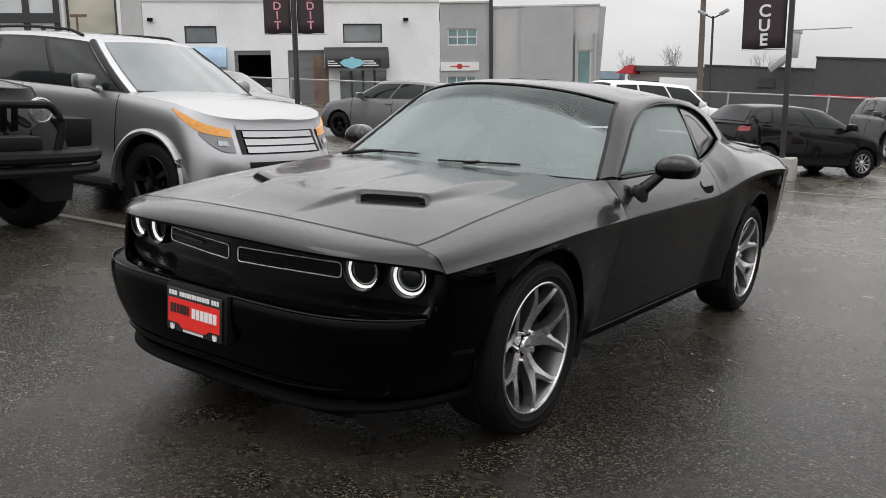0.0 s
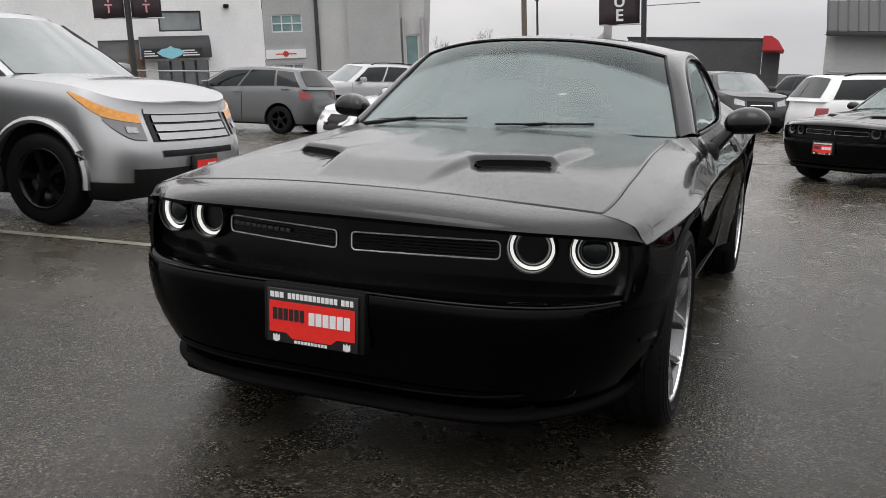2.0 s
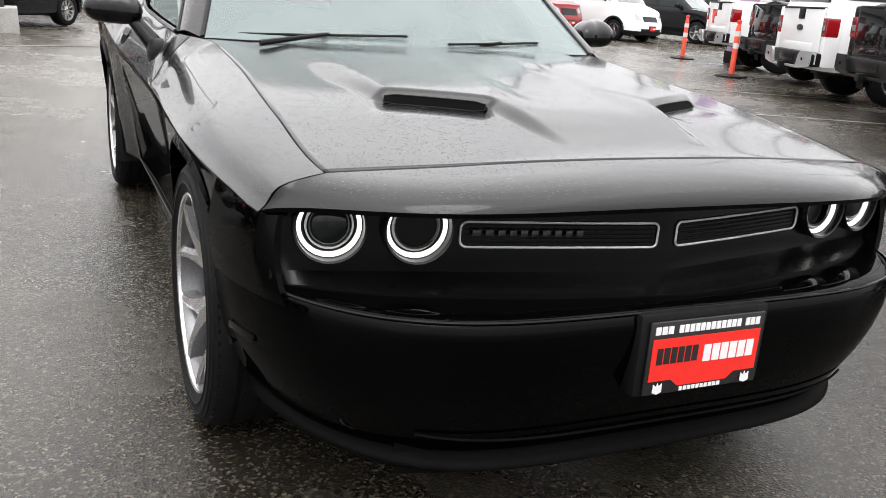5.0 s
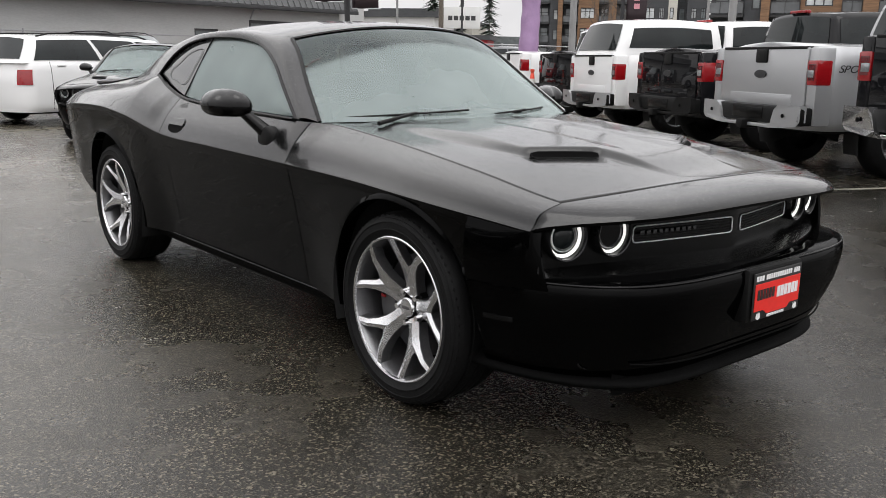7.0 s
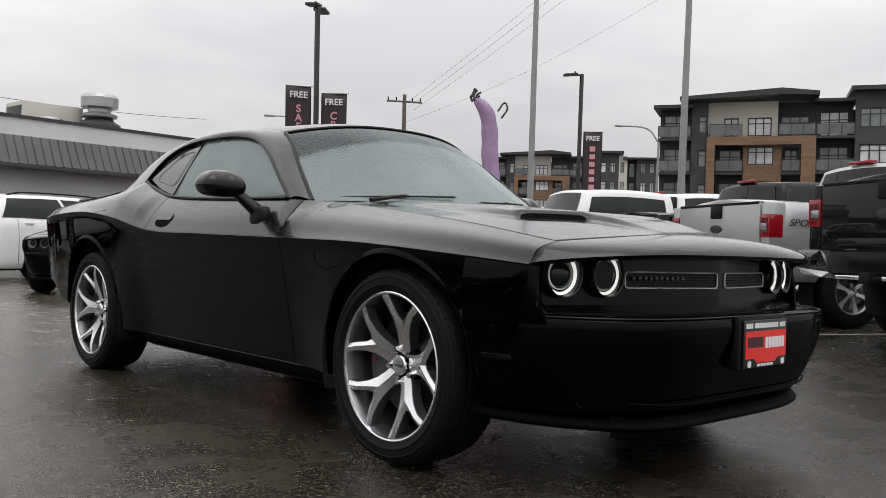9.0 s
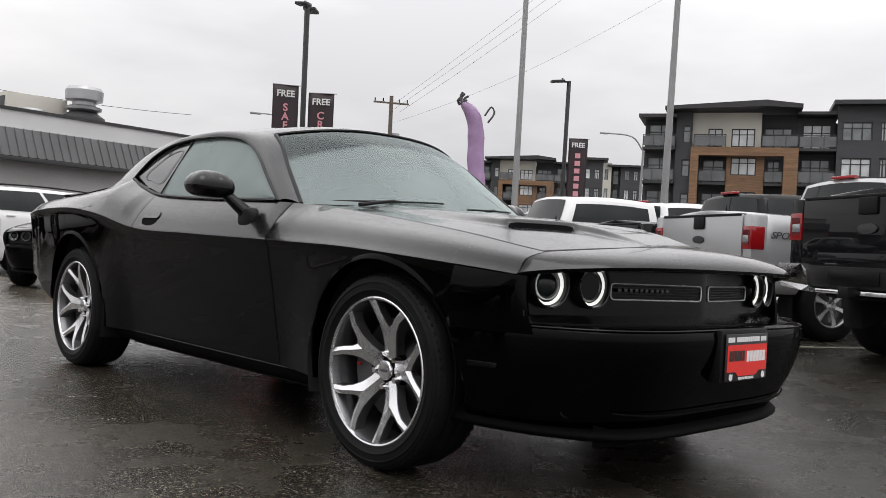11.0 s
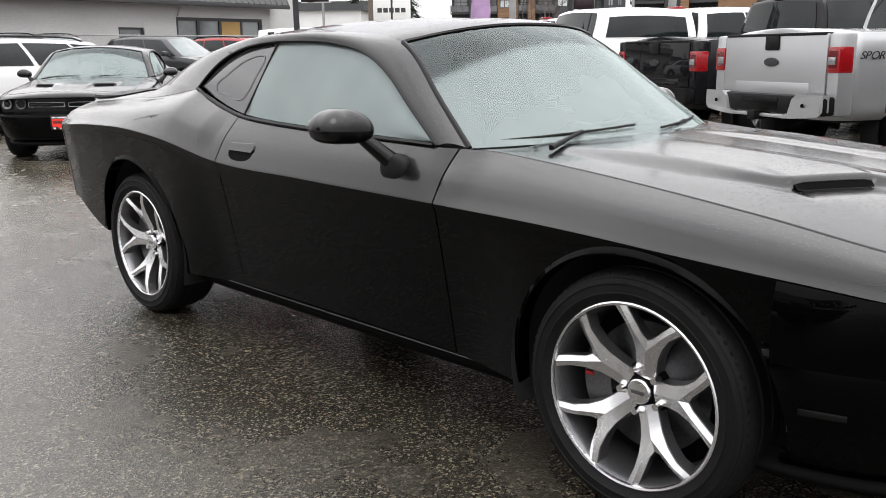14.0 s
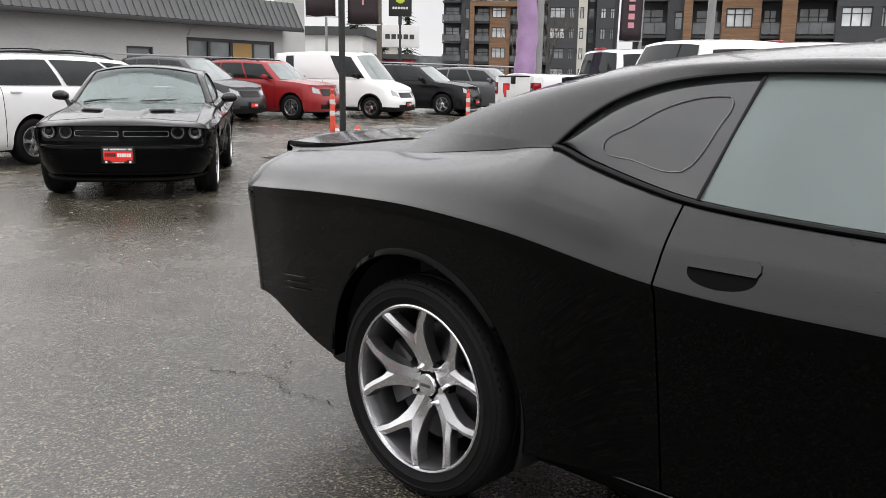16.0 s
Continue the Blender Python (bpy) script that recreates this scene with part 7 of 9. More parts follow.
# ---- buildings ----
STUCCO = material("white_painted_block", (0.74, 0.74, 0.74), rough=0.8, stain=0.08, stain_scale=0.5, grain=0.04, grain_scale=12, bump=0.3, bump_scale=25)
STUCCO_GREY = material("grey_render", (0.36, 0.36, 0.36), rough=0.8, stain=0.12, stain_scale=0.4, grain=0.05, grain_scale=10, bump=0.2, bump_scale=25)
STUCCO_DIM = material("pale_grey_render", (0.44, 0.44, 0.435), rough=0.8, stain=0.12, stain_scale=0.4, grain=0.05, grain_scale=10, bump=0.2, bump_scale=25)
SHOP_WALL = material("shop_wall_grey", (0.46, 0.46, 0.455), rough=0.75, stain=0.10, stain_scale=0.3, grain=0.05, grain_scale=8, stretch=(1, 1, 4))
FASCIA = material("light_fascia", (0.55, 0.55, 0.55), rough=0.5, stain=0.08, stain_scale=0.5, grain=0.03)
ROOF_METAL = material("charcoal_metal_roof", (0.075, 0.076, 0.078), rough=0.45, metal=0.3, stain=0.15, stain_scale=0.7, grain=0.1)
DARK_WALL = material("dark_grey_cladding", (0.055, 0.057, 0.060), rough=0.7, stain=0.15, stain_scale=0.5, grain=0.1, grain_scale=6)
CHARCOAL = material("charcoal_siding", (0.050, 0.052, 0.056), rough=0.75, stain=0.12, stain_scale=0.3, grain=0.1, grain_scale=5, stretch=(1, 1, 8))
CREAM = material("cream_panel", (0.50, 0.48, 0.43), rough=0.7, stain=0.08, stain_scale=0.4, grain=0.05)
WOOD = material("brown_wood_siding", (0.19, 0.105, 0.055), rough=0.65, stain=0.25, stain_scale=0.6, grain=0.25, grain_scale=4, stretch=(0.4, 0.4, 9))
WIN_GLASS = material("building_glass", (0.16, 0.18, 0.185), rough=0.06, spec=0.8, coat=0.5, stain=0.5, stain_scale=0.5)
WIN_TEAL = material("teal_window_glass", (0.12, 0.22, 0.22), rough=0.08, spec=0.8, coat=0.5, stain=0.4, stain_scale=0.8)
FRAME_DARK = material("dark_window_frame", (0.03, 0.03, 0.032), rough=0.5, grain=0.1)
FRAME_WHITE = material("white_window_frame", (0.6, 0.6, 0.6), rough=0.5, grain=0.05)
ROLLER = material("grey_roller_door", (0.16, 0.16, 0.165), rough=0.55, metal=0.3, stain=0.2, stain_scale=0.8, grain=0.1, stretch=(1, 1, 6))
RUST = material("rusty_door", (0.16, 0.10, 0.07), rough=0.7, stain=0.5, stain_scale=1.0, grain=0.2)
AWNING_BLACK = material("black_awning", (0.020, 0.020, 0.022), rough=0.6, grain=0.2)
AWNING_BLUE = material("pale_blue_awning", (0.30, 0.42, 0.55), rough=0.6, stain=0.1, grain=0.1)
SIGN_WHITE = material("white_sign", (0.7, 0.7, 0.69), rough=0.5, stain=0.05)
SIGN_CYAN = material("pale_cyan_logo", (0.25, 0.55, 0.65), rough=0.5, grain=0.05)
SIGN_RED = material("red_sign", (0.45, 0.03, 0.03), rough=0.5, grain=0.05)
SIGN_GREEN = material("yellow_green_logo", (0.45, 0.55, 0.05), rough=0.5, grain=0.05)
RED_ROOF = material("red_metal_roof", (0.42, 0.02, 0.03), rough=0.5, stain=0.1)
BLUE_ROOF = material("blue_grey_metal", (0.22, 0.30, 0.38), rough=0.5, stain=0.1)
STEEL = material("galvanised_steel", (0.42, 0.42, 0.43), rough=0.4, metal=0.8, stain=0.1, grain=0.1)
POLE_DARK = material("dark_painted_pole", (0.028, 0.028, 0.030), rough=0.5, grain=0.15, stain=0.15)
POLE_GREY = material("grey_lamp_pole", (0.30, 0.30, 0.30), rough=0.5, metal=0.4, stain=0.1)
TIMBER = material("weathered_timber", (0.13, 0.11, 0.09), rough=0.85, grain=0.3, grain_scale=10, stretch=(6, 6, 0.6))
CONCRETE = material("concrete_block", (0.34, 0.33, 0.31), rough=0.85, stain=0.2, stain_scale=2, grain=0.15, grain_scale=40, bump=0.4)
BANNER = material("maroon_black_banner", (0.030, 0.018, 0.022), rough=0.6, grain=0.15)
LETTER_PINK = material("pink_outline_letters", (0.62, 0.28, 0.32), rough=0.6, grain=0.05)
LETTER_WHITE = material("white_letters", (0.7, 0.7, 0.7), rough=0.6, grain=0.05)
TUBE_CLOTH = material("mauve_nylon", (0.30, 0.19, 0.33), rough=0.5, stain=0.15, stain_scale=3, grain=0.1)
ORANGE = material("orange_plastic", (0.74, 0.085, 0.045), rough=0.5, stain=0.1, stain_scale=6, grain=0.06)
REFLECT = material("reflective_white", (0.65, 0.65, 0.63), rough=0.35, grain=0.05)
WIRE = material("black_cable", (0.06, 0.06, 0.06), rough=0.7, grain=0.1)
BARK = material("bare_bark", (0.10, 0.085, 0.075), rough=0.9, grain=0.3, grain_scale=8)
CONIFER = material("dark_conifer", (0.030, 0.045, 0.032), rough=0.9, grain=0.4, grain_scale=3)
HILL = material("far_wooded_hill", (0.10, 0.11, 0.11), rough=0.95, stain=0.3, stain_scale=0.05, grain=0.2, grain_scale=0.4)
LINE_PAINT = material("worn_white_line", (0.17, 0.165, 0.13), rough=0.6, stain=0.5, stain_scale=3, grain=0.3, grain_scale=60)


class Face:
    """A wall's plan line: u metres along it, v up, w out of it."""

    def __init__(self, a, b, base=None, lean=0.0):
        a, b = Vector((*a, 0)), Vector((*b, 0))
        self.length = (b - a).length
        e = (b - a).normalized()
        n = Vector((e.y, -e.x, 0))
        z = gz(a.y) if base is None else base
        c, s = math.cos(radians(lean)), math.sin(radians(lean))
        self.m = Matrix(((e.x * c, n.x, -e.x * s, a.x), (e.y * c, n.y, -e.y * s, a.y), (s, 0, c, z), (0, 0, 0, 1)))

    def box(self, u0, u1, v0, v1, w0, w1, mat, name, parent, label="", bevel=0.0):
        bm = bmesh.new()
        box(bm, (u0, w0, v0), (u1, w1, v1), bevel=bevel, m=self.m)
        return part(name, bm, mat, parent, label, smooth=bevel > 0)

    def wall(self, openings, height, thick, mat, name, parent, label="", u0=0.0, u1=None, v0=-0.3):
        """A wall with real openings: (u0, u1, v0, v1)."""
        u1 = self.length if u1 is None else u1
        us = sorted({u0, u1, *[o[0] for o in openings], *[o[1] for o in openings]})
        vs = sorted({v0, height, *[o[2] for o in openings], *[o[3] for o in openings]})
        us, vs = [u for u in us if u0 <= u <= u1], [v for v in vs if v0 <= v <= height]
        bm = bmesh.new()
        for a, b in zip(us, us[1:]):
            for c, d in zip(vs, vs[1:]):
                mu, mv = (a + b) / 2, (c + d) / 2
                if not any(o[0] < mu < o[1] and o[2] < mv < o[3] for o in openings):
                    box(bm, (a, -thick, c), (b, 0, d), m=self.m)
        bmesh.ops.remove_doubles(bm, verts=bm.verts, dist=0.0005)
        return part(name, bm, mat, parent, label, smooth=False)

    def window(self, o, parent, frame, pane, nu=2, nv=1, deep=0.12, fw=0.07, sill=None):
        u0, u1, v0, v1 = o
        win = self.box(u0, u1, v0, v1, -deep - 0.04, -deep, pane, "window", parent, "window pane")
        bm = bmesh.new()
        for a, b, c, d in ((u0, u1, v0, v0 + fw), (u0, u1, v1 - fw, v1), (u0, u0 + fw, v0 + fw, v1 - fw), (u1 - fw, u1, v0 + fw, v1 - fw)):
            box(bm, (a, -deep, c), (b, -deep + 0.07, d), m=self.m)
        for i in range(1, nu):
            u = lerp(u0, u1, i / nu)
            box(bm, (u - fw / 2, -deep, v0 + fw), (u + fw / 2, -deep + 0.06, v1 - fw), m=self.m)
        for i in range(1, nv):
            v = lerp(v0, v1, i / nv)
            box(bm, (u0 + fw, -deep, v - fw / 2), (u1 - fw, -deep + 0.055, v + fw / 2), m=self.m)
        part("window_frame", bm, frame, win, smooth=False)
        return win


def building(name, label, category="building"):
    return thing(name, Matrix(), label, category)


# white workshop block and its grey neighbour; the yard itself falls by some degrees against the plumb line
FALL = 4.0
UPRIGHT = Matrix.Rotation(radians(FALL), 4, Vector((0.689, -0.725, 0.0)))
wb_a, wb_b = (-33.37, 24.2), (-23.0, 34.05)
house = building("workshop_building", "white painted workshop with roller doors and awnings")
F = Face(wb_a, wb_b, 0.0, FALL)
S = F.length / 522.0
U = lambda h: (h - 262) * S


def V(k):
    return 0.724 + (148 - k) * 0.0265


doors_ = [(U(414), U(478), -1.8, V(90)), (U(508), U(580), -1.8, V(90)), (U(600), U(685), -1.8, V(128))]
wins = [(U(331), U(386), V(77), V(46)), (U(608), U(679), V(77), V(42))]
F.wall(doors_ + wins, V(3), 0.3, STUCCO, "wall", house, "white painted block wall", v0=-1.8)
F.box(0, F.length, V(3), V(3) + 0.10, -0.45, 0.06, FASCIA, "parapet_cap", house)
for o in wins:
    F.window(o, house, FRAME_DARK, WIN_GLASS, 1, 1)
# a black panel behind the door stands in for the room's shade
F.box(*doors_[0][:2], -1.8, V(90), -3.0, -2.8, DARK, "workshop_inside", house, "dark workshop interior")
F.box(doors_[0][0], doors_[0][1], V(98), V(90), -0.25, -0.05, ROLLER, "roller_door", house, "half-open roller door")
F.box(*doors_[1][:2], -1.8, V(90), -0.22, -0.12, ROLLER, "roller_door", house, "closed grey roller door")
F.box(lerp(doors_[1][0], doors_[1][1], 0.62), doors_[1][1] - 0.05, -1.8, V(100), -0.115, -0.10, RUST, "rust_patch", house, "rusty door panel")
F.box(*doors_[2][:2], -1.8, V(128), -0.25, -0.15, WIN_GLASS, "shop_front", house, "glazed shop front")
for k in range(1, 4):
    u = lerp(doors_[2][0], doors_[2][1], k / 4)
    F.box(u - 0.05, u + 0.05, -1.8, V(128), -0.15, -0.08, FRAME_DARK, "mullion", house)
for h in (275, 541, 722):
    F.box(U(h) - 0.12, U(h) + 0.12, V(38), V(32), 0, 0.28, MATT_PLASTIC, "wall_lamp", house, "dark wall lamp", bevel=0.03)


def awning(u0, u1, v0, v1, mat, nm, end_mat):
    bm = bmesh.new()
    prof = [(0.0, v1), (0.35, v1 - 0.03), (0.65, lerp(v0, v1, 0.75)), (0.85, lerp(v0, v1, 0.45)), (0.88, v0)]
    rows = [[F.m @ Vector((u, w_, v_)) for u in np.linspace(u0, u1, 8)] for w_, v_ in prof]
    v, f = sheet(rows)
    a = put(nm, v, f, mat, house, "curved shop awning", core=tuple(F.m @ Vector(((u0 + u1) / 2, -2, v0))))
    for u in (u0, u1):
        bm = bmesh.new()
        loop = [F.m @ Vector((u, 0, v0))] + [F.m @ Vector((u, w_, v_)) for w_, v_ in prof]
        bm.faces.new([bm.verts.new(p) for p in loop])
        part("awning_end", bm, end_mat, a, smooth=False)
    return a


awning(U(573), U(688), V(124), V(85), AWNING_BLACK, "awning", AWNING_BLUE)
F.box(U(577), U(672), V(122), V(107), 0.885, 0.90, PLATE_BLACK, "awning_sign", house, "black awning sign with a pale logo")
bm = bmesh.new()
for q in range(3):
    box(bm, (U(578), 0.902, V(120 - q * 4)), (U(600 - q * 5), 0.91, V(118 - q * 4)), m=F.m)
    box(bm, (U(640), 0.902, V(120 - q * 4)), (U(668 - q * 4), 0.91, V(118 - q * 4)), m=F.m)
tagged(part("sign_lettering", bm, SIGN_WHITE, house, smooth=False), "small pale unreadable lettering", kind="stuff")
bm = bmesh.new()
extrude_shape(bm, [(-0.62, 0), (-0.4, 0.16), (-0.15, 0.2), (0, 0.3), (0.15, 0.2), (0.4, 0.16), (0.62, 0), (0.4, -0.16), (0, -0.3), (-0.4, -0.16)], 0.904, 0.915, m=F.m @ Matrix.Translation((U(621), 0, V(114))) @ Matrix(((1, 0, 0, 0), (0, 0, 1, 0), (0, 1, 0, 0), (0, 0, 0, 1))))
part("sign_logo", bm, SIGN_CYAN, house, "pale cyan plain logo", smooth=False)
awning(U(326), U(402), V(120), V(84), AWNING_BLUE, "awning", AWNING_BLUE)

G = Face(wb_b, (-20.9, 35.55), 1.0, FALL)
annex = building("grey_annex", "grey rendered two-storey annex beside the white workshop")
SG = G.length / 93.0
UG = lambda h: (h - 784) * SG
gw = [(UG(798), UG(852), V(83), V(51)), (UG(796), UG(850), -1.8, V(140))]
G.wall(gw, V(5), 0.3, STUCCO_GREY, "wall", annex, "grey rendered wall", v0=-2.4)
for o in gw:
    G.window(o, annex, FRAME_WHITE, WIN_TEAL, 3, 2, fw=0.06)
G.box(UG(785), UG(855), V(130), V(114), 0.0, 0.06, SIGN_WHITE, "sign_board", annex, "white sign board with a small round mark")
bm = bmesh.new()
box(bm, (UG(802), 0.062, V(123)), (UG(815), 0.07, V(121)), m=G.m)
box(bm, (UG(824), 0.062, V(123)), (UG(838), 0.07, V(121)), m=G.m)
tagged(part("sign_lettering", bm, SIGN_RED, annex, smooth=False), "small red unreadable lettering", kind="stuff")
bm = bmesh.new()
tube(bm, G.m @ Vector((UG(819.5), 0.06, V(122))), G.m @ Vector((UG(819.5), 0.075, V(122))), 0.14, seg=20)
part("sign_mark", bm, SIGN_RED, annex)
G.box(0, G.length, V(5), V(2), -0.4, 0.06, STUCCO_DIM, "parapet_cap", annex)
G2 = Face((-20.9, 35.55), (-16.1, 38.0), 1.18, FALL)
G2.wall([(G2.length * 0.80, G2.length * 0.93, -2.4, V(95))], V(14), 0.3, STUCCO_DIM, "wall", annex, "pale grey rendered wall", v0=-2.4)
G2.window((G2.length * 0.80, G2.length * 0.93, -2.4, V(95)), annex, FRAME_WHITE, WIN_TEAL, 1, 2)
G2.box(G2.length * 0.28, G2.length * 0.76, -2.4, V(16), 0.0, 0.35, STUCCO_GREY, "pilaster", annex, "shallow grey bay")
for f in (0.78, 0.955):
    G2.box(G2.length * f, G2.length * f + 0.12, -2.4, V(64), 0.0, 0.25, STUCCO_GREY, "door_jamb", annex)
G2.box(0, G2.length, V(14), V(11), -0.4, 0.05, STUCCO_DIM, "parapet_cap", annex)
G3 = Face((-16.1, 38.0), (-21.0, 46.0), 1.5)
G3.wall([], V(14), 0.3, STUCCO_GREY, "side_wall", annex, v0=-2.4)
for o, g, h in ((house, F, V(3)), (annex, G, V(5)), (annex, G2, V(14))):
    g.box(0.0, g.length, h - 0.25, h - 0.12, -9.0, -0.32, DARK_WALL, "roof", o, "flat roof")
bm = bmesh.new()
tube(bm, G.m @ Vector((UG(877), 0.08, -2.2)), G.m @ Vector((UG(877), 0.08, V(-6))), 0.09, seg=10)
part("downpipe", bm, POLE_DARK, annex, "dark downpipe")

# showroom beside the workshop
# pane colours carry the room's light and the mirrored sky
SHOW_GLASS = material("room_light_tint_glass", (0.40, 0.385, 0.31), rough=0.08, spec=0.7, coat=0.4, stain=0.35, stain_scale=0.35)
SKY_GLASS = material("sky_coloured_glass", (0.52, 0.55, 0.56), rough=0.05, spec=0.9, coat=0.6, stain=0.15, stain_scale=0.4)
show = building("showroom", "grey showroom with tall dark-framed windows beside the workshop")
o1, o2 = (-3.44, -1.16, 0.5, 6.0), (-6.75, -3.72, 0.5, 6.0)
F.wall([o1, o2], 7.2, 0.35, STUCCO_DIM, "wall", show, "pale grey showroom wall", u0=-13.0, u1=-0.02, v0=0.0)
F.window(o1, show, FRAME_DARK, SHOW_GLASS, 1, 1, fw=0.10)
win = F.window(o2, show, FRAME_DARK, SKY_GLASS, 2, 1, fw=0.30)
F.box(o2[0], o2[1], 3.58, 4.02, -0.06, 0.02, FRAME_DARK, "transom", show, "heavy dark transom")
F.box(-4.62, -4.40, 3.20, 3.42, -0.11, -0.02, FRAME_DARK, "window_latch", show, "dark window fitting")
F.box(-5.6, -4.2, 2.62, 2.78, -0.11, -0.02, FRAME_DARK, "window_rail", show, "dark window rail")
F.box(-3.30, -2.55, 3.86, 3.98, -0.118, -0.10, RUST, "inner_beam", show, "brown beam behind the glass")
F.box(-3.05, -2.95, 2.6, 3.86, -0.118, -0.10, RUST, "inner_post", show, "brown post behind the glass")
F.box(-2.0, -1.3, 2.75, 3.1, -0.118, -0.10, WIN_GLASS, "inner_counter", show, "grey counter behind the glass")
F.box(-3.62, -3.50, 0.3, 6.1, 0.0, 0.10, FRAME_WHITE, "window_trim", show, "white trim strip")
F.box(-1.12, -0.98, 0.3, 6.1, 0.0, 0.06, STUCCO, "window_trim", show, "white trim strip")

# low shop with a metal mansard
shop = building("repair_shop", "long low grey shop with a charcoal metal mansard roof")
SF = Face((1.6, 27.6), (18.6, 29.4))
L_ = SF.length
sw = [(L_ * 0.595, L_ * 0.655, 1.0, 2.05), (L_ * 0.735, L_ * 0.975, 0.6, 2.45)]
SF.wall(sw, 3.0, 0.3, SHOP_WALL, "wall", shop, "pale grey shop wall", u0=0.62)
SF.window(sw[0], shop, FRAME_DARK, WIN_GLASS, 1, 2)
SF.window(sw[1], shop, FRAME_DARK, WIN_GLASS, 4, 1, fw=0.12)
SF.box(lerp(sw[1][0], sw[1][1], 0.50), lerp(sw[1][0], sw[1][1], 0.745), 0.72, 2.33, -0.11, -0.07, material("tan_board", (0.40, 0.25, 0.09), rough=0.7, stain=0.15, grain=0.1), "tan_panel", shop, "tan boarded window bay")
rows = []
for w_, v_ in ((0.02, 2.92), (0.62, 2.90), (0.66, 3.0), (0.12, 3.95), (-0.05, 3.98)):
    rows.append([SF.m @ Vector((u, w_, v_)) for u in np.linspace(0.22, L_ + 0.5, 4)])
v, f = sheet(rows)
put("mansard", v, f, ROOF_METAL, shop, "charcoal ribbed metal mansard", smooth=False, core=tuple(SF.m @ Vector((L_ / 2, -4, 2))))
for i in range(60):
    u = lerp(0.25, L_ + 0.45, i / 59)
    bm = bmesh.new()
    tube(bm, SF.m @ Vector((u, 0.68, 3.0)), SF.m @ Vector((u, 0.14, 3.97)), 0.018, seg=5)
    part("roof_rib", bm, ROOF_METAL, shop, smooth=False)
SF.box(0.22, L_ + 0.5, 2.84, 2.98, 0.60, 0.70, POLE_DARK, "gutter", shop, "dark gutter", bevel=0.02)
SF.box(0.9, L_ - 1.2, 3.98, 4.62, -0.9, -0.5, FASCIA, "parapet", shop, "pale parapet band")
SF.box(0.8, L_ - 1.1, 4.62, 4.72, -1.0, -0.44, POLE_DARK, "parapet_cap", shop)
SF.box(1.6, L_ + 0.2, 2.9, 3.95, -7.0, -0.3, SHOP_WALL, "roof_block", shop)
Face((2.22, 27.66), (2.6, 35.0)).wall([], 3.0, 0.3, SHOP_WALL, "side_wall", shop)
SE = Face((18.6, 29.4), (21.6, 31.8))
SE.wall([], 4.7, 0.3, SHOP_WALL, "end_wall", shop, "taller end wall")
bm = bmesh.new()
p = SF.m @ Vector((L_ * 0.74, 0.0, 2.5))
pts = path3([tuple(p), tuple(p + SF.m.to_3x3() @ Vector((0, 0.35, 0.35))), tuple(p + SF.m.to_3x3() @ Vector((0.1, 0.6, 0.32)))], 10)
sweep(bm, pts, 0.035, 8)
part("wall_lamp", bm, STEEL, shop, "goose-neck wall lamp")
# plant on its roof
def roof_unit(p, size, mat, lab):
    t_ = thing("roof_plant", Matrix.Translation(p) @ SF.m.to_3x3().to_4x4(), lab + " on the shop roof", "roof unit")
    bm = bmesh.new()
    box(bm, (-size[0] / 2, -size[1] / 2, 0), (size[0] / 2, size[1] / 2, size[2]), bevel=0.03)
    part("casing", bm, mat, t_)
    bm = bmesh.new()
    box(bm, (-size[0] / 2 - 0.02, -size[1] * 0.4, 0.2), (-size[0] / 2 + 0.01, size[1] * 0.4, size[2] - 0.15), bevel=0.01)
    part("louvre", bm, POLE_DARK, t_, "dark louvre")


roof_unit((8.3, 31.3, 3.6), (2.2, 1.5, 2.1), CREAM, "tan metal plant box")
roof_unit((5.2, 31.6, 3.6), (3.6, 1.2, 1.5), STEEL, "pale grey plant unit")


def vent(x, y, r, h0, h1, nm):
    t_ = thing(nm, Matrix(), "round silver extractor fan on the shop roof", "roof vent")
    m = Matrix.Translation((x, y, 0))
    bm = bmesh.new()
    lathe(bm, [(r * 1.25, h0 - 1.2), (r * 1.25, h0), (r * 1.15, h0 + 0.35), (r * 0.7, h0 + 0.55), (0, h0 + 0.55)], seg=28, axis="z", m=m)
    part("curb", bm, POLE_DARK, t_, "dark curb")
    bm = bmesh.new()
    lathe(bm, [(r * 0.55, h0 + 0.5), (r * 0.95, h0 + 0.62), (r * 0.98, h0 + 0.72), (r * 0.62, h0 + 0.80), (r * 0.62, h0 + 0.92), (r, h0 + 0.98), (r * 1.02, h1 - 0.12), (r * 0.9, h1), (0, h1)], seg=28, axis="z", m=m)
    part("fan_housing", bm, STEEL, t_, "spun metal fan housing")


vent(9.9, 30.2, 0.66, 4.75, 6.2, "roof_fan")
vent(8.0, 29.9, 0.45, 3.9, 5.1, "roof_fan")
vent(13.6, 30.6, 0.42, 3.8, 5.05, "roof_fan")

# dark shed and long grey shed beyond the fence
shed = building("dark_shed", "long dark grey commercial shed")
D1 = Face((-13.6, 46.4), (-0.70, 46.8))
D1.wall([], 3.62, 0.3, DARK_WALL, "wall", shed, "dark grey wall", u0=5.85)
D1.wall([], 3.02, 0.3, DARK_WALL, "lower_wall", shed, "lower dark grey wall", u1=5.84)
D1.box(5.80, D1.length + 0.05, 3.62, 3.72, -0.5, 0.05, POLE_DARK, "parapet_cap", shed)
D1.box(0, 5.79, 3.02, 3.10, -0.5, 0.05, POLE_DARK, "parapet_cap", shed)
D1.box(9.4, 12.0, 0.0, 1.3, 0.0, 0.08, RUST, "rust_panel", shed, "rust-brown lower panel")
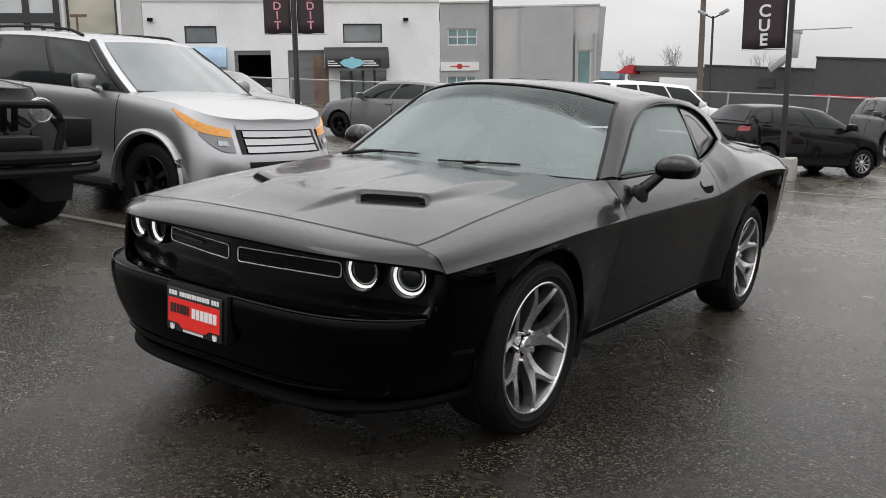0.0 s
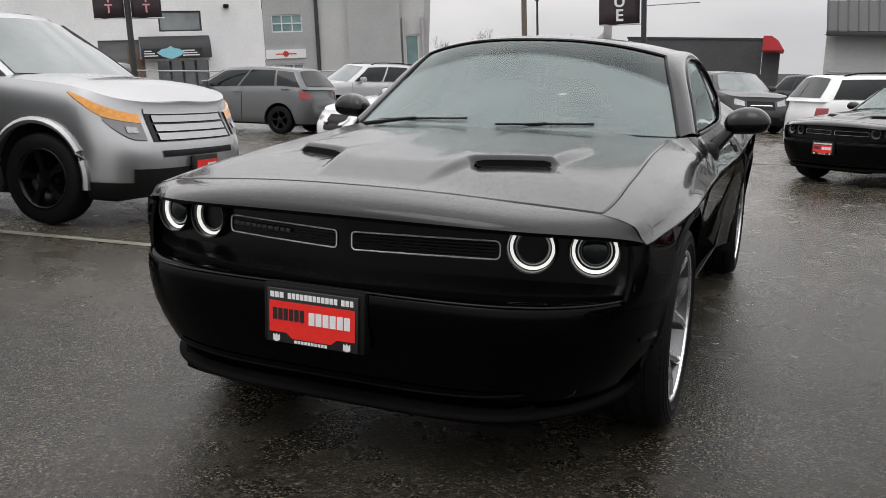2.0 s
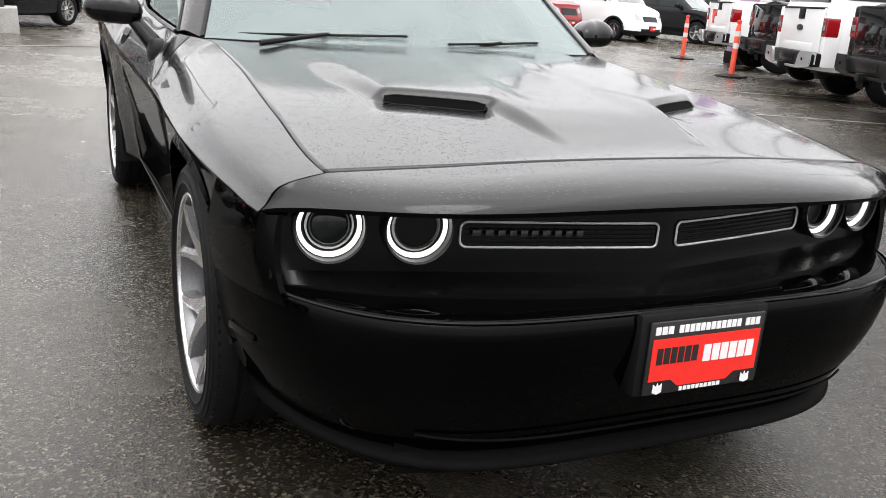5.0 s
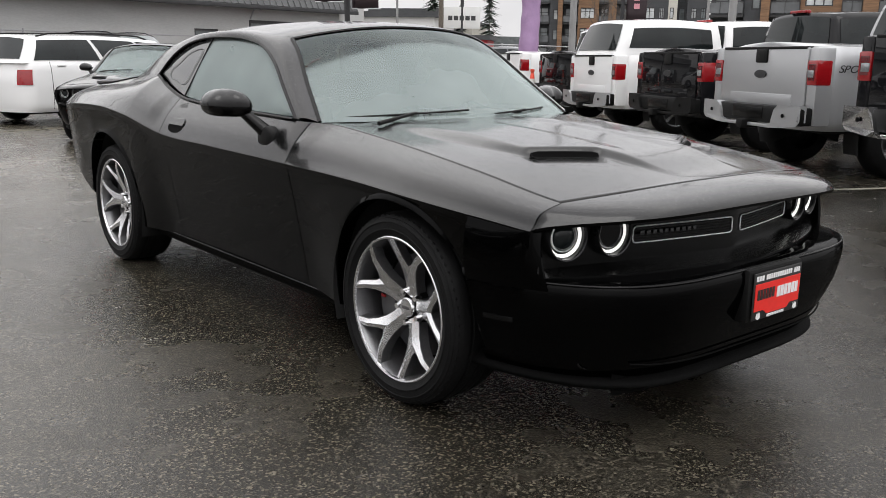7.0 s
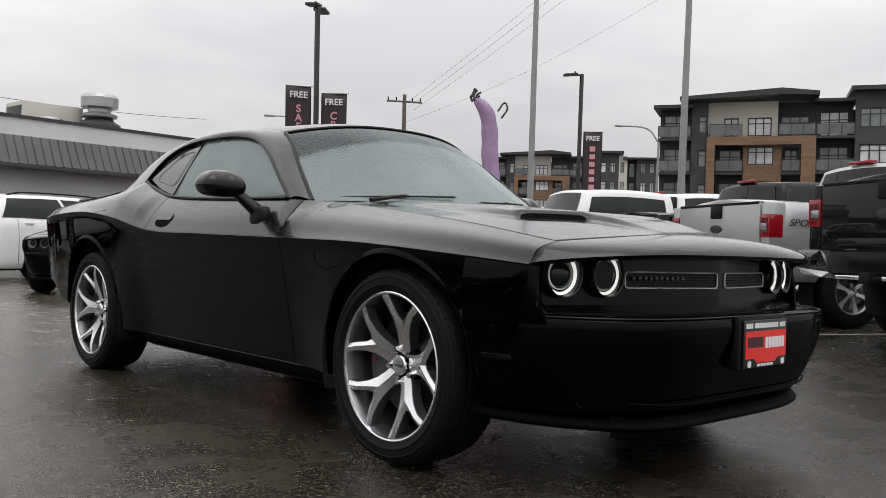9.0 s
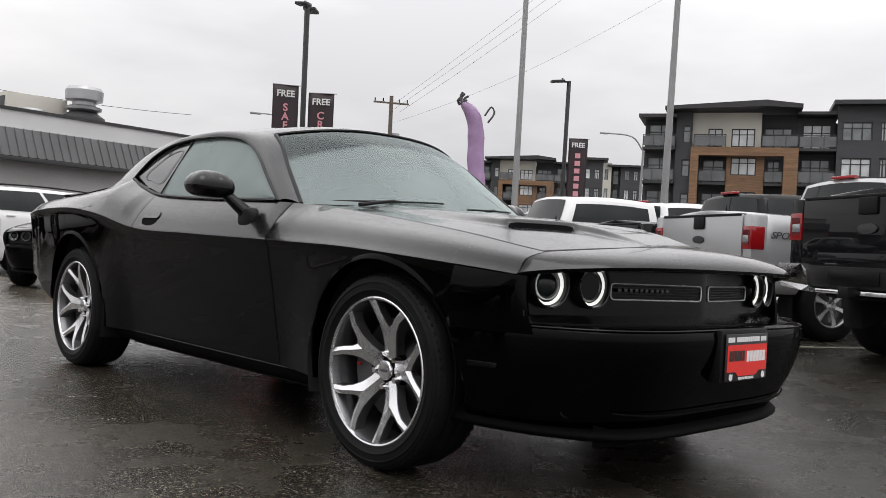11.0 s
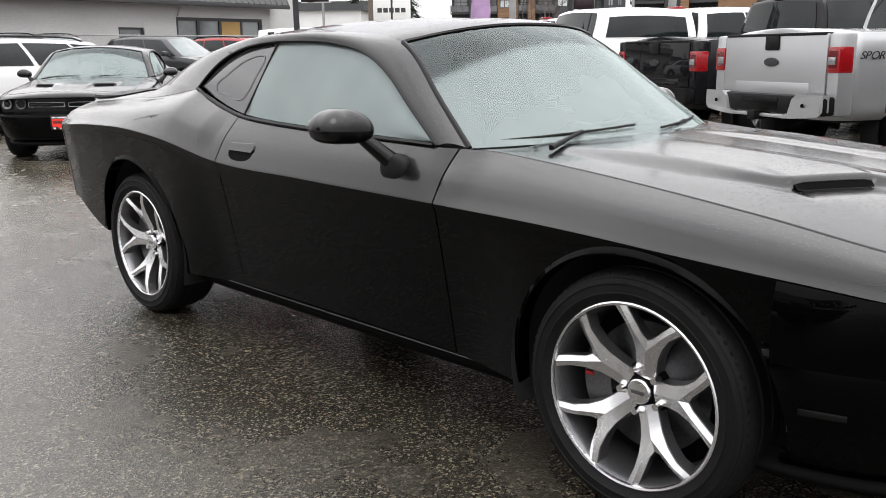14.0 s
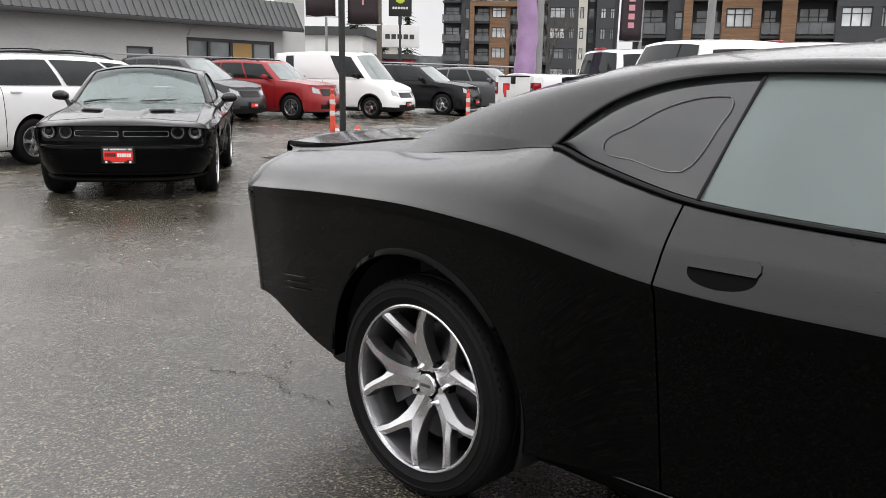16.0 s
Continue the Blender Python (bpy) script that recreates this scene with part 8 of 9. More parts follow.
D1.box(5.9, D1.length - 0.1, 1.62, 1.78, 0.0, 0.05, RED_ROOF, "red_band", shed, "red band low on the wall")
D1.box(3.0, 3.9, 2.0, 2.5, 0.0, 0.10, POLE_DARK, "louvre", shed, "dark wall louvre")
bm = bmesh.new()
extrude_shape(bm, [(D1.length + 0.02, 2.95), (D1.length + 1.05, 2.95), (D1.length + 0.72, 3.45), (D1.length + 0.40, 3.66), (D1.length + 0.02, 3.66)], -3.0, 0.4, m=D1.m @ Matrix.Rotation(radians(90), 4, "X"))
part("roof_end", bm, RED_ROOF, shed, "red sloping roof end", smooth=False)
D1.box(D1.length + 0.02, D1.length + 0.9, -0.3, 2.94, -3.0, 0.2, DARK_WALL, "end_wall", shed)
D2 = Face((-23.6, 60.0), (-15.0, 58.0))
shed2 = building("grey_shed", "low grey shed with a red-ended metal roof")
D2.wall([], 3.0, 0.3, SHOP_WALL, "wall", shed2, "grey wall")
D2.box(0.9, D2.length, 3.0, 3.42, -0.6, 0.7, DARK_WALL, "roof_band", shed2, "dark metal roof band", bevel=0.04)
bm = bmesh.new()
extrude_shape(bm, [(-0.7, 2.80), (0.89, 2.80), (0.89, 3.42), (0.4, 3.42)], -0.9, 0.6, m=D2.m @ Matrix.Rotation(radians(90), 4, "X"))
part("roof_end", bm, RED_ROOF, shed2, "red roof end", smooth=False)
D2.box(-4.2, -0.8, 2.35, 2.95, -0.5, 0.2, BLUE_ROOF, "blue_roof", shed2, "blue-grey lean-to roof")
D2.box(-4.0, -0.8, -0.3, 2.34, -0.5, 0.0, SHOP_WALL, "lean_to_wall", shed2)
D2.box(0.6, 4.2, 1.75, 2.35, 0.0, 0.25, POLE_DARK, "shutter_box", shed2, "dark shutter band")
D2.box(4.6, 7.6, -0.3, 2.55, 0.8, 3.0, SIGN_WHITE, "white_container", shed2, "white box container", bevel=0.04)
duct = thing("extraction_duct", pose(-8.8, 46.0, 3.5), "grey sheet-metal extraction duct on the dark shed's roof", "duct")
bm = bmesh.new()
box(bm, (-0.20, -0.2, 0.5), (0.20, 0.2, 1.75), bevel=0.02)
part("stack", bm, STEEL, duct, "upright metal stack")
bm = bmesh.new()
box(bm, (-0.25, -0.25, 1.75), (0.25, 0.25, 1.95), bevel=0.02)
part("cowl", bm, STEEL, duct)
bm = bmesh.new()
box(bm, (-0.75, -0.16, -0.16), (0.75, 0.16, 0.16), bevel=0.02, m=Matrix.Translation((-0.55, 0, 0.30)) @ Matrix.Rotation(radians(-42), 4, "Y"))
part("sloping_duct", bm, STEEL, duct)


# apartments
# pale pane colour; windows draw it by chance in place of darker glass
PALE_PANE = material("pale_apartment_glass", (0.50, 0.52, 0.53), rough=0.12, spec=0.6, coat=0.4, stain=0.35, stain_scale=0.6, island=0.35)


def apartments(label, origin, e, top, wing_end, seed):
    """A block of flats: balconies, a timber portal with a pale top storey, dark wings. top: height of the portal."""
    o = building("apartment_block", label, "apartment building")
    a = Vector(origin)
    f = Face(a, a + Vector(e) * 30, base=0.0)
    rnd = random.Random(seed)
    st = 3.0
    floors = [top - st * k for k in range(1, 5) if top - st * k > -2.5]

    def at_depth(d):
        g = Face(a, a + Vector(e) * 30, base=0.0)
        g.m = f.m @ Matrix.Translation((0, d, 0))
        return g

    def panes(g, op, n, dark=0.3):
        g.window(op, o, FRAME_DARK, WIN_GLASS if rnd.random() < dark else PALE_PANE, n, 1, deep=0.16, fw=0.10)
        u0, u1, v0, v1 = op
        g.box(u0 + 0.1, u1 - 0.1, lerp(v0, v1, 0.66), lerp(v0, v1, 0.66) + 0.07, -0.16, -0.10, FRAME_DARK, "transom", o)

    def balcony(g, u0, u1, z, deep):
        g.box(u0, u1, z - 0.22, z, 0.0, deep, FRAME_DARK, "balcony_slab", o, "dark balcony slab")
        g.box(u0, u1, z + 1.02, z + 1.10, deep - 0.08, deep, FRAME_DARK, "balcony_rail", o)
        g.box(u0 + 0.05, u1 - 0.05, z + 0.12, z + 0.98, deep - 0.05, deep - 0.03, BALC_GLASS, "balcony_glass", o, "grey balcony glass")
        n = max(2, int((u1 - u0) / 0.9))
        for q in range(n + 1):
            uu = lerp(u0 + 0.03, u1 - 0.03, q / n)
            g.box(uu - 0.03, uu + 0.03, z, z + 1.02, deep - 0.06, deep, FRAME_DARK, "baluster", o)

    def column(kind, u0, u1, d, ops_for, mat, n, dark, high, low=None):
        g = at_depth(d)
        ops = [x for z in floors + ([top] if high > top + 1 else []) for x in ops_for(z)]
        g.wall(ops, high, 0.35, mat, kind, o, "", u0, u1, -0.5)
        for x in ops:
            panes(g, x, n, dark)
        return g

    # balconies at the left end
    g = column("wall", -4.2, -1.35, -1.5, lambda z: [(-3.9, -1.7, z + 0.1, z + 2.3)], CHARCOAL, 2, 0.7, top + 2.6)
    for z in floors + [top]:
        balcony(g, -4.2, -1.38, z, 1.9)
    g.box(-4.6, -1.3, top + 2.6, top + 2.9, -3.0, 2.2, POLE_DARK, "roof_slab", o, "dark overhanging roof slab")
    # dark body with narrow windows
    column("wall", -1.35, 0.0, 0.0, lambda z: [(-0.78, -0.08, z + 0.42, z + 1.95)], CHARCOAL, 1, 0.4, top + 3.15)
    # timber portal: frame, two recesses and a window wall
    g = at_depth(0.6)
    g.box(0.0, 0.68, -0.5, top, -0.7, 0.1, WOOD, "portal_leg", o, "brown timber portal leg")
    g.box(7.62, 8.75, -0.5, top, -0.7, 0.1, WOOD, "portal_leg", o, "brown timber portal leg")
    g.box(0.68, 7.62, top - 0.72, top, -0.7, 0.1, WOOD, "portal_beam", o, "brown timber portal beam")
    g = at_depth(-0.1)
    ops = [(3.35, 5.45, z + 0.65, z + 2.22) for z in floors]
    g.wall(ops, top - 0.72, 0.35, WOOD, "wall", o, "brown timber wall", 3.0, 6.1, -0.5)
    for x in ops:
        panes(g, x, 3, 0.1)
    back = at_depth(-1.6)
    for u0, u1 in ((0.68, 3.0), (6.1, 7.62)):
        ops = [(u0 + 0.25, u1 - 0.2, z + 0.05, z + 2.2) for z in floors]
        back.wall(ops, top - 0.72, 0.3, CHARCOAL, "wall", o, "", u0, u1, -0.5)
        for x in ops:
            panes(back, x, 2, 0.8)
        for z in floors:
            balcony(back, u0 + 0.02, u1 - 0.02, z, 1.7)
    # pale top storey behind a terrace rail
    g = at_depth(-0.4)
    ops = [(1.35, 2.55, top + 0.15, top + 1.75), (3.3, 5.25, top + 0.15, top + 1.75)]
    g.wall(ops, top + 3.15, 0.35, CREAM, "wall", o, "pale top storey wall", 0.0, 5.75, top)
    panes(g, ops[0], 2, 0.2)
    panes(g, ops[1], 3, 0.2)
    g = at_depth(-1.6)
    op = (6.0, 8.3, top + 0.1, top + 2.0)
    g.wall([op], top + 3.15, 0.3, CHARCOAL, "wall", o, "", 5.75, 8.75, top)
    panes(g, op, 3, 0.9)
    balcony(at_depth(0.0), 0.2, 2.9, top + 0.02, 0.62)
    balcony(at_depth(0.0), 5.8, 8.7, top + 0.02, 0.62)
    bm = bmesh.new()
    extrude_shape(bm, [(-2.3, top + 3.15), (-2.3, top + 3.45), (6.0, top + 3.95), (8.9, top + 3.6), (8.9, top + 3.25), (6.0, top + 3.4)], -1.5, 5.0, m=f.m @ Matrix.Rotation(radians(90), 4, "X"))
    part("roof_slab", bm, POLE_DARK, o, "dark overhanging roof slab", smooth=False)
    # balconies between portal and wing
    g = column("wall", 8.75, 11.7, -1.5, lambda z: [(9.1, 11.4, z + 0.1, z + 2.3)], CHARCOAL, 3, 0.75, top + 2.9)
    for z in floors + [top]:
        balcony(g, 8.77, 11.68, z, 2.0)
    g.box(8.6, 11.9, top + 2.9, top + 3.15, -3.0, 1.8, POLE_DARK, "roof_slab", o, "dark roof slab")
    # dark wing with a pale strip
    g = column("wall", 11.7, 16.3, 0.4, lambda z: [(12.05, 14.35, z + 0.65, z + 2.25), (14.95, 15.75, z + 0.65, z + 2.25)], CHARCOAL, 3, 0.15, top + 3.6)
    column("wall", 16.3, 17.6, 0.4, lambda z: [(16.55, 17.1, z + 0.65, z + 2.25)], CREAM, 1, 0.4, top + 3.3)
    g.box(11.3, 17.0, top + 3.6, top + 3.95, -4.0, 0.9, POLE_DARK, "roof_slab", o, "dark roof slab")
    column("wall", 17.6, 19.0, -1.5, lambda z: [(17.9, 18.8, z + 0.1, z + 2.3)], CHARCOAL, 1, 0.9, top + 2.7)
    g = column("wall", 19.0, wing_end, 0.2, lambda z: [(19.6, 20.4, z + 0.65, z + 2.2), (21.0, 21.7, z + 0.65, z + 2.2)], CHARCOAL, 2, 0.6, top + 2.7)
    g.box(16.9, wing_end + 0.3, top + 2.7, top + 3.0, -4.0, 0.8, POLE_DARK, "roof_slab", o, "dark roof slab")
    f.box(-4.0, wing_end - 0.1, -0.5, top + 2.5, -12.0, -1.95, CHARCOAL, "block", o, "dark grey body")
    return o


BALC_GLASS = material("grey_balcony_glass", (0.10, 0.105, 0.11), rough=0.1, spec=0.6, coat=0.3, stain=0.3, stain_scale=0.6)
ux, uy = 0.449 / 0.9995, -0.893 / 0.9995
apartments("dark grey apartment block with timber portal and balconies", (62.9 + 6.5 * ux, 43.0 + 6.5 * uy), (ux, uy), 11.3, 30.0, 3)
apartments("distant dark grey apartment block with timber portal", (98.0 + 3.45 * 0.6, 93.5 - 3.45 * 0.8), (0.6, -0.8), 13.05, 22.2, 8)

# far skyline: hill, houses, sheds along the street
hill = []
for i in range(60):
    a = radians(-20 + i * 3.0)
    d = 600
    h = 14 + 9 * noise.noise(Vector((i * 0.16, 0, 3))) + 3 * noise.noise(Vector((i * 0.9, 2, 3)))
    hill.append((Vector((d * math.cos(a), d * math.sin(a), -2)), Vector((d * math.cos(a), d * math.sin(a), max(4, h)))))
v, f = sheet([[p[0] for p in hill], [p[1] for p in hill]])
tagged(put("backdrop", v, f, HILL), "low wooded hill on the horizon", "hill", kind="structure")
rnd = random.Random(5)
for i, (x, y, w_, d_, h_, mat) in enumerate(((40, 52, 9, 6, 4.2, SIGN_WHITE), (48, 62, 12, 7, 3.6, SHOP_WALL), (60, 75, 12, 8, 6.0, STUCCO_GREY), (52, 58, 5, 4, 3.0, RED_ROOF), (35, 55, 6, 5, 3.2, BLUE_ROOF), (72, 84, 14, 8, 5.5, CREAM))):
    t_ = building("far_house", "small distant commercial building on the street")
    m = pose(x, y, 0, 0, 0, 40)
    bm = bmesh.new()
    box(bm, (-w_ / 2, -d_ / 2, -0.3), (w_ / 2, d_ / 2, h_), m=m)
    part("wall", bm, mat, t_, smooth=False)
    bm = bmesh.new()
    box(bm, (-w_ / 2 - 0.3, -d_ / 2 - 0.3, h_), (w_ / 2 + 0.3, d_ / 2 + 0.3, h_ + 0.4), m=m)
    part("roof", bm, DARK_WALL, t_, smooth=False)
    for k in range(3):
        bm = bmesh.new()
        xx = lerp(-w_ / 2, w_ / 2, (k + 0.5) / 3)
        box(bm, (xx - w_ * 0.11, -d_ / 2 - 0.05, 0.9), (xx + w_ * 0.11, -d_ / 2 - 0.004, h_ * 0.75), m=m)
        part("window", bm, WIN_GLASS, t_, smooth=False)


# ---- poles, banners, signs ----
def text(body, size, mat, parent, m, name="lettering", gap=1.0):
    c = bpy.data.curves.new("text", "FONT")
    c.offset = size * 0.022
    c.body, c.size, c.align_x, c.align_y, c.extrude, c.space_line = body, size, "CENTER", "CENTER", 0.003, gap
    tmp = bpy.data.objects.new("text", c)
    me = bpy.data.meshes.new_from_object(tmp)
    bpy.data.objects.remove(tmp)
    me.materials.clear()
    me.materials.append(mat)
    ob = new(name, me)
    ob.parent = parent
    ob.matrix_basis = m
    return ob


def banner(parent, m, w_, h_, head, word, mat_word, size=0.30, bars_only=0):
    """A cloth banner that hangs beside its pole; m: its upper middle, its front along +y of m turned out."""
    rows = []
    for k in range(9):
        v_ = -h_ * k / 8
        rows.append([m @ Vector((u * w_ / 2, 0.012 * math.sin(3 * u + k * 0.7), v_)) for u in np.linspace(-1, 1, 7)])
    v, f = sheet(rows)
    cloth = put("banner", v, f, BANNER, parent, "dark banner with vertical lettering")
    s_ = cloth.modifiers.new("thick", "SOLIDIFY")
    s_.thickness = 0.004
    stand = m @ Matrix.Translation((0, -0.03, 0)) @ Matrix.Rotation(radians(90), 4, "X")
    if head:
        text(head, w_ * 0.34, LETTER_WHITE, cloth, stand @ Matrix.Translation((0, -0.20, 0)))
    if word:
        for i, ch in enumerate(word):
            text(ch, size, mat_word, cloth, stand @ Matrix.Translation((0, -0.20 - (0.32 if head else 0.1) - i * size * 0.86, 0)))
    for i in range(bars_only):
        bm = bmesh.new()
        box(bm, (-size * 0.30, -0.20 - 0.32 - i * size * 0.86 - size * 0.28, 0), (size * 0.30, -0.20 - 0.32 - i * size * 0.86 + size * 0.28, 0.006), m=stand)
        part("lettering", bm, mat_word, cloth, smooth=False)
    for v_ in (0.01, -h_):
        bm = bmesh.new()
        tube(bm, m @ Vector((-w_ / 2, 0, v_)), m @ Vector((w_ / 2 + 0.05, 0, v_)), 0.014, seg=8)
        part("banner_rod", bm, STEEL, cloth)
    return cloth


def lot_pole(x, y, h, label, heads=2, face=0.0, block=True):
    z = gz(y)
    p = thing("lamp_pole", pose(x, y, z) @ UPRIGHT, label, "lamp post", "yard lamp posts")
    bm = bmesh.new()
    box(bm, (-0.047, -0.047, 0.0), (0.047, 0.047, h), bevel=0.010)
    part("pole", bm, POLE_DARK, p, "dark square steel pole")
    if block:
        bm = bmesh.new()
        box(bm, (-0.24, -0.24, -0.02), (0.24, 0.24, 0.42), bevel=0.03)
        part("base_block", bm, CONCRETE, p, "concrete base block")
    m = Matrix.Rotation(radians(face), 4, "Z")
    for s in ((-1, 1) if heads == 2 else (-1,) if heads == 1 else ()):
        bm = bmesh.new()
        mh = m @ Matrix.Diagonal((s, 1, 1, 1)) @ Matrix.Translation((0, 0, h)) @ Matrix.Rotation(radians(5), 4, "Y")
        box(bm, (0.14, -0.15, -0.035), (0.56, 0.15, 0.035), bevel=0.025, m=mh)
        head = part("lamp_head", bm, POLE_DARK, p, "flat lamp head")
        bm = bmesh.new()
        box(bm, (0.0, -0.03, -0.05), (0.16, 0.03, 0.0), bevel=0.008, m=mh)
        part("lamp_arm", bm, POLE_DARK, head)
        bm = bmesh.new()
        tube(bm, mh @ Vector((0.2, 0, 0.03)), mh @ Vector((0.2, 0, 0.09)), 0.03, seg=8)
        part("light_sensor", bm, POLE_DARK, head)
    return p


def face_to(x, y, ex, ey):
    """Turn about z so that local -y looks towards (ex, ey)."""
    return math.degrees(math.atan2(ex - x, -(ey - y)))


CAMX, CAMY = -2.9, -2.3
pc = lot_pole(8.92, 14.60, 6.35, "tall dark yard lamp with two banners", face=40, block=False)
bm = bmesh.new()
box(bm, (-0.55, -0.30, 0.0), (0.55, 0.30, 0.22), bevel=0.02)
part("base_block", bm, POLE_DARK, pc, "low dark base")
ang = face_to(8.75, 14.75, CAMX, CAMY)
banner(pc, Matrix.Rotation(radians(ang + 12), 4, "Z") @ Matrix.Translation((-0.42, 0, 4.50)), 0.60, 2.0, "FREE", "SAFETY", LETTER_PINK, 0.24)
banner(pc, Matrix.Rotation(radians(ang - 12), 4, "Z") @ Matrix.Translation((0.42, 0, 4.36)), 0.60, 2.0, "FREE", "CREDIT", LETTER_PINK, 0.24)
pcx = lot_pole(18.5, 14.35, 6.3, "dark yard lamp with one banner", heads=1, face=-40)
ang = face_to(18.5, 14.35, CAMX, CAMY)
banner(pcx, Matrix.Rotation(radians(ang), 4, "Z") @ Matrix.Translation((0.40, 0, 4.55)), 0.58, 2.1, "FREE", "", LETTER_PINK, 0.27, bars_only=6)
pa = lot_pole(-1.55, 14.65, 6.4, "dark yard lamp post on a concrete block with one banner")
ang = face_to(-1.55, 14.65, 2.3, -3.0)
banner(pa, Matrix.Rotation(radians(ang), 4, "Z") @ Matrix.Translation((-0.47, 0, 4.28)), 0.78, 1.80, "", "   CUE", LETTER_WHITE, 0.31)
bm = bmesh.new()
mm = Matrix.Rotation(radians(ang), 4, "Z")
tube(bm, mm @ Vector((0, 0, 2.82)), mm @ Vector((1.05, 0, 2.84)), 0.012, seg=6)
part("banner_arm", bm, STEEL, pa, "thin empty banner arm")
pb = lot_pole(-12.1, 12.3, 6.2, "dark yard lamp post with two banners")
ang = face_to(-12.1, 12.3, 2.3, -3.0)
banner(pb, Matrix.Rotation(radians(ang), 4, "Z") @ Matrix.Translation((-0.38, 0, 4.4)), 0.62, 2.0, "", "  CREDIT", LETTER_PINK, 0.25)
banner(pb, Matrix.Rotation(radians(ang), 4, "Z") @ Matrix.Translation((0.38, 0, 4.4)), 0.62, 2.0, "", "  CREDIT", LETTER_PINK, 0.25)


def street_pole(x, y, h, r, mat, label, arm=None, nm="street_lamp"):
    p = thing(nm, pose(x, y, gz(y)) @ UPRIGHT, label, "pole")
    bm = bmesh.new()
    tube(bm, (0, 0, -0.2), (0, 0, h), r, r * 0.62, seg=14)
    part("pole", bm, mat, p)
    if arm:
        dx, dy, rise = arm
        bm = bmesh.new()
        pts = path3([(0, 0, h - 0.1), (dx * 0.25, dy * 0.25, h + rise * 0.8), (dx * 0.65, dy * 0.65, h + rise), (dx, dy, h + rise)], 14)
        sweep(bm, pts, r * 0.45, 8)
        part("arm", bm, mat, p, "curved lamp arm")
        bm = bmesh.new()
        box(bm, (dx - 0.3, dy - 0.12, h + rise - 0.08), (dx + 0.35, dy + 0.12, h + rise + 0.04), bevel=0.04)
        part("lamp_head", bm, mat, p, "lamp head")
    return p


street_pole(23.5, 20.63, 16.0, 0.14, POLE_GREY, "tall grey steel pole by the street", nm="steel_pole")
street_pole(25.5, 15.05, 14.0, 0.15, POLE_GREY, "tall pale steel pole by the street", nm="steel_pole")
street_pole(50.0, 32.0, 8.6, 0.12, POLE_GREY, "curved-arm street lamp near the apartments", (-2.6, 1.6, 1.0))
street_pole(33.0, 44.0, 7.0, 0.10, POLE_GREY, "curved-arm street lamp along the street", (2.0, -1.2, 0.8))
street_pole(26.0, 41.0, 7.4, 0.09, POLE_GREY, "street lamp by the shop", (-1.6, 0.5, 0.6))
yard_lamp = street_pole(-9.45, 35.0, 4.75, 0.07, POLE_DARK, "twin-headed yard lamp behind the fence", nm="yard_lamp")
for sx in (-1, 1):
    bm = bmesh.new()
    tube(bm, (0, 0, 4.66), (sx * 0.34, 0, 4.82), 0.03, seg=8)
    part("arm", bm, POLE_DARK, yard_lamp)
    bm = bmesh.new()
    box(bm, (-0.20, -0.14, -0.06), (0.20, 0.14, 0.06), bevel=0.03, m=Matrix.Translation((sx * 0.46, 0, 4.90)) @ Matrix.Rotation(radians(-sx * 28), 4, "Y"))
    part("lamp_head", bm, POLE_GREY, yard_lamp, "tilted flood lamp head")


def utility_pole(x, y, h, turn, label):
    p = thing("utility_pole", pose(x, y, gz(y)) @ UPRIGHT @ pose(0, 0, 0, 0, 0, turn), label, "utility pole", "utility poles")
    bm = bmesh.new()
    tube(bm, (0, 0, -0.2), (0, 0, h), 0.155, 0.11, seg=12)
    part("pole", bm, TIMBER, p, "timber pole")
    for z, w_ in ((h - 0.4, 1.05),):
        bm = bmesh.new()
        box(bm, (-w_, -0.05, z - 0.05), (w_, 0.05, z + 0.05), bevel=0.01)
        part("crossarm", bm, TIMBER, p, "timber crossarm")
        for q in (-1, -0.5, 0.5, 1):
            bm = bmesh.new()
            tube(bm, (q * w_ * 0.92, 0, z + 0.06), (q * w_ * 0.92, 0, z + 0.24), 0.04, 0.03, seg=8)
            part("insulator", bm, MATT_PLASTIC, p)
    bm = bmesh.new()
    tube(bm, (0.35, 0, h - 3.0), (0.35, 0, h - 2.1), 0.22, seg=14)
    part("transformer", bm, STEEL, p, "grey transformer can")
    return p


utility_pole(-11.6, 40.2, 10.0, 20, "timber utility pole with crossarms beyond the fence")
utility_pole(29.6, 35.61, 9.3, -22, "timber utility pole with a transformer")


def cable(a, b, sag, n=20, r=0.018, nm="cable", lab="thin dark overhead power cable"):
    a, b = Vector(a), Vector(b)
    t_ = tagged(new(nm), lab, "cable")
    bm = bmesh.new()
    pts = [a.lerp(b, i / n) - Vector((0, 0, 4 * sag * (i / n) * (1 - i / n))) for i in range(n + 1)]
    sweep(bm, pts, r, 5)
    part("wire", bm, WIRE, t_)
    return t_


for dx, dz in ((0.0, 0.0), (1.0, -0.1), (2.2, -0.25)):
    cable((29.15 + dx * 0.3, 35.2, 9.0 + dz), (35.0 + dx, 20.0, 20.5), 0.3, r=0.007, lab="thin dark overhead power cable")
cable((29.2, 35.25, 8.0), (35.08, 30.13, 11.6), 0.15, r=0.006, lab="thin overhead service cable")
cable((35.08, 30.13, 11.6), (40.2, 22.0, 17.0), 0.15, r=0.006, lab="thin overhead service cable")
cable((-11.6, 40.2, 8.9), (30, 60, 10.5), 1.0)
cable((-11.6, 40.2, 8.2), (-45, 45, 9.5), 0.7)
cable((-11.6, 40.2, 7.9), (12, 62, 7.0), 0.6)

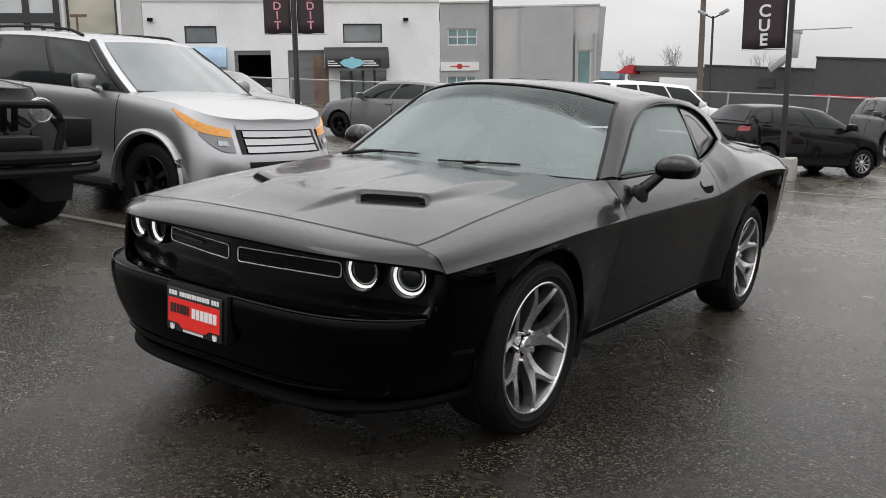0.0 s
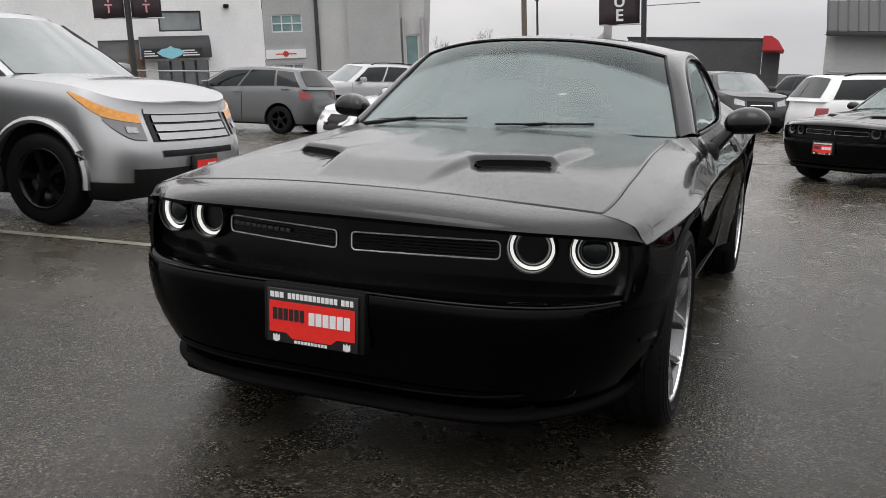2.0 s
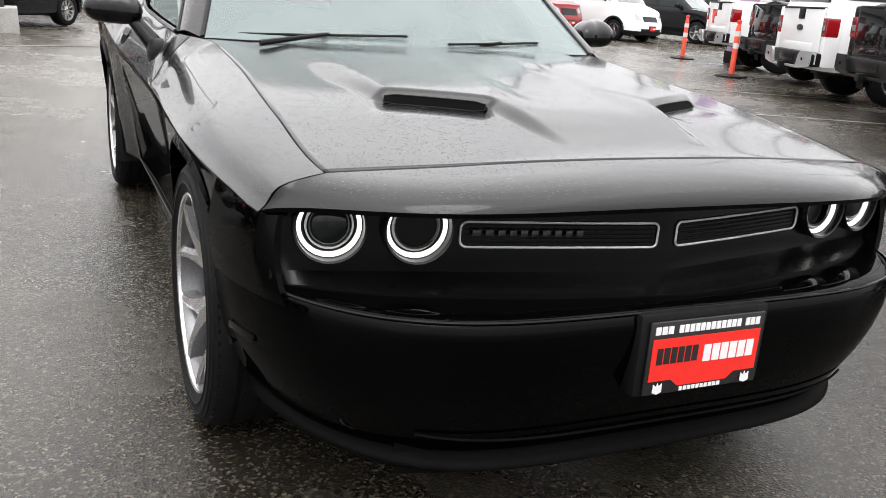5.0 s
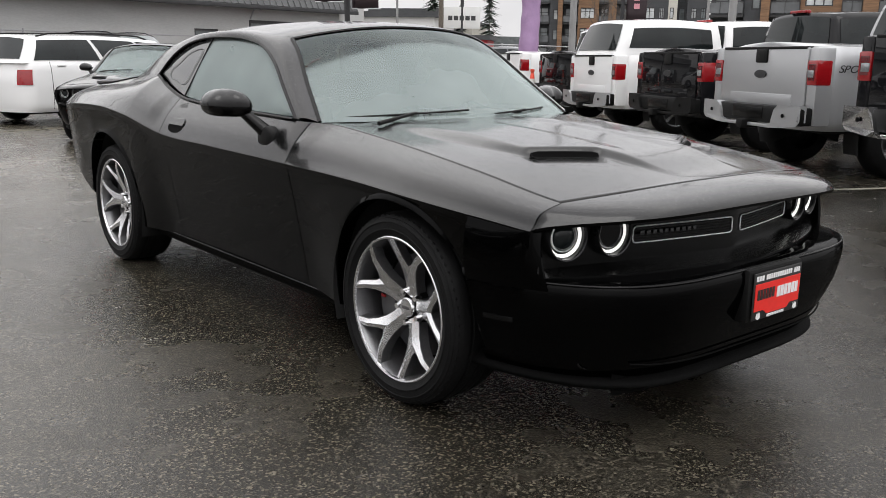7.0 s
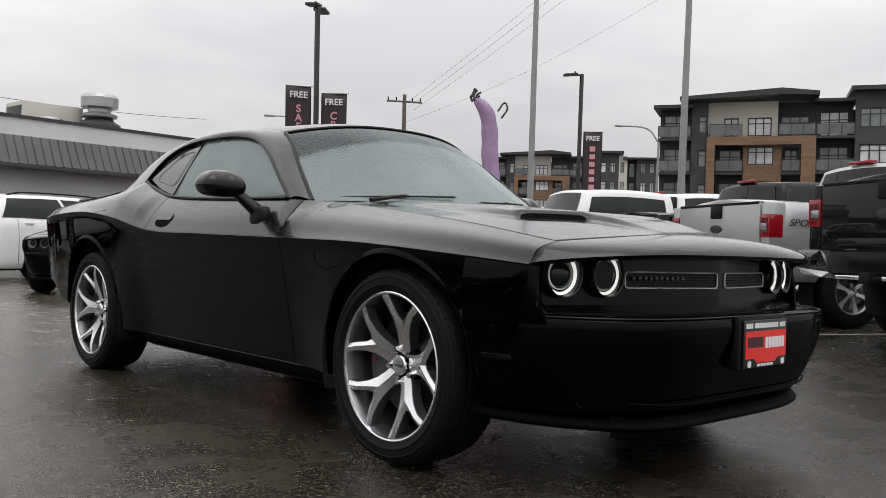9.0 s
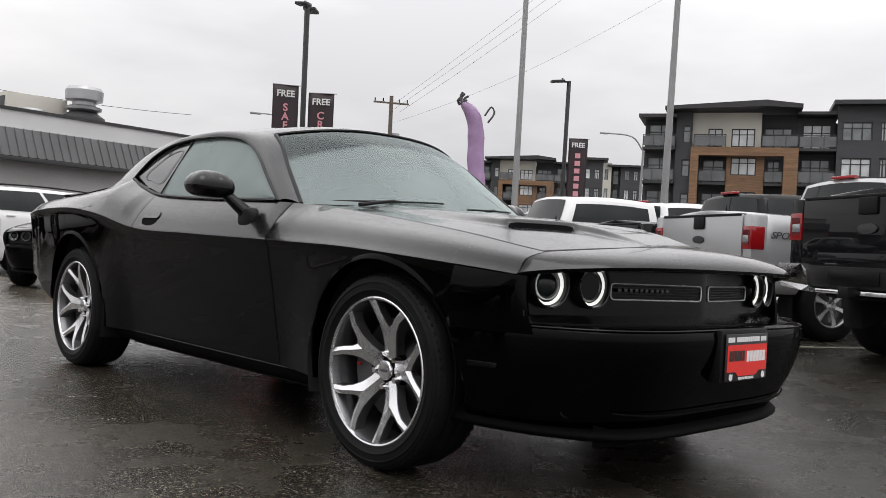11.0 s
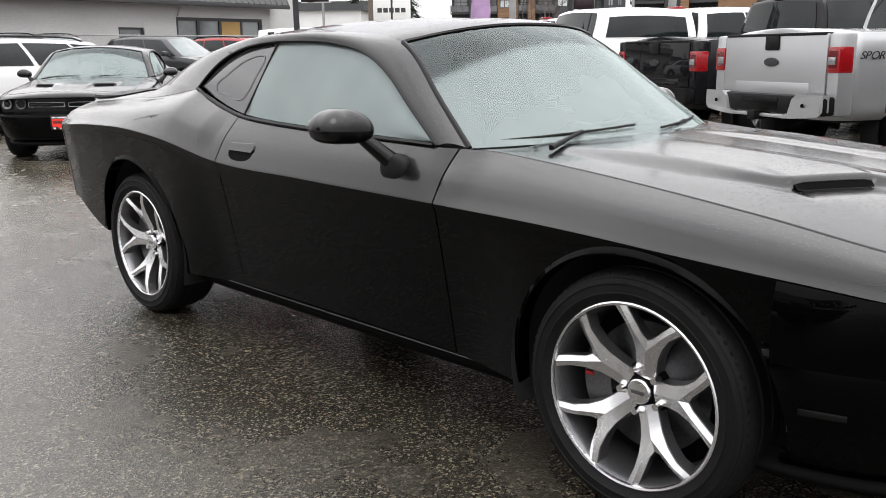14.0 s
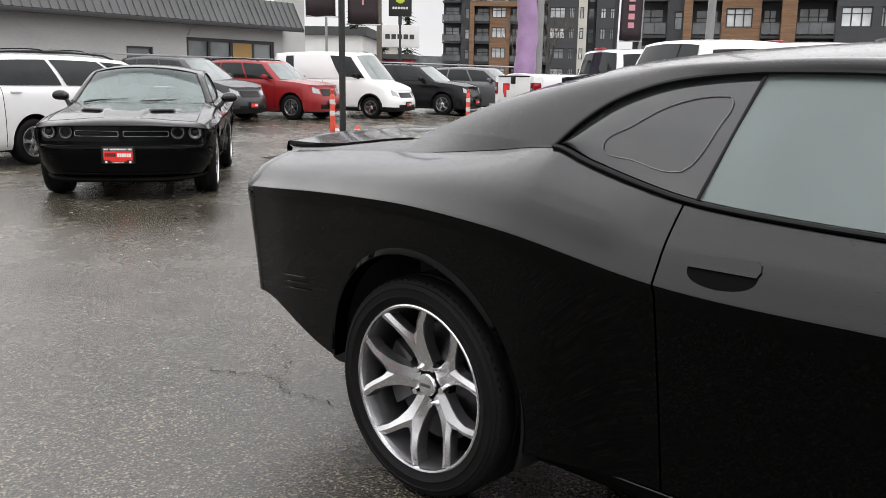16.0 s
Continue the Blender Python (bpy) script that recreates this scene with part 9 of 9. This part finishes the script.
# street signs in the distance
s1 = thing("pylon_sign", pose(31.3, 35.8, 0.3, 0, 0, face_to(31.3, 35.8, CAMX, CAMY)), "black pylon sign with a yellow-green plain logo", "sign")
bm = bmesh.new()
tube(bm, (0, 0, 0), (0, 0, 4.7), 0.10, seg=12)
part("post", bm, POLE_DARK, s1)
bm = bmesh.new()
box(bm, (-0.62, -0.10, 4.35), (0.62, 0.10, 6.0), bevel=0.03)
part("panel", bm, PLATE_BLACK, s1, "black sign panel")
bm = bmesh.new()
extrude_shape(bm, [(0.32 * math.cos(a) * (1 if i % 2 else 0.82), 5.35 + 0.34 * math.sin(a)) for i, a in enumerate(np.linspace(0, 2 * math.pi, 25)[:-1])], 0, 0.01, m=Matrix.Translation((0, -0.101, 0)) @ Matrix.Rotation(radians(90), 4, "X"))
part("logo", bm, SIGN_GREEN, s1, "plain yellow-green disc", smooth=False)
bm = bmesh.new()
for i in range(6):
    box(bm, (-0.42 + i * 0.145, -0.112, 4.72), (-0.31 + i * 0.145, -0.104, 4.84))
part("lettering", bm, SIGN_WHITE, s1, smooth=False)
bm = bmesh.new()
box(bm, (-1.05, -0.08, 2.7), (1.05, 0.08, 3.9), bevel=0.03)
part("reader_board", bm, SIGN_WHITE, s1, "white reader board")
bm = bmesh.new()
for i in range(5):
    box(bm, (-0.8 + i * 0.33, -0.09, 3.15), (-0.55 + i * 0.33, -0.082, 3.4))
part("reader_lettering", bm, TRIM_PLASTIC, s1, smooth=False)

# mauve air dancer
dancer = thing("air_dancer", pose(14.75, 14.55, gz(14.55)), "mauve nylon inflatable tube figure with a tilted ragged head", "inflatable tube")
spine = path3([(0, 0, 0.3), (0.02, -0.02, 1.5), (0.05, -0.05, 2.6), (0.0, 0.0, 3.6), (-0.02, 0.03, 4.35), (-0.10, 0.10, 4.75), (-0.30, 0.30, 5.15)], 40)
rings = []
for i, p in enumerate(spine):
    rr = lerp(0.28, 0.22, i / 39) * (1 + 0.04 * math.sin(i * 1.3)) * (0.2 if i == 39 else 0.8 if i == 38 else 1)
    rings.append([p + Vector((rr * math.cos(a), rr * math.sin(a), 0)) for a in np.linspace(0, 2 * math.pi, 19)])
v, f = sheet(rings)
put("tube", v, f, TUBE_CLOTH, dancer, "mauve fabric tube")
for k in range(7):
    bm = bmesh.new()
    c, sn = -0.30 + 0.12 * math.cos(k * 0.9), 0.30 + 0.12 * math.sin(k * 0.9)
    h_ = 0.14 + 0.10 * ((k * 5) % 3)
    pts = path3([(c, sn, 5.02), (c - 0.03, sn + 0.04, 5.02 + h_ * 0.6), (c + 0.05 * (k % 3 - 1), sn - 0.05 * (k % 2), 5.02 + h_)], 7)
    sweep(bm, pts, 0.035, 6)
    part("streamer", bm, WIRE, dancer, "dark ragged streamer")
bm = bmesh.new()
pts = path3([(0.14, -0.14, 4.75), (0.28, -0.26, 5.0), (0.32, -0.34, 4.85), (0.20, -0.22, 4.55)], 12)
sweep(bm, pts, 0.03, 6)
part("arm_loop", bm, WIRE, dancer, "dark fabric loop")
bm = bmesh.new()
box(bm, (-0.25, -0.25, 0), (0.25, 0.25, 0.32), bevel=0.05)
part("blower", bm, MATT_PLASTIC, dancer, "black blower box")


def delineator(x, y):
    p = thing("traffic_delineator", pose(x, y, gz(y)), "orange plastic post with white reflective bands on a black foot", "traffic post", "orange traffic posts")
    bm = bmesh.new()
    lathe(bm, [(0.055, 0.04), (0.052, 0.9), (0.04, 0.98), (0.03, 1.0), (0.045, 1.03), (0.045, 1.08), (0.0, 1.09)], seg=20, axis="z")
    part("post", bm, ORANGE, p)
    for z in (0.55, 0.78):
        bm = bmesh.new()
        lathe(bm, [(0.0565, z), (0.0560, z + 0.10)], seg=20, axis="z")
        part("band", bm, REFLECT, p, "white reflective band")
    bm = bmesh.new()
    lathe(bm, [(0.30, 0.0), (0.30, 0.03), (0.10, 0.06), (0.0, 0.06)], seg=8, axis="z")
    part("foot", bm, MATT_PLASTIC, p, "black rubber foot")


def cone(x, y, h=0.34):
    p = thing("traffic_cone", pose(x, y, gz(y)), "small orange traffic cone with a white band", "traffic cone", "traffic cones")
    bm = bmesh.new()
    lathe(bm, [(0.14, 0.03), (0.028, h), (0.0, h)], seg=20, axis="z")
    part("cone", bm, ORANGE, p)
    bm = bmesh.new()
    r0, r1 = lerp(0.14, 0.028, 0.55), lerp(0.14, 0.028, 0.75)
    lathe(bm, [(r0 + 0.003, lerp(0.03, h, 0.55)), (r1 + 0.003, lerp(0.03, h, 0.75))], seg=20, axis="z")
    part("band", bm, REFLECT, p)
    bm = bmesh.new()
    box(bm, (-0.18, -0.18, 0), (0.18, 0.18, 0.03), bevel=0.008)
    part("foot", bm, ORANGE, p)


for x, y in ((9.15, 15.2), (13.9, 15.6), (11.22, 10.95), (-0.55, 22.6)):
    delineator(x, y)
for x, y in ((9.50, 15.5), (9.62, 14.95)):
    cone(x, y)


# ---- chain-link fence ----
def fence(points, h=1.85):
    o = thing("chain_fence", Matrix(), "grey chain-link fence with steel posts and a top rail", "fence")
    for a, b in zip(points, points[1:]):
        drop = [p[2] if len(p) > 2 else 0.0 for p in (a, b)]
        a, b = Vector((a[0], a[1], gz(a[1]) - drop[0])), Vector((b[0], b[1], gz(b[1]) - drop[1]))
        n = max(2, int((b - a).length / 3))
        for i in range(n + 1):
            p = a.lerp(b, i / n)
            bm = bmesh.new()
            tube(bm, p, p + Vector((0, 0, h + 0.06)), 0.032, seg=8)
            part("post", bm, STEEL, o)
        bm = bmesh.new()
        tube(bm, a + Vector((0, 0, h)), b + Vector((0, 0, h)), 0.024, seg=6)
        part("rail", bm, STEEL, o)
        verts, faces = [], []
        ln = (b - a).length
        e = (b - a) / ln
        step = 0.16
        k = int(ln / step)
        for i in range(k):
            for s in (1, -1):
                u0, u1 = i * step, i * step + s * h
                z0, z1 = 0.0, h
                if u1 > ln:
                    z1, u1 = h * (ln - u0) / (u1 - u0), ln
                if u1 < 0:
                    z1, u1 = h * u0 / (u0 - u1), 0.0
                p, q = a + e * u0 + Vector((0, 0, z0)), a + e * u1 + Vector((0, 0, z1))
                t_ = 0.0035
                c = len(verts)
                verts += [p - e * t_, p + e * t_, q + e * t_, q - e * t_]
                faces.append((c, c + 1, c + 2, c + 3))
        tagged(put("mesh", verts, faces, STEEL, o, smooth=False), kind="stuff")
    return o


fence([(-26, 15.5, 0.65), (-18, 23.5, 0.55), (-10.5, 29.0, 0.30), (-0.5, 31.0, 0.20)])
fence([(2.0, 26.6), (18.5, 28.2)], 1.75)
fence([(19.5, 25.0), (28.0, 24.5)], 1.75)


# ---- bare trees beyond the sheds ----
def bare_tree(x, y, h, seed):
    t_ = thing("bare_tree", pose(x, y, gz(y)) @ UPRIGHT, "leafless winter tree with thin grey branches", "tree", "bare trees")
    rnd = random.Random(seed)
    bm = bmesh.new()

    def grow(p, d, ln, r, depth):
        q = p + d * ln
        tube(bm, p, q, r, r * 0.65, seg=6 if depth < 2 else 4, caps=False)
        if depth >= 5:
            return
        for _ in range(3 if depth else 4):
            nd = (d + Vector((rnd.uniform(-0.7, 0.7), rnd.uniform(-0.7, 0.7), rnd.uniform(0.0, 0.5)))).normalized()
            grow(p.lerp(q, rnd.uniform(0.6, 1.0)), nd, ln * rnd.uniform(0.55, 0.78), r * 0.55, depth + 1)

    grow(Vector((0, 0, -0.2)), Vector((0, 0, 1)), h * 0.32, h * 0.010, 0)
    tagged(part("branch", bm, BARK, t_, smooth=False), "thin grey winter branches", kind="stuff")


for x, y, h, sd in ((-29.0, 86, 9.0, 1), (-21.5, 88, 8.5, 2), (-35.5, 90, 8.0, 3), (-17.5, 87, 7.5, 6), (62, 48, 11, 4), (88, 72, 13, 5)):
    bare_tree(x, y, h, sd)


def conifer(x, y, h, seed):
    t_ = thing("conifer", pose(x, y, 0), "distant dark green conifer tree", "tree", "conifers")
    rnd = random.Random(seed)
    bm = bmesh.new()
    tube(bm, (0, 0, -0.2), (0, 0, h), h * 0.02, 0.02, seg=6)
    part("trunk", bm, BARK, t_)
    verts, faces = [], []
    for i in range(420):
        z = h * (0.12 + 0.86 * rnd.random())
        r = (1 - z / h) * h * 0.22 * rnd.uniform(0.3, 1.0) + 0.05
        a = rnd.uniform(0, 2 * math.pi)
        p = Vector((r * math.cos(a), r * math.sin(a), z - r * 0.25))
        s_ = h * 0.035 * rnd.uniform(0.6, 1.4)
        d = Vector((math.cos(a), math.sin(a), -0.35)) * s_ * 1.8
        c = Vector((-math.sin(a), math.cos(a), rnd.uniform(-0.4, 0.4))) * s_
        k = len(verts)
        verts += [p - d * 0.4 - c * 0.5, p + c * 0.5 - d * 0.4, p + d]
        faces.append((k, k + 1, k + 2))
    tagged(put("crown", verts, faces, CONIFER, t_, smooth=False), kind="stuff")


for x, y, h, sd in ((46, 56, 8, 1), (50, 57, 6, 2), (64, 68, 9, 3), (58, 70, 7, 4)):
    conifer(x, y, h, sd)

# ---- marks on the ground ----
def strip(name, a, b, w_, label, mat=LINE_PAINT):
    a, b = Vector((*a, gz(a[1]) + 0.005)), Vector((*b, gz(b[1]) + 0.005))
    e = (b - a).normalized()
    n = Vector((-e.y, e.x, 0)) * w_ / 2
    tagged(put(name, [a - n, b - n, b + n, a + n], [(0, 1, 2, 3)], mat, smooth=False), label, "road marking", "painted lines", kind="structure")


for a, b in (((-7.5, 1.35), (-2.9, 1.75)), ((-7.5, 4.7), (-2.9, 5.1)), ((-7.5, -1.6), (-2.9, -1.25)), ((6.2, 6.3), (9.5, 4.7)), ((4.6, 2.4), (8.0, 0.8)), ((7.6, 9.0), (11, 7.4))):
    strip("painted_line", a, b, 0.10, "worn white parking line on the asphalt")
WORN_YELLOW = material("worn_yellow_paint", (0.17, 0.155, 0.105), rough=0.6, stain=0.5, stain_scale=4, grain=0.35, grain_scale=60)
strip("painted_line", (-1.6, 11.9), (2.0, 13.3), 0.11, "worn pale yellow line on the asphalt", WORN_YELLOW)
CRACK = material("asphalt_crack", (0.012, 0.012, 0.012), rough=0.9, grain=0.3)


def crack(points, w_, seed):
    rnd = random.Random(seed)
    P = path3([(*p, 0) for p in points], 60)
    verts, faces = [], []
    for i, p in enumerate(P):
        d = (P[min(i + 1, 59)] - P[max(i - 1, 0)]).normalized()
        n = Vector((-d.y, d.x, 0))
        j = n * rnd.uniform(-0.03, 0.03)
        ww = w_ * rnd.uniform(0.3, 1.2) * (1 - abs(2 * i / 59 - 1) ** 6)
        verts += [p + j - n * ww / 2 + Vector((0, 0, 0.004)), p + j + n * ww / 2 + Vector((0, 0, 0.004))]
    faces = [(2 * i, 2 * i + 1, 2 * i + 3, 2 * i + 2) for i in range(59)]
    tagged(put("pavement_crack", verts, faces, CRACK, smooth=False), "thin branching crack in the asphalt", "crack", "cracks", kind="structure")


crack([(-0.50, 3.62), (-0.56, 3.95), (-0.50, 4.12), (-0.60, 4.38), (-0.70, 4.62)], 0.008, 1)
crack([(-0.52, 4.10), (-0.30, 4.30), (-0.22, 4.62)], 0.005, 2)
crack([(0.3, -3.3), (0.9, -2.6), (1.6, -2.3), (2.3, -1.6)], 0.010, 3)
crack([(-1.6, -1.2), (-1.2, -1.7), (-0.6, -2.1), (0.2, -2.4)], 0.008, 4)
# drain near the second coupe
bm = bmesh.new()
box(bm, (-0.42, -0.28, 0.0), (0.42, 0.28, 0.012), bevel=0.004, m=pose(6.3, 12.9, gz(12.9) + 0.002, 0, 0, 20))
drain = part("drain_cover", bm, MATT_PLASTIC, None, smooth=False)
tagged(drain, "black iron drain grate set in the asphalt", "drain")
